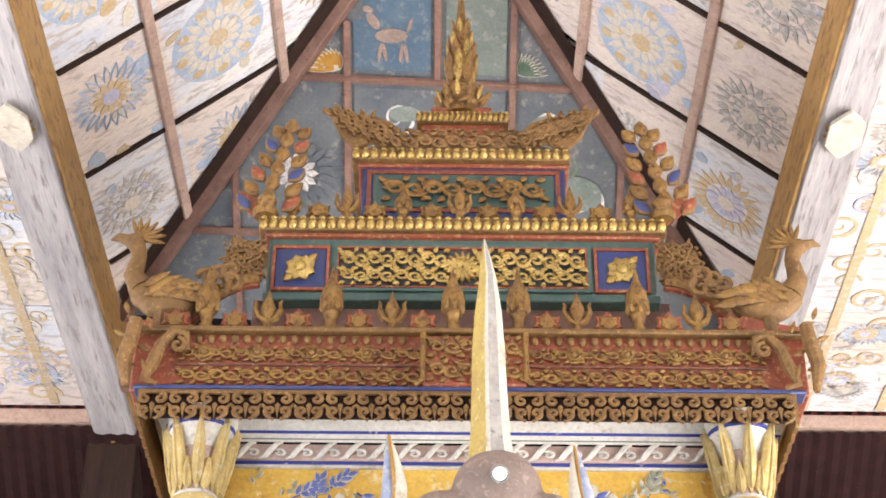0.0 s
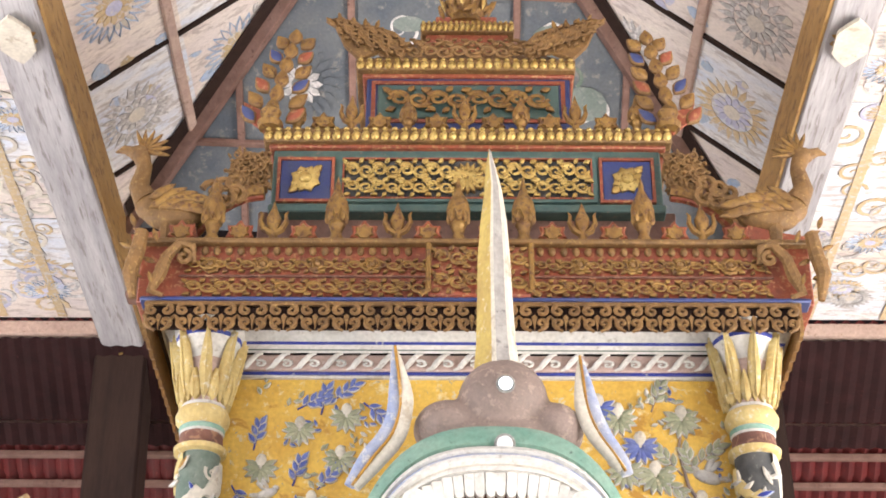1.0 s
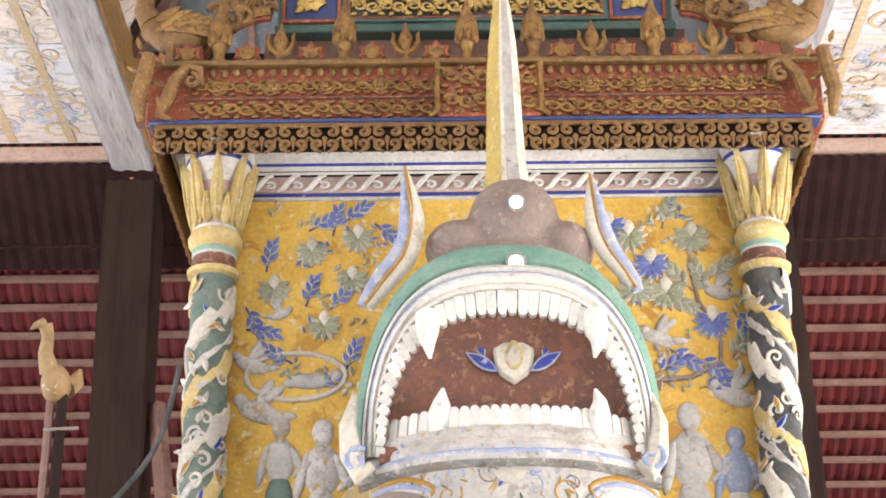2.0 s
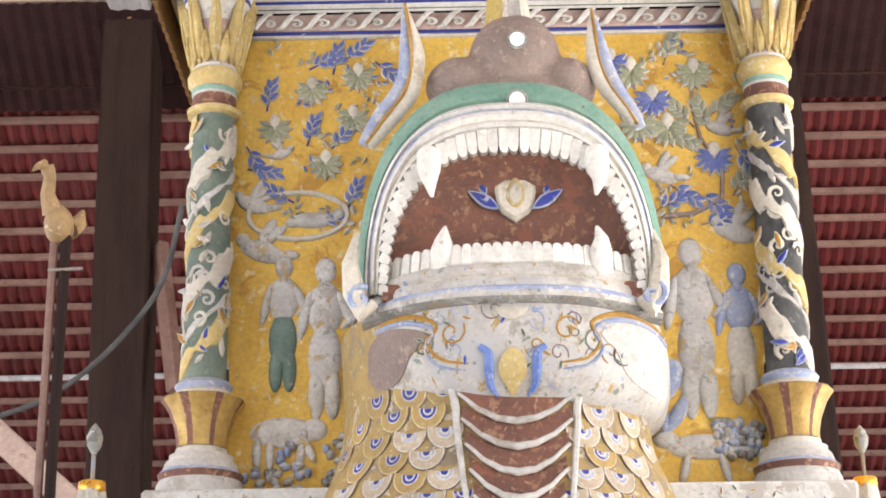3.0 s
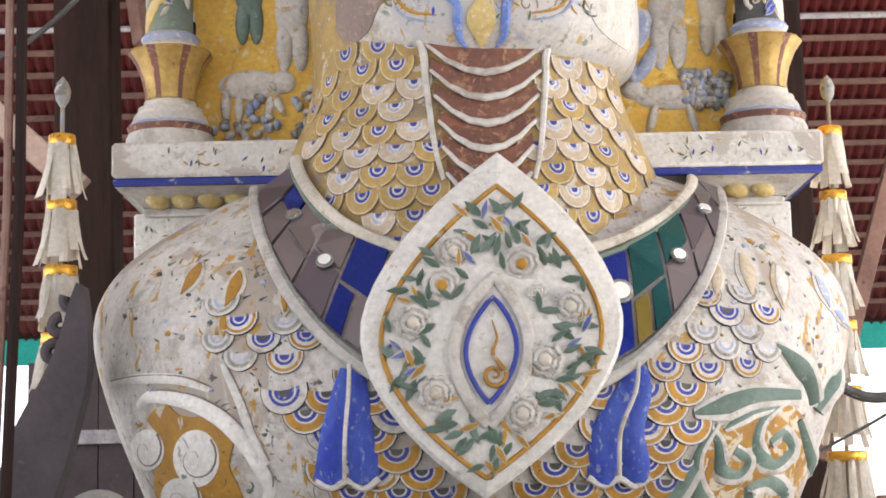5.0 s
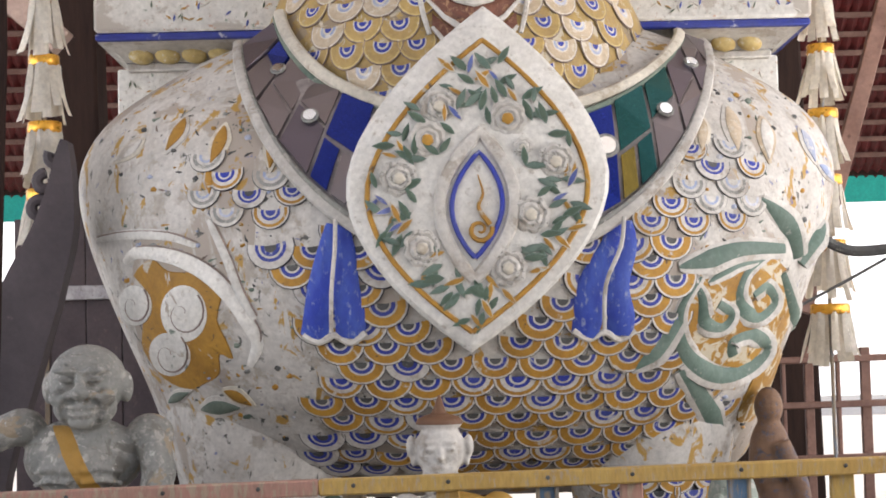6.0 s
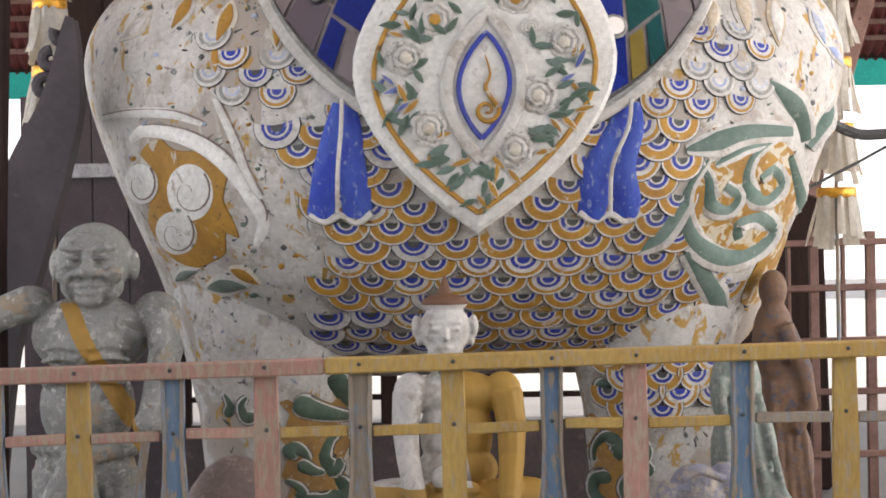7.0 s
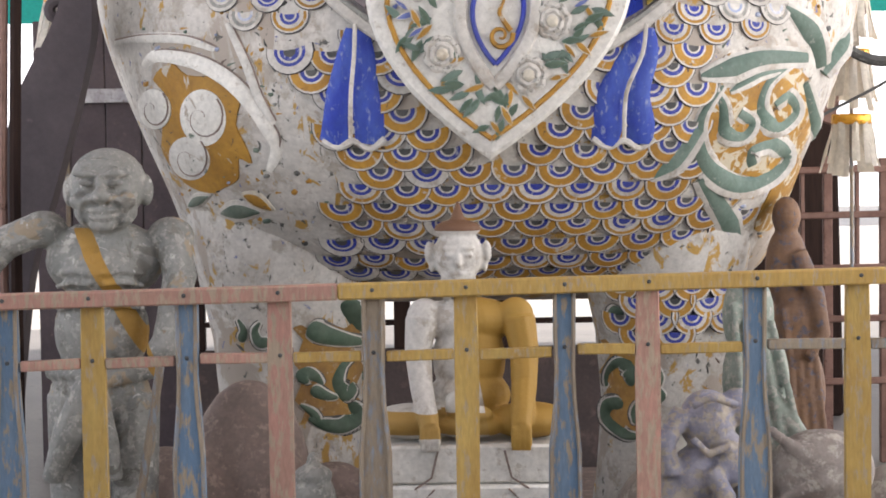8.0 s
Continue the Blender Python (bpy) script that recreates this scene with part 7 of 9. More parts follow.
for x, z, tn in ((-0.60, 4.71, 60), (-0.52, 4.70, 10), (-0.46, 4.75, 50), (-0.33, 4.71, 130), (-0.79, 4.54, 10), (-0.62, 4.38, 15), (-0.51, 4.36, 40), (-0.86, 4.33, 150), (-0.45, 4.10, 20), (-0.84, 4.25, 100), (-0.70, 4.12, -60)):
    sprig(x, z, LEAF_DUSK, 6, 0.092, tn, BLUE)
for x, z in ((-0.61, 4.60), (-0.42, 4.66), (-0.76, 4.43), (-0.44, 4.47), (-0.55, 4.27)):
    bloom(x, z, LEAF_PALE, 0.12, CREAM, 9)
for x, z, me in ((0.70, 4.66, LEAF_PALE), (0.96, 4.65, LEAF_PALE), (0.785, 4.53, LEAF_DUSK), (1.02, 4.27, LEAF_DUSK), (0.84, 4.40, LEAF_PALE), (0.72, 4.42, LEAF_PALE), (0.62, 4.70, LEAF_DUSK)):
    bloom(x, z, me, 0.135, CREAM, 10)
for x, z, tn, me in ((0.85, 4.72, 20, LEAF_PALE), (0.93, 4.43, -40, LEAF_PALE), (1.03, 4.47, 50, LEAF_PALE), (0.86, 4.38, 120, LEAF_PALE), (1.10, 4.13, 30, LEAF_PALE), (1.0, 4.42, -20, LEAF_PALE), (0.86, 4.14, 125, LEAF_DUSK), (0.97, 4.10, 125, LEAF_DUSK), (1.12, 4.30, 150, LEAF_DUSK), (0.98, 3.99, 80, LEAF_DUSK), (0.80, 4.06, 60, LEAF_DUSK)):
    sprig(x, z, me, 6, 0.10, tn, UMBER)
part("relief_branch", tube(bmesh.new(), [(0.80, 6.447, 4.02), (0.92, 6.445, 4.03), (1.04, 6.445, 4.09), (1.05, 6.445, 4.22), (0.97, 6.445, 4.36), (0.94, 6.446, 4.52), (0.96, 6.447, 4.62)], [0.012, 0.012, 0.010, 0.009, 0.008, 0.006, 0.005], 6), UMBER, wall)


rnd = random.Random(17)
for i in range(46):
    x, z = (rnd.uniform(-0.90, -0.36), rnd.uniform(3.95, 4.80)) if i % 2 else (rnd.uniform(0.66, 1.14), rnd.uniform(3.92, 4.80))
    sprig(x, z, rnd.choice((LEAF_PALE, LEAF_PALE, LEAF_WHITE, LEAF_DUSK)), 3, rnd.uniform(0.045, 0.07), rnd.uniform(0, 360), None)


def relief(name, mt, shapes, label=""):
    """Joined rounded lumps half sunk in the wall."""
    bm = bmesh.new()
    for x, z, rx, rz, tn in shapes:
        ball(bm, (0, 0, 0), (rx, 0.018, rz), 12, 8, m=on((x, 6.449, z), (0, -1, 0), tn))
    return part(name, bm, mt, wall, label)


def relief_bird(x, z, s, sx, mt=FIGURE):
    relief("relief_bird", mt, [(x, z, s * 0.55, s * 0.26, -20 * sx), (x + sx * s * 0.45, z + s * 0.3, s * 0.18, s * 0.16, 0), (x - sx * s * 0.1, z + s * 0.42, s * 0.16, s * 0.45, -25 * sx), (x - sx * s * 0.25, z + s * 0.38, s * 0.14, s * 0.40, -50 * sx), (x - sx * s * 0.6, z - s * 0.1, s * 0.3, s * 0.12, 0)], "white plaster bird in relief")


relief_bird(0.80, 4.20, 0.13, -1), relief_bird(1.05, 4.40, 0.11, -1), relief_bird(1.08, 3.95, 0.16, -1), relief_bird(-0.80, 3.90, 0.17, -1), relief_bird(-0.84, 4.10, 0.13, -1), relief_bird(-0.73, 4.32, 0.08, 1)
bm = bmesh.new()
tube(bm, [(-0.66 + 0.20 * math.cos(a), 6.447, 4.05 + 0.10 * math.sin(a)) for a in [i * math.tau / 24 for i in range(25)]], [0.010 + 0.003 * (i % 2) for i in range(25)], 6)
part("relief_ring", bm, CREAM, wall, "scaly coiled ring in relief")
relief("relief_beast", FIGURE, [(-0.60, 4.03, 0.10, 0.035, 0), (-0.50, 4.05, 0.03, 0.03, 0), (-0.68, 4.02, 0.03, 0.02, 0)])


def relief_figure(x, z0, h, top, low):
    """A plain standing shape in relief."""
    relief("relief_figure", top, [(x, z0 + h * 0.90, h * 0.065, h * 0.085, 0), (x, z0 + h * 0.80, h * 0.035, h * 0.05, 0), (x, z0 + h * 0.66, h * 0.11, h * 0.17, 0), (x + h * 0.12, z0 + h * 0.66, h * 0.032, h * 0.13, -24), (x + h * 0.17, z0 + h * 0.60, h * 0.028, h * 0.10, 50), (x - h * 0.12, z0 + h * 0.62, h * 0.032, h * 0.16, 12)], "plain standing shape in white relief")
    relief("relief_skirt", low, [(x, z0 + h * 0.36, h * 0.10, h * 0.20, 0), (x - h * 0.045, z0 + h * 0.14, h * 0.05, h * 0.16, 0), (x + h * 0.05, z0 + h * 0.14, h * 0.05, h * 0.16, 0)])


relief_figure(-0.71, 3.33, 0.56, FIGURE, SEAGREEN), relief_figure(-0.545, 3.22, 0.66, FIGURE, FIGURE), relief_figure(0.90, 3.20, 0.74, FIGURE, FIGURE), relief_figure(1.075, 3.25, 0.58, PALEBLUE, CREAM)
relief("relief_figure", PALEBLUE, [(0.77, 3.34, 0.06, 0.10, 30), (0.74, 3.22, 0.03, 0.10, -20), (0.82, 3.22, 0.03, 0.10, 35)], "small crouching plain shape in relief")
relief("relief_ox", FIGURE, [(-0.70, 3.16, 0.13, 0.06, 0), (-0.58, 3.17, 0.05, 0.045, 10), (-0.80, 3.08, 0.02, 0.06, 0), (-0.75, 3.07, 0.018, 0.06, 0), (-0.63, 3.08, 0.018, 0.06, 10), (-0.60, 3.09, 0.018, 0.06, -25)], "white ox in relief")
relief("relief_hound", FIGURE, [(0.90, 3.08, 0.14, 0.05, 0), (0.76, 3.11, 0.05, 0.035, 0), (0.83, 3.0, 0.018, 0.07, 15), (0.98, 3.0, 0.018, 0.07, -15), (1.05, 3.12, 0.015, 0.07, 40)], "spotted animal in relief")
rnd = random.Random(3)
for i in range(120):
    x = rnd.choice((rnd.uniform(-0.92, -0.42), rnd.uniform(0.95, 1.14)))
    z = 2.92 + rnd.random() ** 1.6 * (0.18 + 0.10 * math.sin(x * 9)) if x < 0 else 3.04 + rnd.random() * 0.14
    part("rock_lump", PETAL.copy() if i == 0 else ROCK[i % 3], None, wall, m=on((x, 6.446, z), (0, -1, 0), rnd.uniform(0, 180), (0.045, 0.05, 0.032))) if i else None
    if i == 0:
        ROCK = []
        for mt in (WHITE, PALEBLUE, GREY):
            me = PETAL.copy()
            me.materials[0] = mt
            ROCK.append(me)

# ---- fence before the beast ----
FPINK = mat("worn_pink_paint", (0.42, 0.22, 0.17), (0.34, 0.20, 0.15), (0.36, 0.28, 0.20), 0.45, scale=9, rough=0.75, stretch=(2, 2, 0.5))
FOCHRE = mat("worn_ochre_paint", (0.42, 0.28, 0.08), (0.36, 0.22, 0.06), (0.34, 0.26, 0.16), 0.40, scale=9, rough=0.7, stretch=(2, 2, 0.5))
FBLUE = mat("worn_blue_paint", (0.10, 0.17, 0.26), (0.15, 0.21, 0.28), (0.32, 0.25, 0.17), 0.42, scale=8, rough=0.75, stretch=(2, 2, 0.5))
FGREY = mat("bare_grey_brown_wood", (0.30, 0.24, 0.17), (0.24, 0.19, 0.14), (0.22, 0.24, 0.27), 0.42, scale=8, rough=0.8, stretch=(2, 2, 0.5))
fence = thing("wooden_fence", (0, 4.6, 0), "slatted wooden fence with worn pink, ochre and blue paint", "fence")
for x0, x1, mt in ((-1.75, -0.30, FPINK), (-0.30, 1.75, FOCHRE)):
    bm = bmesh.new()
    za, zb = 1.207 + 0.016 * (x0 + 1.2), 1.207 + 0.016 * (x1 + 1.2)
    beam(bm, (x0, 4.585, za), (x1, 4.585, zb), 0.042, 0.044, 0, 0.005)
    part("top_rail", bm, mt, fence, "planed top rail")
SLATS = [(-1.43, FOCHRE, 0), (-1.19, FBLUE, 1), (-0.961, FOCHRE, 0), (-0.708, FBLUE, 1), (-0.458, FPINK, 0), (-0.208, FGREY, 1), (0.041, FOCHRE, 0), (0.303, FBLUE, 1), (0.526, FPINK, 0), (0.813, FBLUE, 1), (1.088, FOCHRE, 0), (1.35, FPINK, 0)]
for x, mt, shaped in SLATS:
    zt = 1.19 + 0.016 * (x + 1.2)
    half = [(0.0, 0.033)] + ([(0.45, 0.036), (0.62, 0.044), (0.78, 0.043), (0.92, 0.031), (1.0, 0.028), (1.1, 0.03)] if shaped else [(0.5, 0.032), (1.0, 0.033)]) + [(zt, 0.031)]
    bm = bmesh.new()
    jit = random.Random(int(x * 100))
    out = [(x + w + jit.uniform(-0.002, 0.002), z) for z, w in half] + [(x - w + jit.uniform(-0.002, 0.002), z) for z, w in half[::-1]]
    slab(bm, out, 4.60, 4.625, inset=0.0)
    bmesh.ops.bevel(bm, geom=bm.edges[:], offset=0.004, segments=1, affect="EDGES")
    slat = part("slat", bm, mt, fence, {FBLUE: "waisted blue-painted slat", FOCHRE: "straight ochre slat", FPINK: "straight pink slat", FGREY: "waisted bare wood slat"}[mt])
    if shaped:
        bm = bmesh.new()
        for sx in (-1, 1):
            tube(bm, [(x + sx * (w - 0.006), 4.598, z) for z, w in half], 0.006, 5)
        part("slat_edge", bm, FGREY, slat)
    for dz in (0.0, -0.17):
        part("nail", ball(bmesh.new(), (x, 4.598 if dz else 4.563, zt + 0.02 + dz), (0.006, 0.004, 0.006), 8, 5), CHAR, slat)
for (xa, _, _), (xb, _, _) in zip(SLATS, SLATS[1:]):
    bm = bmesh.new()
    o = random.Random(int(xa * 77)).uniform(-0.006, 0.006)
    beam(bm, (xa + 0.034, 4.61, 1.035 + 0.011 * (xa + 1.2) + o), (xb - 0.034, 4.61, 1.035 + 0.011 * (xb + 1.2) + o * 0.3), 0.022, 0.028, 0, 0.003)
    part("cross_rail", bm, FPINK if xa < -0.5 else FOCHRE if xa < 0.6 else FGREY, fence, "short cross rail between the slats")
bm = bmesh.new()
beam(bm, (-1.75, 4.61, 0.12), (1.75, 4.61, 0.13), 0.05, 0.06)
part("foot_rail", bm, FGREY, fence)


# ---- statues behind the fence: plain joined shapes ----
def banded(base, nx, nz, c, w, col, top=9.0):
    """A copy of a material with a painted band across it, along a line in the x-z plane."""
    m = base.copy()
    n, k = m.node_tree.nodes, m.node_tree.links
    bs = n["Principled BSDF"]
    old = bs.inputs["Base Color"].links[0].from_socket
    geo = n.new("ShaderNodeNewGeometry")
    dot = n.new("ShaderNodeVectorMath")
    dot.operation = "DOT_PRODUCT"
    dot.inputs[1].default_value = (nx, 0, nz)
    k.new(geo.outputs["Position"], dot.inputs[0])
    cmp_ = n.new("ShaderNodeMath")
    cmp_.operation = "COMPARE"
    cmp_.inputs[1].default_value, cmp_.inputs[2].default_value = c, w
    k.new(dot.outputs["Value"], cmp_.inputs[0])
    mx = n.new("ShaderNodeMix")
    mx.data_type = "RGBA"
    mx.inputs[7].default_value = (*col, 1)
    sep = n.new("ShaderNodeSeparateXYZ")
    k.new(geo.outputs["Position"], sep.inputs[0])
    below = n.new("ShaderNodeMath")
    below.operation = "LESS_THAN"
    below.inputs[1].default_value = top
    k.new(sep.outputs["Z"], below.inputs[0])
    both = n.new("ShaderNodeMath")
    both.operation = "MULTIPLY"
    k.new(cmp_.outputs[0], both.inputs[0])
    k.new(below.outputs[0], both.inputs[1])
    k.new(both.outputs[0], mx.inputs[0])
    k.new(old, mx.inputs[6])
    k.new(mx.outputs[2], bs.inputs["Base Color"])
    return m


def lump(name, balls, cords, mt, label, category, voxel=0.009, boxes=(), group=""):
    """One fused plaster or wood shape out of rounded masses."""
    bm = bmesh.new()
    for c, r in balls:
        ball(bm, c, r, 18, 12)
    for pts, rad in cords:
        tube(bm, pts, rad, 10)
    for b in boxes:
        box(bm, *b)
    ob = part(name, bm, mt)
    md = ob.modifiers.new("fuse", "REMESH")
    md.mode, md.voxel_size, md.use_smooth_shade = "VOXEL", voxel, True
    sm = ob.modifiers.new("soften", "SMOOTH")
    sm.factor, sm.iterations = 0.5, 1
    return tagged(ob, label, category, group)


OLDMAN = banded(GREY, 0.88, 0.47, -0.365, 0.026, (0.36, 0.20, 0.04), 1.375)
X, Y = -1.07, 5.42
lump("ascetic_statue",
     [((X, Y, 1.51), (0.122, 0.11, 0.115)), ((X, Y - 0.045, 1.43), (0.10, 0.075, 0.07)), ((X - 0.12, Y, 1.49), (0.022, 0.03, 0.05)), ((X + 0.12, Y, 1.49), (0.022, 0.03, 0.05)),
      ((X, Y - 0.135, 1.475), (0.026, 0.035, 0.024)), ((X - 0.03, Y - 0.118, 1.468), (0.018, 0.022, 0.015)), ((X + 0.03, Y - 0.118, 1.468), (0.018, 0.022, 0.015)), ((X, Y - 0.120, 1.505), (0.014, 0.018, 0.035)),
      ((X - 0.05, Y - 0.108, 1.543), (0.044, 0.016, 0.010)), ((X + 0.05, Y - 0.108, 1.543), (0.044, 0.016, 0.010)), ((X - 0.048, Y - 0.112, 1.515), (0.026, 0.010, 0.010)), ((X + 0.048, Y - 0.112, 1.515), (0.026, 0.010, 0.010)),
      ((X - 0.075, Y - 0.09, 1.46), (0.03, 0.03, 0.028)), ((X + 0.075, Y - 0.09, 1.46), (0.03, 0.03, 0.028)), ((X, Y - 0.128, 1.432), (0.058, 0.014, 0.008)), ((X, Y - 0.124, 1.408), (0.046, 0.014, 0.009)), ((X, Y - 0.10, 1.385), (0.04, 0.03, 0.025)),
      ((X - 0.02, Y + 0.03, 1.27), (0.19, 0.11, 0.13)), ((X - 0.02, Y - 0.03, 1.24), (0.13, 0.09, 0.09)), ((X - 0.03, Y, 1.05), (0.15, 0.11, 0.17)), ((X - 0.04, Y, 0.85), (0.16, 0.12, 0.12)), ((X - 0.21, Y + 0.02, 1.37), (0.075, 0.07, 0.06)), ((X + 0.19, Y + 0.02, 1.34), (0.075, 0.07, 0.065)),
      ((X + 0.18, Y - 0.12, 1.0), (0.05, 0.05, 0.045))],
     [([(X - 0.2, Y, 1.38), (X - 0.33, Y, 1.33), (X - 0.42, Y - 0.02, 1.22), (X - 0.42, Y - 0.05, 1.02)], [0.055, 0.055, 0.05, 0.04]), ([(X + 0.2, Y, 1.34), (X + 0.225, Y - 0.04, 1.22), (X + 0.20, Y - 0.09, 1.08), (X + 0.18, Y - 0.12, 1.0)], [0.055, 0.055, 0.045, 0.04]),
      ([(X - 0.12, Y, 0.85), (X - 0.12, Y - 0.05, 0.5), (X - 0.12, Y, 0.0)], [0.09, 0.075, 0.06]), ([(X + 0.06, Y, 0.85), (X + 0.07, Y - 0.05, 0.5), (X + 0.07, Y, 0.0)], [0.09, 0.075, 0.06]),
      ([(X - 0.05, Y - 0.13, 0.92), (X - 0.11, Y - 0.15, 0.75), (X - 0.17, Y - 0.14, 0.6)], [0.03, 0.05, 0.03]), ([(X - 0.03, Y - 0.13, 0.92), (X + 0.0, Y - 0.15, 0.72), (X + 0.03, Y - 0.14, 0.6)], [0.03, 0.045, 0.025]), ([(X - 0.19, Y - 0.03, 0.93), (X, Y - 0.13, 0.91), (X + 0.15, Y - 0.03, 0.93)], 0.03)]
     + [([(X - 0.075, Y - 0.088, 1.575 + dz), (X - 0.03, Y - 0.108 + dz * 0.4, 1.583 + dz), (X + 0.03, Y - 0.108 + dz * 0.4, 1.58 + dz), (X + 0.075, Y - 0.088, 1.572 + dz)], 0.0045) for dz in (-0.012, 0.008)]
     + [([(X + sx * 0.034, Y - 0.125, 1.478), (X + sx * 0.062, Y - 0.118, 1.455), (X + sx * 0.074, Y - 0.10, 1.42), (X + sx * 0.06, Y - 0.095, 1.39)], 0.009) for sx in (-1, 1)]
     + [([(X - 0.02 + sx * 0.02, Y - 0.118, 1.235 - 0.034 * r), (X - 0.02 + sx * 0.08, Y - 0.105, 1.245 - 0.036 * r), (X - 0.02 + sx * 0.135, Y - 0.06, 1.23 - 0.036 * r)], 0.009) for sx in (-1, 1) for r in range(4)],
     OLDMAN, "weathered grey plaster ascetic statue with an ochre sash", "statue", 0.0065)
bm = bmesh.new()
tube(bm, [(X + 0.19, Y - 0.13, 1.06), (X + 0.15, Y - 0.14, 0.8), (X + 0.08, Y - 0.15, 0.4), (X + 0.05, Y - 0.15, 0.0)], 0.014, 8)
tagged(part("walking_staff", bm, FGREY), "grey wooden staff in the ascetic statue's hand", "staff")

SEATED = banded(banded(banded(WHITE, 0.0, 1.0, 1.43, 0.078, (0.15, 0.075, 0.04)), 0.0, 1.0, 0.775, 0.035, (0.33, 0.20, 0.05), 0.812), 1.0, 0.18, 0.42, 0.175, (0.36, 0.21, 0.04), 1.16)
X, Y = 0.025, 5.33
lump("seated_statue",
     [((X, Y, 1.275), (0.078, 0.072, 0.088)), ((X, Y - 0.012, 1.225), (0.056, 0.058, 0.05)), ((X, Y - 0.074, 1.262), (0.011, 0.017, 0.022)), ((X, Y - 0.064, 1.222), (0.026, 0.010, 0.006)), ((X, Y - 0.062, 1.208), (0.02, 0.010, 0.007)),
      ((X - 0.032, Y - 0.064, 1.300), (0.024, 0.010, 0.005)), ((X + 0.032, Y - 0.064, 1.300), (0.024, 0.010, 0.005)), ((X - 0.032, Y - 0.068, 1.278), (0.017, 0.008, 0.006)), ((X + 0.032, Y - 0.068, 1.278), (0.017, 0.008, 0.006)),
      ((X - 0.088, Y, 1.285), (0.016, 0.025, 0.036)), ((X + 0.088, Y, 1.285), (0.016, 0.025, 0.036)), ((X - 0.082, Y, 1.245), (0.010, 0.018, 0.022)), ((X + 0.082, Y, 1.245), (0.010, 0.018, 0.022)), ((X, Y + 0.005, 1.358), (0.074, 0.07, 0.028)),
      ((X + 0.03, Y + 0.04, 1.07), (0.155, 0.085, 0.075)), ((X + 0.03, Y + 0.03, 0.95), (0.115, 0.08, 0.15)), ((X + 0.03, Y + 0.02, 0.84), (0.13, 0.09, 0.08)), ((X - 0.105, Y + 0.02, 1.085), (0.058, 0.055, 0.058)), ((X + 0.175, Y + 0.02, 1.085), (0.058, 0.055, 0.058)),
      ((X - 0.15, Y - 0.07, 0.772), (0.13, 0.10, 0.055)), ((X + 0.21, Y - 0.07, 0.772), (0.13, 0.10, 0.055)), ((X + 0.03, Y - 0.11, 0.765), (0.12, 0.07, 0.04)), ((X + 0.05, Y - 0.15, 0.80), (0.05, 0.035, 0.028)), ((X - 0.02, Y - 0.14, 0.83), (0.028, 0.03, 0.04))],
     [([(X, Y, 1.37), (X, Y, 1.40), (X + 0.002, Y, 1.445)], [0.030, 0.019, 0.004]), ([(X - 0.06, Y, 1.16), (X + 0.0, Y, 1.20), (X + 0.06, Y, 1.16)], [0.03, 0.045, 0.03]),
      ([(X - 0.115, Y, 1.08), (X - 0.128, Y - 0.02, 0.98), (X - 0.118, Y - 0.08, 0.88), (X - 0.10, Y - 0.17, 0.80), (X - 0.092, Y - 0.205, 0.765)], [0.052, 0.042, 0.036, 0.034, 0.03]),
      ([(X + 0.185, Y, 1.08), (X + 0.20, Y - 0.02, 0.98), (X + 0.196, Y - 0.08, 0.88), (X + 0.185, Y - 0.17, 0.80), (X + 0.18, Y - 0.205, 0.765)], [0.052, 0.046, 0.040, 0.036, 0.03])]
     + [([(X + c + 0.014 * k, Y - 0.215, 0.77), (X + c + 0.016 * k, Y - 0.222, 0.735), (X + c + 0.016 * k, Y - 0.218, 0.70)], [0.011, 0.009, 0.006]) for c in (-0.092, 0.18) for k in (-1.5, -0.5, 0.5, 1.5)],
     SEATED, "white seated statue with pointed cap and ochre robe", "statue", 0.0055)
ped = thing("statue_plinth", (0.055, 5.33, 0), "stepped cream plinth with a painted drape", "plinth")
part("plinth_top", box(bmesh.new(), -0.195, 0.305, 5.13, 5.55, 0.60, 0.715, 0.008), LIMEWHITE, ped)
part("plinth_base", box(bmesh.new(), -0.225, 0.335, 5.10, 5.6, 0.0, 0.598, 0.008), LIMEWHITE, ped)
bm = bmesh.new()
for sx in (-1, 1):
    tube(bm, [(0.055 + sx * 0.10, 5.126, 0.70), (0.055 + sx * 0.12, 5.122, 0.62), (0.055 + sx * 0.17, 5.10, 0.59)], 0.0035, 6)
    tube(bm, [(0.055 + sx * 0.11, 5.097, 0.59), (0.055 + sx * 0.15, 5.095, 0.55), (0.055, 5.094, 0.51)], 0.0032, 6)
part("drape_line", bm, UMBER, ped, "brown outline of a painted drape")
X, Y = -0.425, 5.2
lump("kneeling_statue", [((X, Y, 0.55), (0.07, 0.065, 0.08)), ((X, Y, 0.62), (0.06, 0.055, 0.035)), ((X, Y, 0.66), (0.02, 0.02, 0.035)), ((X, Y + 0.02, 0.36), (0.12, 0.08, 0.13)), ((X, Y - 0.03, 0.12), (0.18, 0.15, 0.13))], [], GREY, "small pale kneeling statue with a crown", "statue")
rock = random.Random(12)
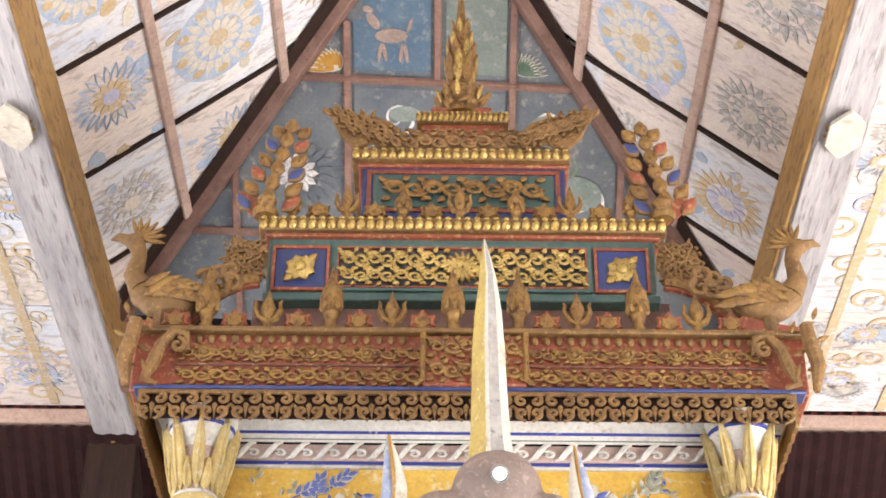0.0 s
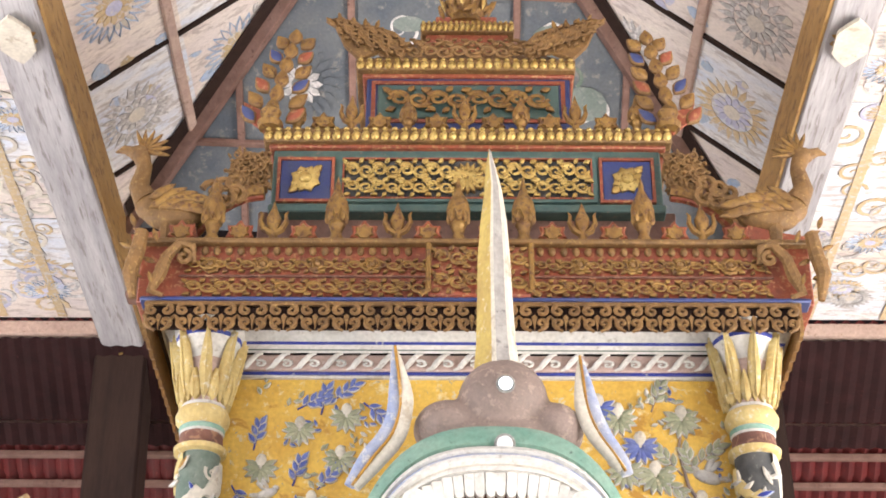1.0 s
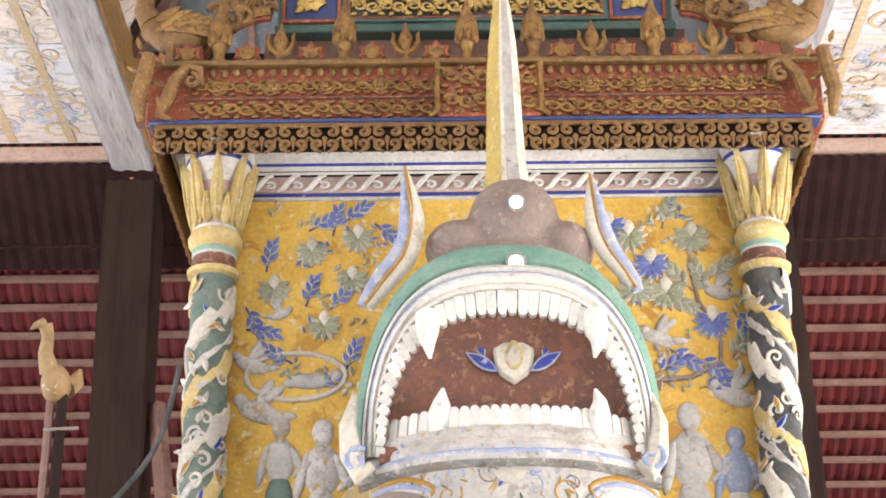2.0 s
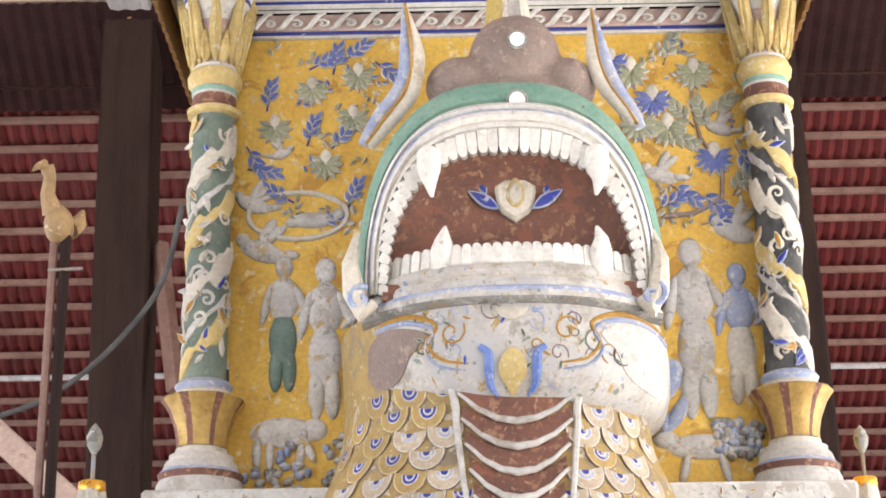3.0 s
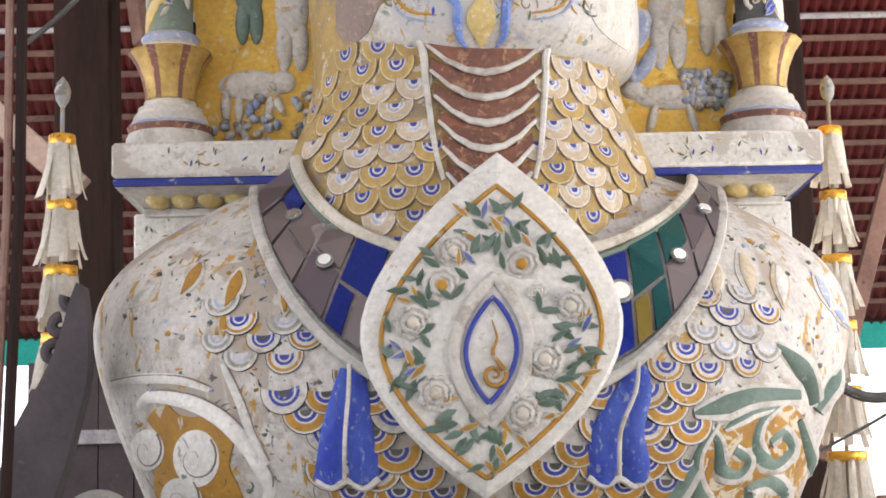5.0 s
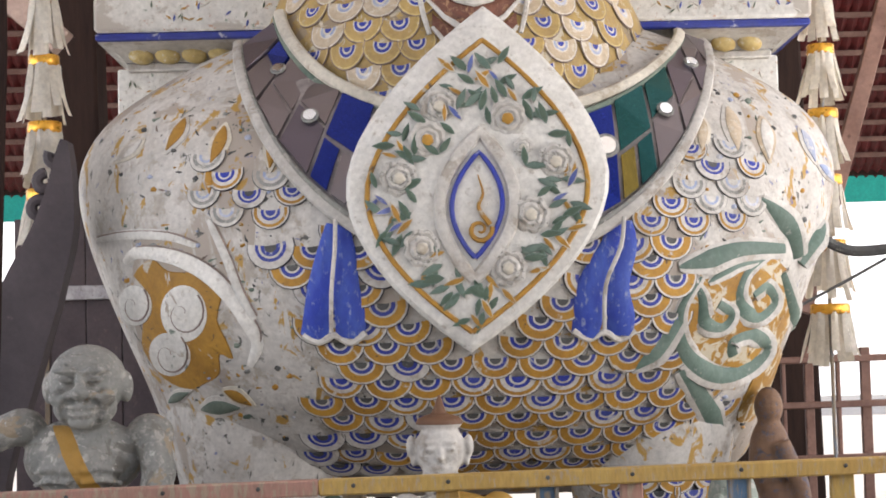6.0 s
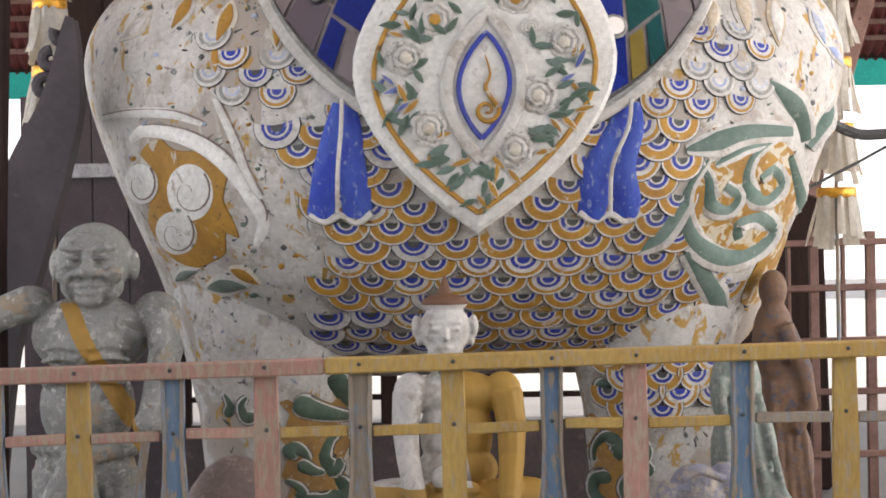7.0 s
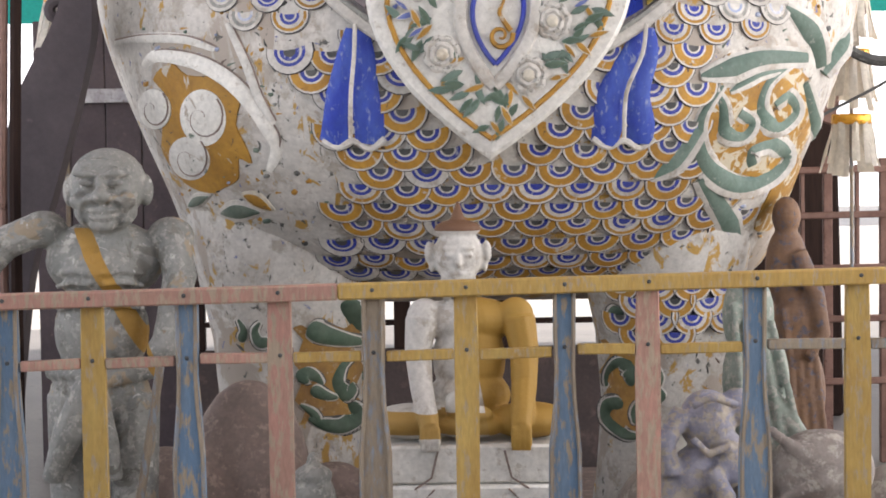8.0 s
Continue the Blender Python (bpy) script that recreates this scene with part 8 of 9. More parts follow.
lump("rock_mound", [((-0.95 + 0.16 * i + rock.uniform(-0.05, 0.05), 5.65 + rock.uniform(-0.1, 0.1), 0.22 + rock.uniform(0, 0.30)), (0.16, 0.16, 0.2 + rock.uniform(0, 0.13))) for i in range(5)] + [((-0.6, 5.7, 0.1), (0.45, 0.25, 0.2)), ((-0.68, 5.74, 0.48), (0.21, 0.15, 0.37)), ((-0.40, 5.74, 0.30), (0.20, 0.16, 0.27))] + [((rock.uniform(-0.86, -0.5), 5.64 + rock.uniform(-0.03, 0.03), rock.uniform(0.1, 0.62)), (rock.uniform(0.05, 0.11), 0.05, rock.uniform(0.02, 0.05))) for i in range(18)], [],
     UMBER, "brown plaster rock mound at the beast's feet", "rock", 0.014)
lump("rock_mound", [((0.68 + 0.15 * i + rock.uniform(-0.03, 0.03), 5.5 + rock.uniform(-0.1, 0.1), 0.20 + rock.uniform(0, 0.18)), (0.15, 0.14, 0.2 + rock.uniform(0, 0.1))) for i in range(6)] + [((1.0, 5.5, 0.1), (0.5, 0.25, 0.2)), ((1.16, 5.4, 0.58), (0.17, 0.12, 0.13))], [([(0.98, 5.36, 0.72), (1.12, 5.3, 0.62), (1.28, 5.34, 0.42)], 0.02), ([(1.0, 5.33, 0.5), (1.15, 5.28, 0.55), (1.3, 5.34, 0.66)], 0.015)],
     mat("grey_brown_rock", (0.30, 0.265, 0.235), (0.22, 0.185, 0.165), (0.42, 0.38, 0.33), 0.42, scale=7, bump=0.7), "grey brown plaster rocks with carved folds", "rock", 0.018)
lump("crouching_beast_statue", [((0.80, 5.4, 0.74), (0.09, 0.09, 0.10)), ((0.86, 5.37, 0.62), (0.07, 0.07, 0.09)), ((0.76, 5.4, 0.56), (0.09, 0.1, 0.10)), ((0.90, 5.42, 0.78), (0.06, 0.07, 0.06)), ((0.7, 5.4, 0.3), (0.12, 0.12, 0.32))], [([(0.72, 5.36, 0.78), (0.66, 5.34, 0.68), (0.68, 5.34, 0.58)], 0.035), ([(0.74, 5.30, 0.80), (0.80, 5.29, 0.83), (0.88, 5.31, 0.80)], 0.014), ([(0.74, 5.30, 0.70), (0.79, 5.29, 0.65), (0.86, 5.30, 0.68)], 0.014), ([(0.80, 5.31, 0.60), (0.84, 5.27, 0.52), (0.80, 5.27, 0.46), (0.90, 5.28, 0.44)], [0.03, 0.035, 0.03, 0.04])], mat("bluish_grey_plaster", (0.27, 0.275, 0.37), (0.36, 0.34, 0.36), (0.46, 0.40, 0.33), 0.46, scale=8, bump=0.7), "faded blue plaster crouching creature among the rocks", "statue")
lump("draped_statue", [((0.97, 5.62, 1.05), (0.085, 0.08, 0.15)), ((0.99, 5.6, 0.84), (0.11, 0.10, 0.19)), ((1.02, 5.58, 0.5), (0.14, 0.12, 0.3)), ((1.02, 5.58, 0.15), (0.16, 0.12, 0.2))],
     [([(0.94, 5.6, 1.0), (0.98, 5.55, 0.85), (1.08, 5.52, 0.72), (1.14, 5.5, 0.62)], 0.035)] + [([(0.91 + 0.04 * k, 5.545, 1.10 - 0.02 * k), (0.92 + 0.045 * k, 5.51, 0.92), (0.93 + 0.055 * k, 5.50, 0.74), (0.92 + 0.07 * k, 5.48, 0.56)], 0.013) for k in range(4)],
     mat("pale_green_plaster", (0.22, 0.27, 0.225), (0.30, 0.33, 0.28), (0.42, 0.40, 0.35), 0.42, scale=12, bump=0.6), "grey green draped plaster statue partly behind the fence", "statue", 0.008)
lump("brown_statue", [((1.17, 6.0, 1.36), (0.05, 0.06, 0.07)), ((1.17, 6.0, 1.18), (0.075, 0.08, 0.15)), ((1.20, 5.97, 0.98), (0.085, 0.09, 0.13)), ((1.215, 5.96, 0.75), (0.08, 0.09, 0.18)), ((1.20, 5.96, 0.3), (0.11, 0.1, 0.35))],
     [([(1.19, 5.92, 1.24), (1.25, 5.90, 1.10), (1.27, 5.88, 0.96), (1.21, 5.86, 0.88)], [0.035, 0.032, 0.028, 0.02])] + [([(1.14 + 0.03 * k, 5.905, 1.05), (1.16 + 0.03 * k, 5.885, 0.85), (1.17 + 0.035 * k, 5.875, 0.6)], 0.012) for k in range(4)],
     mat("brown_ochre_plaster", (0.20, 0.11, 0.06), (0.14, 0.085, 0.06), (0.10, 0.09, 0.11), 0.4, scale=8, bump=0.6), "brown painted statue standing against the light", "statue")
bm = bmesh.new()
box(bm, -1.6, 1.8, 4.85, 8.35, 0.0, 0.08, 0.01)
tagged(part("statue_platform", bm, UMBER), "low brown plaster platform under the statues", "platform")

# ---- behind the beast: low wall, gate bars ----
lw = thing("low_screen", (0.3, 8.45, 0), "dark wooden screen with openings behind the beast", "screen")
part("lower_panel", box(bmesh.new(), -1.3, 1.55, 8.45, 8.5, 0.0, 0.66, 0.005), mat("dull_brown_board", (0.085, 0.062, 0.058), (0.06, 0.045, 0.042), (0.12, 0.085, 0.075), 0.4, scale=3, rough=0.8), lw, "dull brown lower panel")
for x in (-1.25, -0.95, -0.72, -0.50, -0.24, 0.02, 0.24, 0.56, 0.8, 1.05, 1.5):
    part("upright", box(bmesh.new(), x - 0.04, x + 0.04, 8.44, 8.51, 0.66, 0.97, 0.005), DARKWOOD, lw)
part("cross_bar", box(bmesh.new(), -1.3, 1.55, 8.445, 8.505, 0.775, 0.80, 0.004), DARKWOOD, lw)
part("head_board", box(bmesh.new(), -1.3, 1.55, 8.44, 8.51, 0.965, 2.3, 0.004), DARKWOOD, lw)
gate = thing("wooden_gate", (1.9, 8.8, 0), "open-barred brown wooden gate against bright daylight", "gate")
for x, w in ((1.66, 0.05), (1.80, 0.02), (1.93, 0.045), (2.08, 0.02), (2.22, 0.05), (2.36, 0.02)):
    part("upright", box(bmesh.new(), x - w / 2, x + w / 2, 8.8, 8.84, 0.0, 1.55 + 0.03 * math.sin(x * 20), 0.004), BROWNWOOD, gate)
for z in (0.42, 0.74, 1.0, 1.27, 1.50):
    bm = bmesh.new()
    beam(bm, (1.62, 8.79, z), (2.45, 8.79, z + 0.01), 0.02, 0.035)
    part("bar", bm, BROWNWOOD, gate)

# ---- left and right clutter: paper streamers, bird on poles, leaning timber ----
PAPER = mat("white_paper_streamer", (0.84, 0.80, 0.72), (0.76, 0.71, 0.62), (0.62, 0.54, 0.44), 0.28, scale=12, rough=0.9, bump=0.2)
FOIL = mat("gold_foil_band", (0.75, 0.40, 0.05), (0.60, 0.28, 0.03), None, scale=20, rough=0.3, metal=0.5)


def streamer_pole(x, y, tops, seed, label):
    g = thing("paper_streamer_pole", (x, y, 0), label, "decoration", "paper streamers")
    part("pole", tube(bmesh.new(), [(x, y, 0.0), (x, y, tops[0] + 0.16)], 0.008, 8), FGREY, g, "thin bamboo pole")
    part("bulb", lathe(bmesh.new(), [(0.008, tops[0] + 0.12), (0.026, tops[0] + 0.15), (0.03, tops[0] + 0.18), (0.02, tops[0] + 0.21), (0.0, tops[0] + 0.235)], (x, y), 14), GREY, g, "pale knob on top of the pole")
    rr = random.Random(seed)
    for k, z in enumerate(tops):
        r = 0.045 + 0.006 * k
        part("foil_band", lathe(bmesh.new(), [(r, z - 0.02), (r + 0.004, z - 0.015), (r + 0.003, z + 0.015), (r, z + 0.02), (0.01, z + 0.021)], (x, y), 16), FOIL, g, "gold foil band")
        for i in range(11):
            a = i * math.tau / 11 + rr.uniform(-0.2, 0.2)
            ln, fl = rr.uniform(0.15, 0.22), rr.uniform(0.01, 0.055)
            bm = bmesh.new()
            w = rr.uniform(0.012, 0.02)
            rows = []
            for s in range(6):
                t = s / 5
                rad = r - 0.004 + fl * t**1.6
                c = (x + rad * math.cos(a), y + rad * math.sin(a), z - 0.012 - ln * t)
                tx, ty = -math.sin(a) * w * (1 + 0.3 * t), math.cos(a) * w * (1 + 0.3 * t)
                cup = 0.006 * math.sin(t * 5 + i)
                rows.append([bm.verts.new((c[0] - tx, c[1] - ty, c[2])), bm.verts.new((c[0] + (0.008 + cup) * math.cos(a), c[1] + (0.008 + cup) * math.sin(a), c[2])), bm.verts.new((c[0] + tx, c[1] + ty, c[2] + 0.004 * rr.random()))])
            for p, q in zip(rows, rows[1:]):
                bm.faces.new((p[0], p[1], q[1], q[0])), bm.faces.new((p[1], p[2], q[2], q[1]))
            bmesh.ops.solidify(bm, geom=bm.faces[:], thickness=0.002)
            part("streamer", bm, PAPER, g)


streamer_pole(-1.325, 6.0, (2.86, 2.625, 2.39, 2.155), 5, "tiered white paper streamers with gold bands on a pole")
streamer_pole(1.565, 6.72, (2.99, 2.73, 2.475, 2.215, 1.96, 1.71), 6, "tiered white paper streamers with gold bands on a pole")

swan = thing("bird_standard", (-1.40, 5.6, 0), "carved ochre wooden bird perched on two tall poles", "carving")
SWAN = mat("pale_ochre_wood", (0.34, 0.22, 0.10), (0.24, 0.15, 0.07), (0.55, 0.47, 0.36), 0.35, scale=9)
bm = bmesh.new()
ball(bm, (-1.405, 5.6, 3.70), (0.05, 0.085, 0.07), 16, 10)
tube(bm, [(-1.42, 5.56, 3.73), (-1.435, 5.53, 3.79), (-1.428, 5.52, 3.85), (-1.438, 5.50, 3.885)], [0.036, 0.026, 0.022, 0.026], 10)
tube(bm, [(-1.44, 5.49, 3.885), (-1.462, 5.47, 3.87), (-1.475, 5.46, 3.85)], [0.02, 0.012, 0.004], 8)
tube(bm, [(-1.38, 5.64, 3.70), (-1.355, 5.68, 3.74), (-1.345, 5.69, 3.79)], [0.04, 0.03, 0.006], 8)
part("bird_figure", bm, SWAN, swan, "pale ochre carved bird")
for x, r, mt in ((-1.418, 0.015, BROWNWOOD), (-1.378, 0.019, DARKWOOD)):
    part("pole", tube(bmesh.new(), [(x, 5.6, 3.66), (x + 0.004, 5.6, 2.6), (x - 0.03, 5.6, 1.5), (x - 0.04, 5.6, 0.0)], r, 8), mt, swan)
part("peg", tube(bmesh.new(), [(-1.43, 5.585, 3.53), (-1.31, 5.585, 3.535)], 0.006, 6), FGREY, swan)

lean = thing("leaning_timber", (-1.62, 6.1, 0), "dark curved carved timber leaning beside the beast", "timber")
PLUM = mat("sooty_dark_timber", (0.055, 0.045, 0.05), (0.08, 0.065, 0.07), (0.13, 0.10, 0.10), 0.3, scale=4, rough=0.7)
spine = curve_through([(-1.68, 0.0), (-1.62, 0.6), (-1.53, 1.22), (-1.43, 1.5), (-1.335, 1.8), (-1.245, 2.05), (-1.215, 2.32)], False, 4)
wid = [0.14, 0.14, 0.12, 0.105, 0.10, 0.065, 0.012]
pts_l, pts_r = [], []
for i, (x, z) in enumerate(spine):
    w = np.interp(i / 4, range(7), wid)
    pts_l.append((x - w * 0.95, z + w * 0.35))
    pts_r.append((x + w * 0.95, z - w * 0.35))
part("curved_blade", slab(bmesh.new(), pts_r + pts_l[::-1], 5.79, 5.89), PLUM, lean)
for k, (x, z, r) in enumerate(((-1.305, 2.09, 0.036), (-1.285, 2.18, 0.032), (-1.245, 2.265, 0.03))):
    part("hook", tube(bmesh.new(), spiral(x, z, r, 0.9, 0.5 + k, 1, 12, 5.82, 0.5), [0.02] * 9 + [0.016, 0.012, 0.008, 0.004], 8), PLUM, lean, "curled hook on the timber's edge")
doorway = thing("plank_shutter", (-1.8, 8.65, 0), "dark purple-brown plank shutter with a pale rail", "shutter")
for k in range(4):
    part("plank", box(bmesh.new(), -2.06 + 0.178 * k, -1.886 + 0.178 * k, 8.62 + 0.003 * (k % 2), 8.66, 0.0, 2.30, 0.004), mat("dusky_plum_board", (0.06, 0.045, 0.05), (0.085, 0.065, 0.068), (0.12, 0.09, 0.085), 0.35, scale=4, rough=0.8), doorway)
part("rail", box(bmesh.new(), -1.93, -1.56, 8.57, 8.615, 1.89, 1.96, 0.004), PALEWOOD, doorway, "pale grey cross rail")
bm = bmesh.new()
beam(bm, (-3.2, 6.35, 4.42), (-1.33, 6.35, 2.75), 0.08, 0.10)
tagged(part("brace", bm, PINKWOOD), "pale slanting timber brace", "brace", kind="structure")
bm = bmesh.new()
tube(bm, [(x, 6.24, z) for x, z in curve_through([(-1.09, 4.02), (-1.152, 3.714), (-1.295, 3.492), (-1.5, 3.299), (-1.706, 3.20), (-2.1, 3.12), (-2.9, 3.2)], False, 5)], 0.011, 8)
tagged(part("cable", bm, CHAR), "slack black cable hung from the column", "cable")
bm = bmesh.new()
beam(bm, (-1.98, 10.55, 5.45), (-1.80, 10.35, 4.42), 0.07, 0.12)
tagged(part("brace", bm, BROWNWOOD), "pinkish wooden brace beside the dark post", "brace", kind="structure")
bm = bmesh.new()
beam(bm, (2.9, 9.0, 4.85), (1.95, 9.0, 1.75), 0.06, 0.09)
tagged(part("brace", bm, BROWNWOOD), "brown slanting wooden strut", "brace", kind="structure")
bm = bmesh.new()
tube(bm, [(-7, 12.5, 5.13), (7, 12.5, 5.11)], 0.022, 8)
tagged(part("metal_pipe", bm, PALEWOOD), "pale metal pipe under the tiled roof", "pipe", kind="structure")
bm = bmesh.new()
tube(bm, [(x, 6.3, z) for x, z in curve_through([(1.36, 2.02), (1.5, 1.93), (1.62, 1.91), (1.9, 1.95), (2.6, 2.1)], False, 5)], 0.02, 8)
tagged(part("hose", bm, CHAR), "dark ribbed hose sagging beside the beast", "hose")
bm = bmesh.new()
tube(bm, [(1.2, 6.5, 1.62), (1.6, 6.5, 1.82), (2.6, 6.5, 2.35)], 0.006, 6)
tagged(part("cable", bm, CHAR), "thin dark cable slanting past the beast", "cable")
bm = bmesh.new()
box(bm, -7, 7, 16.85, 17.0, 3.26, 3.62, 0.01)
tagged(part("eave_plate", bm, DARKWOOD), "dark wall plate at the roof's eave", "beam", kind="structure")
TURQ = mat("turquoise_netting", (0.02, 0.50, 0.42), (0.03, 0.58, 0.48), None, rough=0.7)
bm = bmesh.new()
box(bm, -7, 7, 16.9, 16.93, 3.0, 3.262)
tagged(part("awning", bm, TURQ), "bright turquoise netting band below the eave", "awning")

# ---- painted ornament on the ceilings ----
PT_BLUE = mat("sky_blue_distemper", (0.36, 0.46, 0.62), (0.46, 0.53, 0.63), (0.56, 0.55, 0.56), 0.4, scale=8, rough=0.9, bump=0.1)
PT_OCHRE = mat("ochre_distemper", (0.55, 0.40, 0.22), (0.58, 0.46, 0.30), (0.58, 0.54, 0.50), 0.4, scale=8, rough=0.9, bump=0.1)
PT_GREY = mat("grey_distemper", (0.36, 0.34, 0.33), (0.45, 0.43, 0.41), (0.64, 0.61, 0.59), 0.46, scale=8, rough=0.9, bump=0.1)
PT_CREAM = mat("cream_distemper", (0.68, 0.62, 0.52), (0.62, 0.57, 0.50), (0.55, 0.52, 0.50), 0.35, scale=8, rough=0.9, bump=0.1)
PT_LILAC = mat("lilac_distemper", (0.46, 0.46, 0.62), (0.54, 0.53, 0.62), (0.6, 0.57, 0.55), 0.4, scale=8, rough=0.9, bump=0.1)


def rosette_data(name, ring, inner, heart, blob=None, n=22, thin=False):
    """A painted rosette of radius one: pointed petals, a disc, a heart and outer knots."""
    bm = bmesh.new()
    if blob:
        slab(bm, [(1.05 * math.cos(i * math.tau / 24), 1.05 * math.sin(i * math.tau / 24)) for i in range(24)], -0.001, 0.0, mi=3)
    for i in range(n):
        q = pose(0, 0, 0, 0, i * 360 / n, 0) @ Matrix.Translation((0, 0, 0.55))
        if thin:
            tube(bm, [q @ Vector(v) for v in ((-0.09, -0.003, -0.02), (-0.07, -0.003, 0.2), (0, -0.003, 0.42), (0.07, -0.003, 0.2), (0.09, -0.003, -0.02))], 0.014, 4)
        else:
            slab(bm, [(-0.07, 0), (-0.085, 0.16), (0, 0.42), (0.085, 0.16), (0.07, 0)], -0.004, 0.0, m=q)
    for i in range(12):
        q = pose(0, 0, 0, 0, i * 30, 0) @ Matrix.Translation((0, 0, 0.2))
        slab(bm, [(-0.05, 0), (-0.09, 0.2), (0, 0.33), (0.09, 0.2), (0.05, 0)], -0.006, 0.0, m=q, mi=1)
    slab(bm, [(0.22 * math.cos(i * math.tau / 16), 0.22 * math.sin(i * math.tau / 16)) for i in range(16)], -0.008, 0.0, mi=2)
    if blob:
        for i in range(9):
            c = (0.86 * math.cos(i * math.tau / 9), 0.86 * math.sin(i * math.tau / 9))
            slab(bm, [(c[0] + 0.11 * math.cos(k * math.tau / 10), c[1] + 0.13 * math.sin(k * math.tau / 10)) for k in range(10)], -0.006, 0.0, mi=2)
    return data(bm, name, ring, inner, heart, blob or ring)


R_GREY = rosette_data("grey_rosette", PT_GREY, PT_GREY, PT_CREAM)
R_BLUE = rosette_data("blue_rosette", PT_CREAM, PT_CREAM, PT_OCHRE, PT_BLUE)
R_OCHRE = rosette_data("ochre_rosette", PT_OCHRE, PT_LILAC, PT_CREAM)
R_LINE = rosette_data("outlined_rosette", PT_BLUE, PT_OCHRE, PT_LILAC, thin=True)
ceil_w, ceil_e = bpy.data.objects["ceiling_west"], bpy.data.objects["ceiling_east"]
aisle_w, aisle_e = bpy.data.objects["ceiling_aisle_west"], bpy.data.objects["ceiling_aisle_east"]
NW, NE = Vector((0.643, 0, -0.766)), Vector((-0.643, 0, -0.766))


def on_slope(x, y):
    n = NW if x < XM else NE
    return Vector((x, y, slope_z(x))) + n * 0.004, n


for x, y, s, me, tn in ((-1.84, 7.37, 0.25, R_LINE, 10), (-1.29, 7.40, 0.30, R_BLUE, 0), (-1.86, 8.34, 0.27, R_GREY, 5), (-1.28, 8.30, 0.26, R_LINE, 0), (-1.84, 6.45, 0.26, R_BLUE, 0), (-1.30, 6.5, 0.26, R_LINE, 0), (-0.72, 7.4, 0.22, R_OCHRE, 0), (-0.6, 6.5, 0.26, R_BLUE, 0), (-1.84, 5.6, 0.26, R_GREY, 0),
                        (1.12, 7.48, 0.30, R_BLUE, 10), (1.70, 7.53, 0.27, R_GREY, 0), (1.69, 8.38, 0.27, R_OCHRE, 5), (1.12, 8.35, 0.24, R_GREY, 0), (1.72, 6.58, 0.28, R_GREY, 8), (1.12, 6.5, 0.26, R_OCHRE, 0), (0.55, 7.4, 0.22, R_LINE, 0), (0.5, 6.5, 0.24, R_BLUE, 0), (1.7, 5.6, 0.26, R_BLUE, 0)):
    p, n = on_slope(x, y)
    part("painted_rosette", me, None, ceil_w if x < XM else ceil_e, m=on(p, n, tn, (s, 0.6, s)))
rnd = random.Random(8)
for i in range(220):
    x, y = rnd.uniform(-2.0, 1.9), rnd.uniform(5.6, 9.2)
    if y > hip_y(x) - 0.15 or abs(x - XM) < 0.25:
        continue
    p, n = on_slope(x, y)
    bm = bmesh.new()
    w, h = rnd.uniform(0.02, 0.06), rnd.uniform(0.03, 0.10)
    slab(bm, [(w * rnd.uniform(0.6, 1.2) * math.cos(k * math.tau / 8), h * rnd.uniform(0.6, 1.2) * math.sin(k * math.tau / 8)) for k in range(8)], -0.001, 0.002)
    part("faded_patch", bm, rnd.choice((PT_OCHRE, PT_CREAM, PT_BLUE, PT_GREY, PT_LILAC)), ceil_w if x < XM else ceil_e, m=on(p, n, rnd.uniform(0, 180)))
# dark mouldings beside the joints
for y in (6.05, 6.97, 7.87, 8.75):
    for xa, xb in ((XL + 0.01, XM), (XM, XR - 0.01)):
        hi = [x for x in [xa + (xb - xa) * k / 40 for k in range(41)] if hip_y(x) > y + 0.05]
        if len(hi) < 2:
            continue
        a, b = hi[0], hi[-1]
        bm = bmesh.new()
        n = NW if xb <= XM else NE
        beam(bm, (a, y + 0.01, slope_z(a) + n.z * 0.008), (b, y + 0.01, slope_z(b) + n.z * 0.008), 0.036, 0.02, 0, 0.003)
        tagged(part("joint_moulding", bm, DARKWOOD), "dark brown moulding between ceiling panels", "moulding", kind="structure")
# hipped end: painted fields
hip = bpy.data.objects["ceiling_hip"]
PT_NIGHT = mat("blue_grey_field", (0.07, 0.12, 0.18), (0.10, 0.15, 0.20), (0.17, 0.20, 0.22), 0.4, scale=5, rough=0.85)
PT_MOSS = mat("grey_green_field", (0.14, 0.17, 0.15), (0.18, 0.21, 0.19), (0.24, 0.25, 0.23), 0.4, scale=5, rough=0.85)


def field(x0, x1, z0, z1, mt, off=0.006, name="painted_field"):
    bm = bmesh.new()
    a = [bm.verts.new(hip_plane(x, z, off)) for x, z in ((x0, z0), (x1, z0), (x1, z1), (x0, z1))]
    b = [bm.verts.new(hip_plane(x, z, -0.003)) for x, z in ((x0, z0), (x1, z0), (x1, z1), (x0, z1))]
    bm.faces.new(a)
    for i in range(4):
        bm.faces.new((a[i], a[(i + 1) % 4], b[(i + 1) % 4], b[i]))
    return part(name, bm, mt, hip, smooth=False)


field(-0.56, -0.09, 8.375, 8.55, PT_NIGHT), field(-0.50, -0.09, 8.55, 8.68, PT_NIGHT), field(0.0, 0.37, 8.375, 8.70, PT_MOSS), field(-0.56, 0.37, 7.78, 8.31, SLATE)
field(-0.40, -0.18, 8.655, 8.665, PT_GREY, 0.009, "script_bar")
HN = Vector((0, -0.58, -0.81))


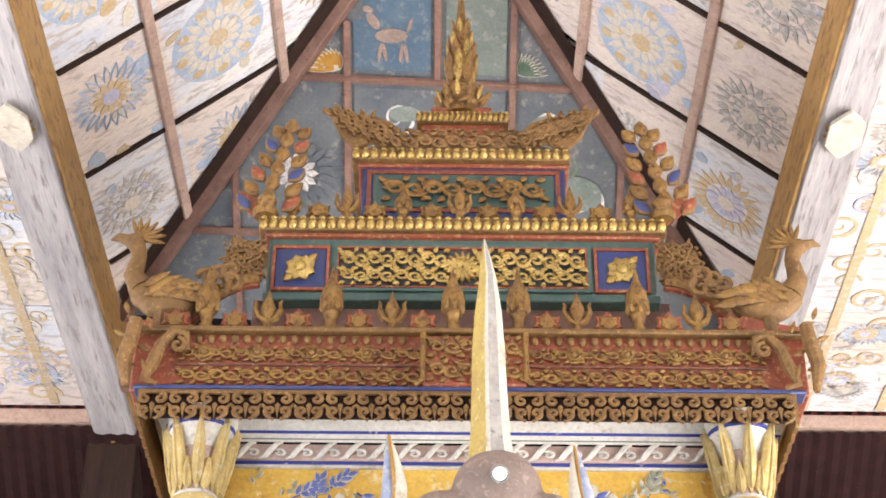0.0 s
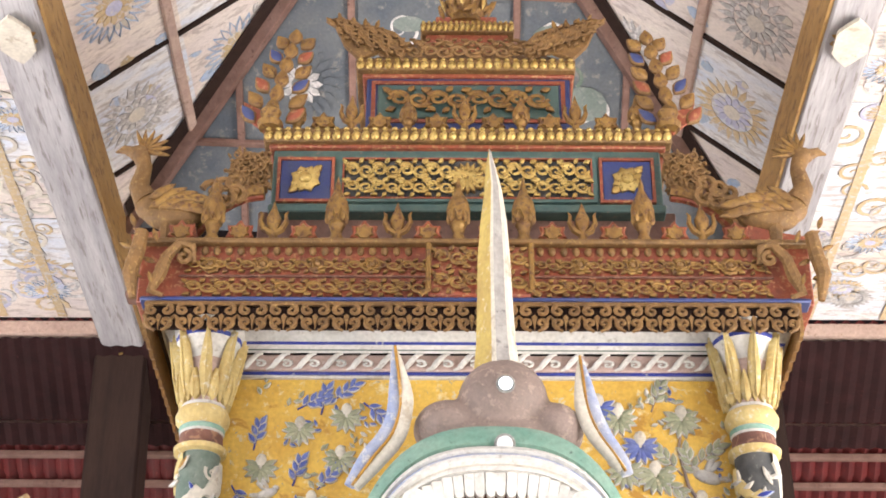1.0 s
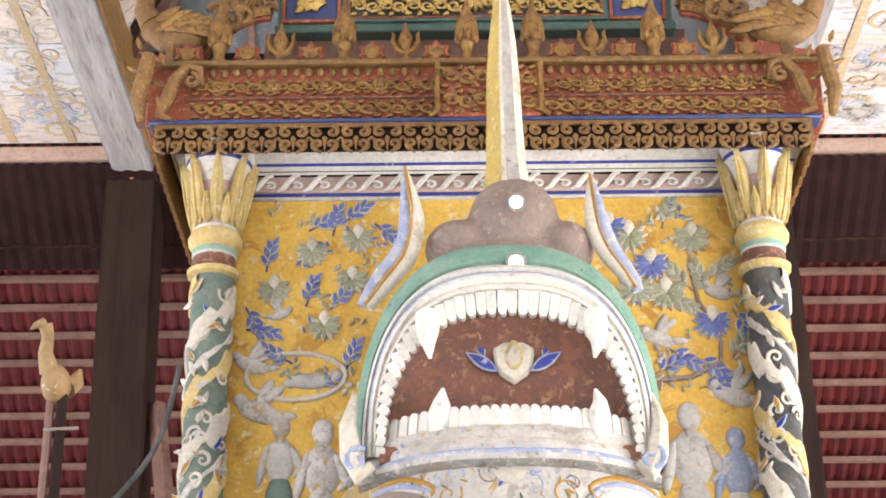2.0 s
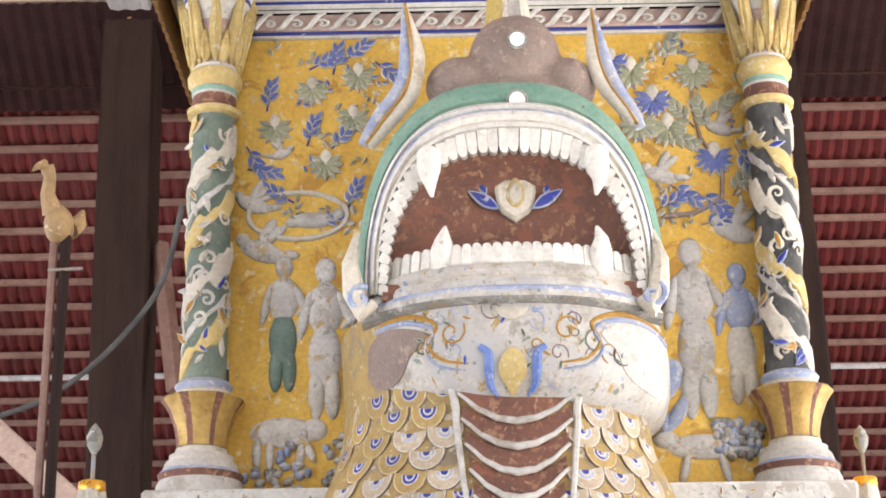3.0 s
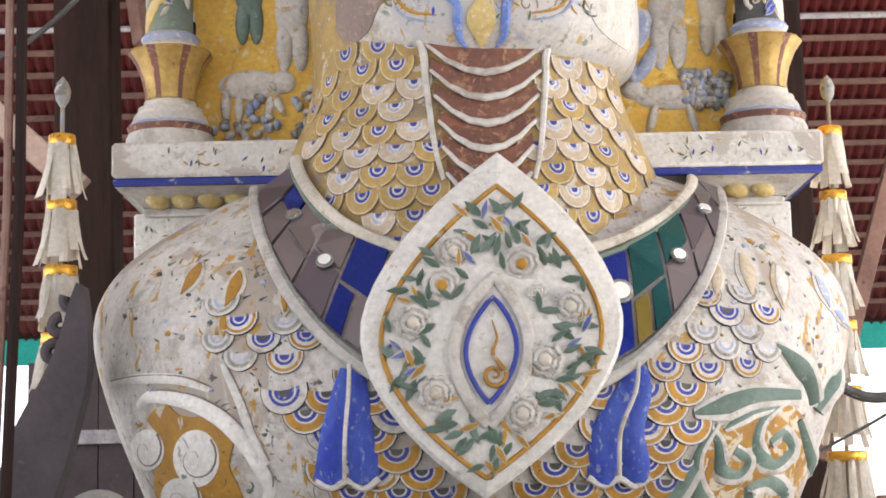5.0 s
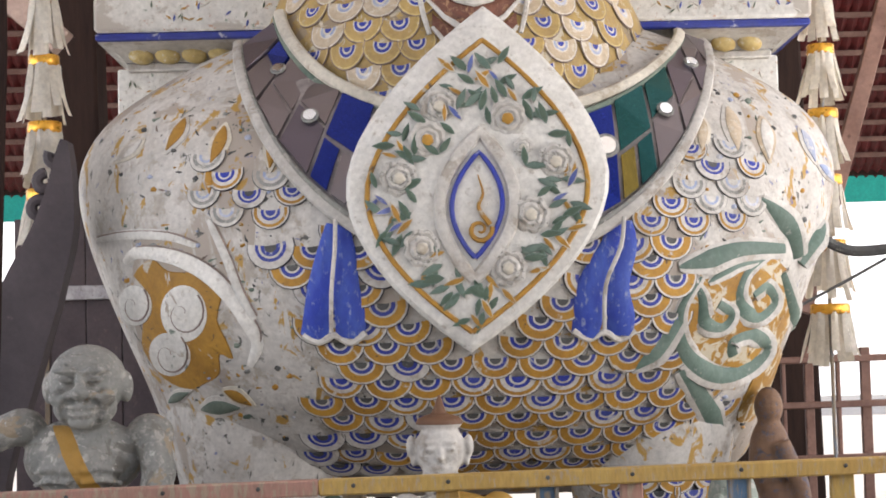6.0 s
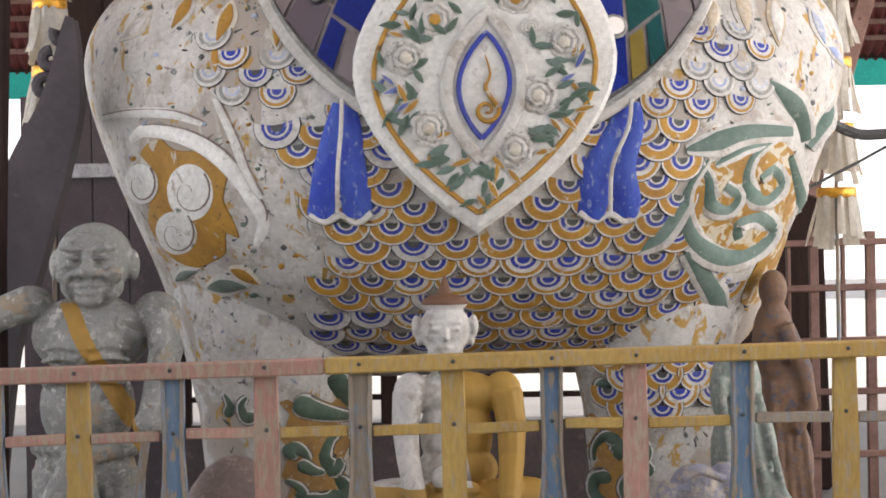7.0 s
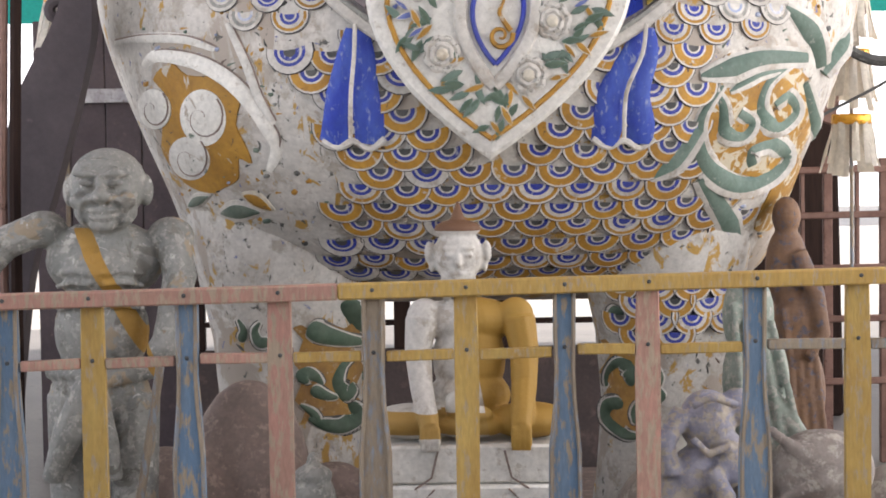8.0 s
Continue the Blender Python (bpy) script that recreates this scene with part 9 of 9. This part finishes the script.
def hip_lump(name, mt, shapes):
    bm = bmesh.new()
    for x, z, rx, rz, tn in shapes:
        slab(bm, [(rx * math.cos(k * math.tau / 12), rz * math.sin(k * math.tau / 12)) for k in range(12)], -0.003, 0.002, m=on(hip_plane(x, z, 0.010), HN, tn))
    part(name, bm, mt, hip)


hip_lump("painted_horse", UMBER, [(-0.33, 8.50, 0.10, 0.045, 0), (-0.44, 8.55, 0.03, 0.06, -35), (-0.47, 8.59, 0.035, 0.02, 20), (-0.40, 8.44, 0.012, 0.06, 10), (-0.37, 8.44, 0.012, 0.06, -10), (-0.27, 8.44, 0.012, 0.06, 8), (-0.24, 8.44, 0.012, 0.06, -8), (-0.22, 8.54, 0.01, 0.05, 20)])
for k in range(9):
    part("painted_ray", LEAF_OCHRE, None, hip, m=on(hip_plane(-0.64, 8.37, 0.008), HN, -90 + 11 * k, (0.12, 0.02, 0.26 - 0.018 * k)))
    part("painted_ray", LEAF_GREEN, None, hip, m=on(hip_plane(0.44, 8.38, 0.008), HN, 10 + 10 * k, (0.07, 0.02, 0.14 + 0.006 * k)))
part("painted_rosette", rosette_data("smoky_rosette", SLATE, PT_GREY, SLATE), None, hip, m=on(hip_plane(-0.92, 7.98, 0.008), HN, 0, (0.26, 0.5, 0.26)))
for x, z, r in ((0.62, 8.20, 0.12), (0.85, 7.92, 0.15), (0.75, 8.05, 0.08), (0.3, 8.2, 0.1), (-0.3, 8.2, 0.13)):
    q = on(hip_plane(x, z, 0.008), HN)
    part("painted_scroll", tube(bmesh.new(), spiral(0, 0, r, 1.3, x * 7, 1, 18), [0.014 - 0.0005 * i for i in range(19)], 5, 0.3), PT_GREY if r > 0.11 else SAGE, hip, m=q)
hip_lump("painted_cloud", PT_MOSS, [(0.62, 8.18, 0.12, 0.10, 0), (0.85, 7.95, 0.14, 0.11, 20), (-0.25, 8.22, 0.10, 0.05, 0), (0.05, 8.18, 0.2, 0.06, 0)])

# aisle ceilings: scrolls, ochre strips and oval flowers
bm = bmesh.new()
tube(bm, spiral(0, 0, 1.0, 1.4, 0, 1, 20), [0.16 - 0.005 * i for i in range(21)], 5, 0.1)
SCR = [data(bm, "painted_scroll", PT_OCHRE)]
for mt in (PT_CREAM, PT_GREY, PT_LILAC):
    me = SCR[0].copy()
    me.materials[0] = mt
    SCR.append(me)
for side, x0, x1, parent in ((-1, -3.1, -2.42, aisle_w), (1, 2.24, 3.15, aisle_e)):
    for x in ((-2.62, -3.02) if side < 0 else (2.43, 2.95)):
        bm = bmesh.new()
        box(bm, x - 0.03, x + 0.03, 5.5, 10.25, 7.243, 7.247)
        part("ochre_strip", bm, PT_OCHRE, parent, smooth=False)
    for i in range(70):
        x, y = rnd.uniform(x0, x1), rnd.uniform(6.4, 10.15)
        r = rnd.uniform(0.06, 0.15)
        part("painted_scroll", rnd.choice(SCR), None, parent, m=Matrix.Translation((x, y, 7.247)) @ pose(0, 0, 0, 90, 0, rnd.uniform(0, 360)) @ Matrix.Diagonal((r, 0.3, r, 1)))
    for i in range(16):
        x, y = rnd.uniform(x0, x1), rnd.uniform(6.6, 10.0)
        part("painted_rosette", (R_OCHRE, R_GREY, R_LINE)[i % 3], None, parent, m=Matrix.Translation((x, y, 7.246)) @ pose(0, 0, 0, 90, 0, 0) @ Matrix.Diagonal((0.16, 0.3, 0.13, 1)))
# gilt plaques under the beams
PLAQUE = [(0, 0.24), (0.045, 0.18), (0.09, 0.10), (0.09, -0.10), (0.045, -0.18), (0, -0.24), (-0.045, -0.18), (-0.09, -0.10), (-0.09, 0.10), (-0.045, 0.18)]
for x, y in ((-2.215, 6.97), (2.05, 6.97)):
    pl = thing("gilt_plaque", (x, y, 7.07), "lozenge-shaped gilt plaque under the limewashed beam", "plaque", "beam plaques")
    bm = bmesh.new()
    q = Matrix.Translation((x, y, 7.08)) @ pose(0, 0, 0, 90, 0, 0)
    slab(bm, PLAQUE, 0.0, 0.03, m=Matrix.Translation((x, y, 7.055)) @ pose(0, 0, 0, 90, 0, 0) @ Matrix.Diagonal((1, -1, 0.8, 1)), inset=0.06)
    part("plaque_board", bm, CREAM, pl)
    for k in range(10):
        part("plaque_leaf", LEAF_BRIGHT, None, pl, m=Matrix.Translation((x, y, 7.052)) @ pose(0, 0, 0, 90, 0, 0) @ pose(0, 0, 0, 0, 36 * k, 0) @ Matrix.Diagonal((0.14, 0.2, 0.11 if k % 5 else 0.18, 1)))
# boards that close the roof above the hip
bm = bmesh.new()
box(bm, -7, 7, 10.5, 10.56, 7.1, 9.7)
tagged(part("wall_gable", bm, DARKWOOD), "dark boards closing the roof space", "wall", kind="structure")
bm = bmesh.new()
box(bm, -2.08, 1.95, 9.62, 9.75, 7.05, 7.42, 0.01)
tagged(part("wall_plate", bm, BROWNWOOD), "brown plate beam under the hipped ceiling", "beam", kind="structure")
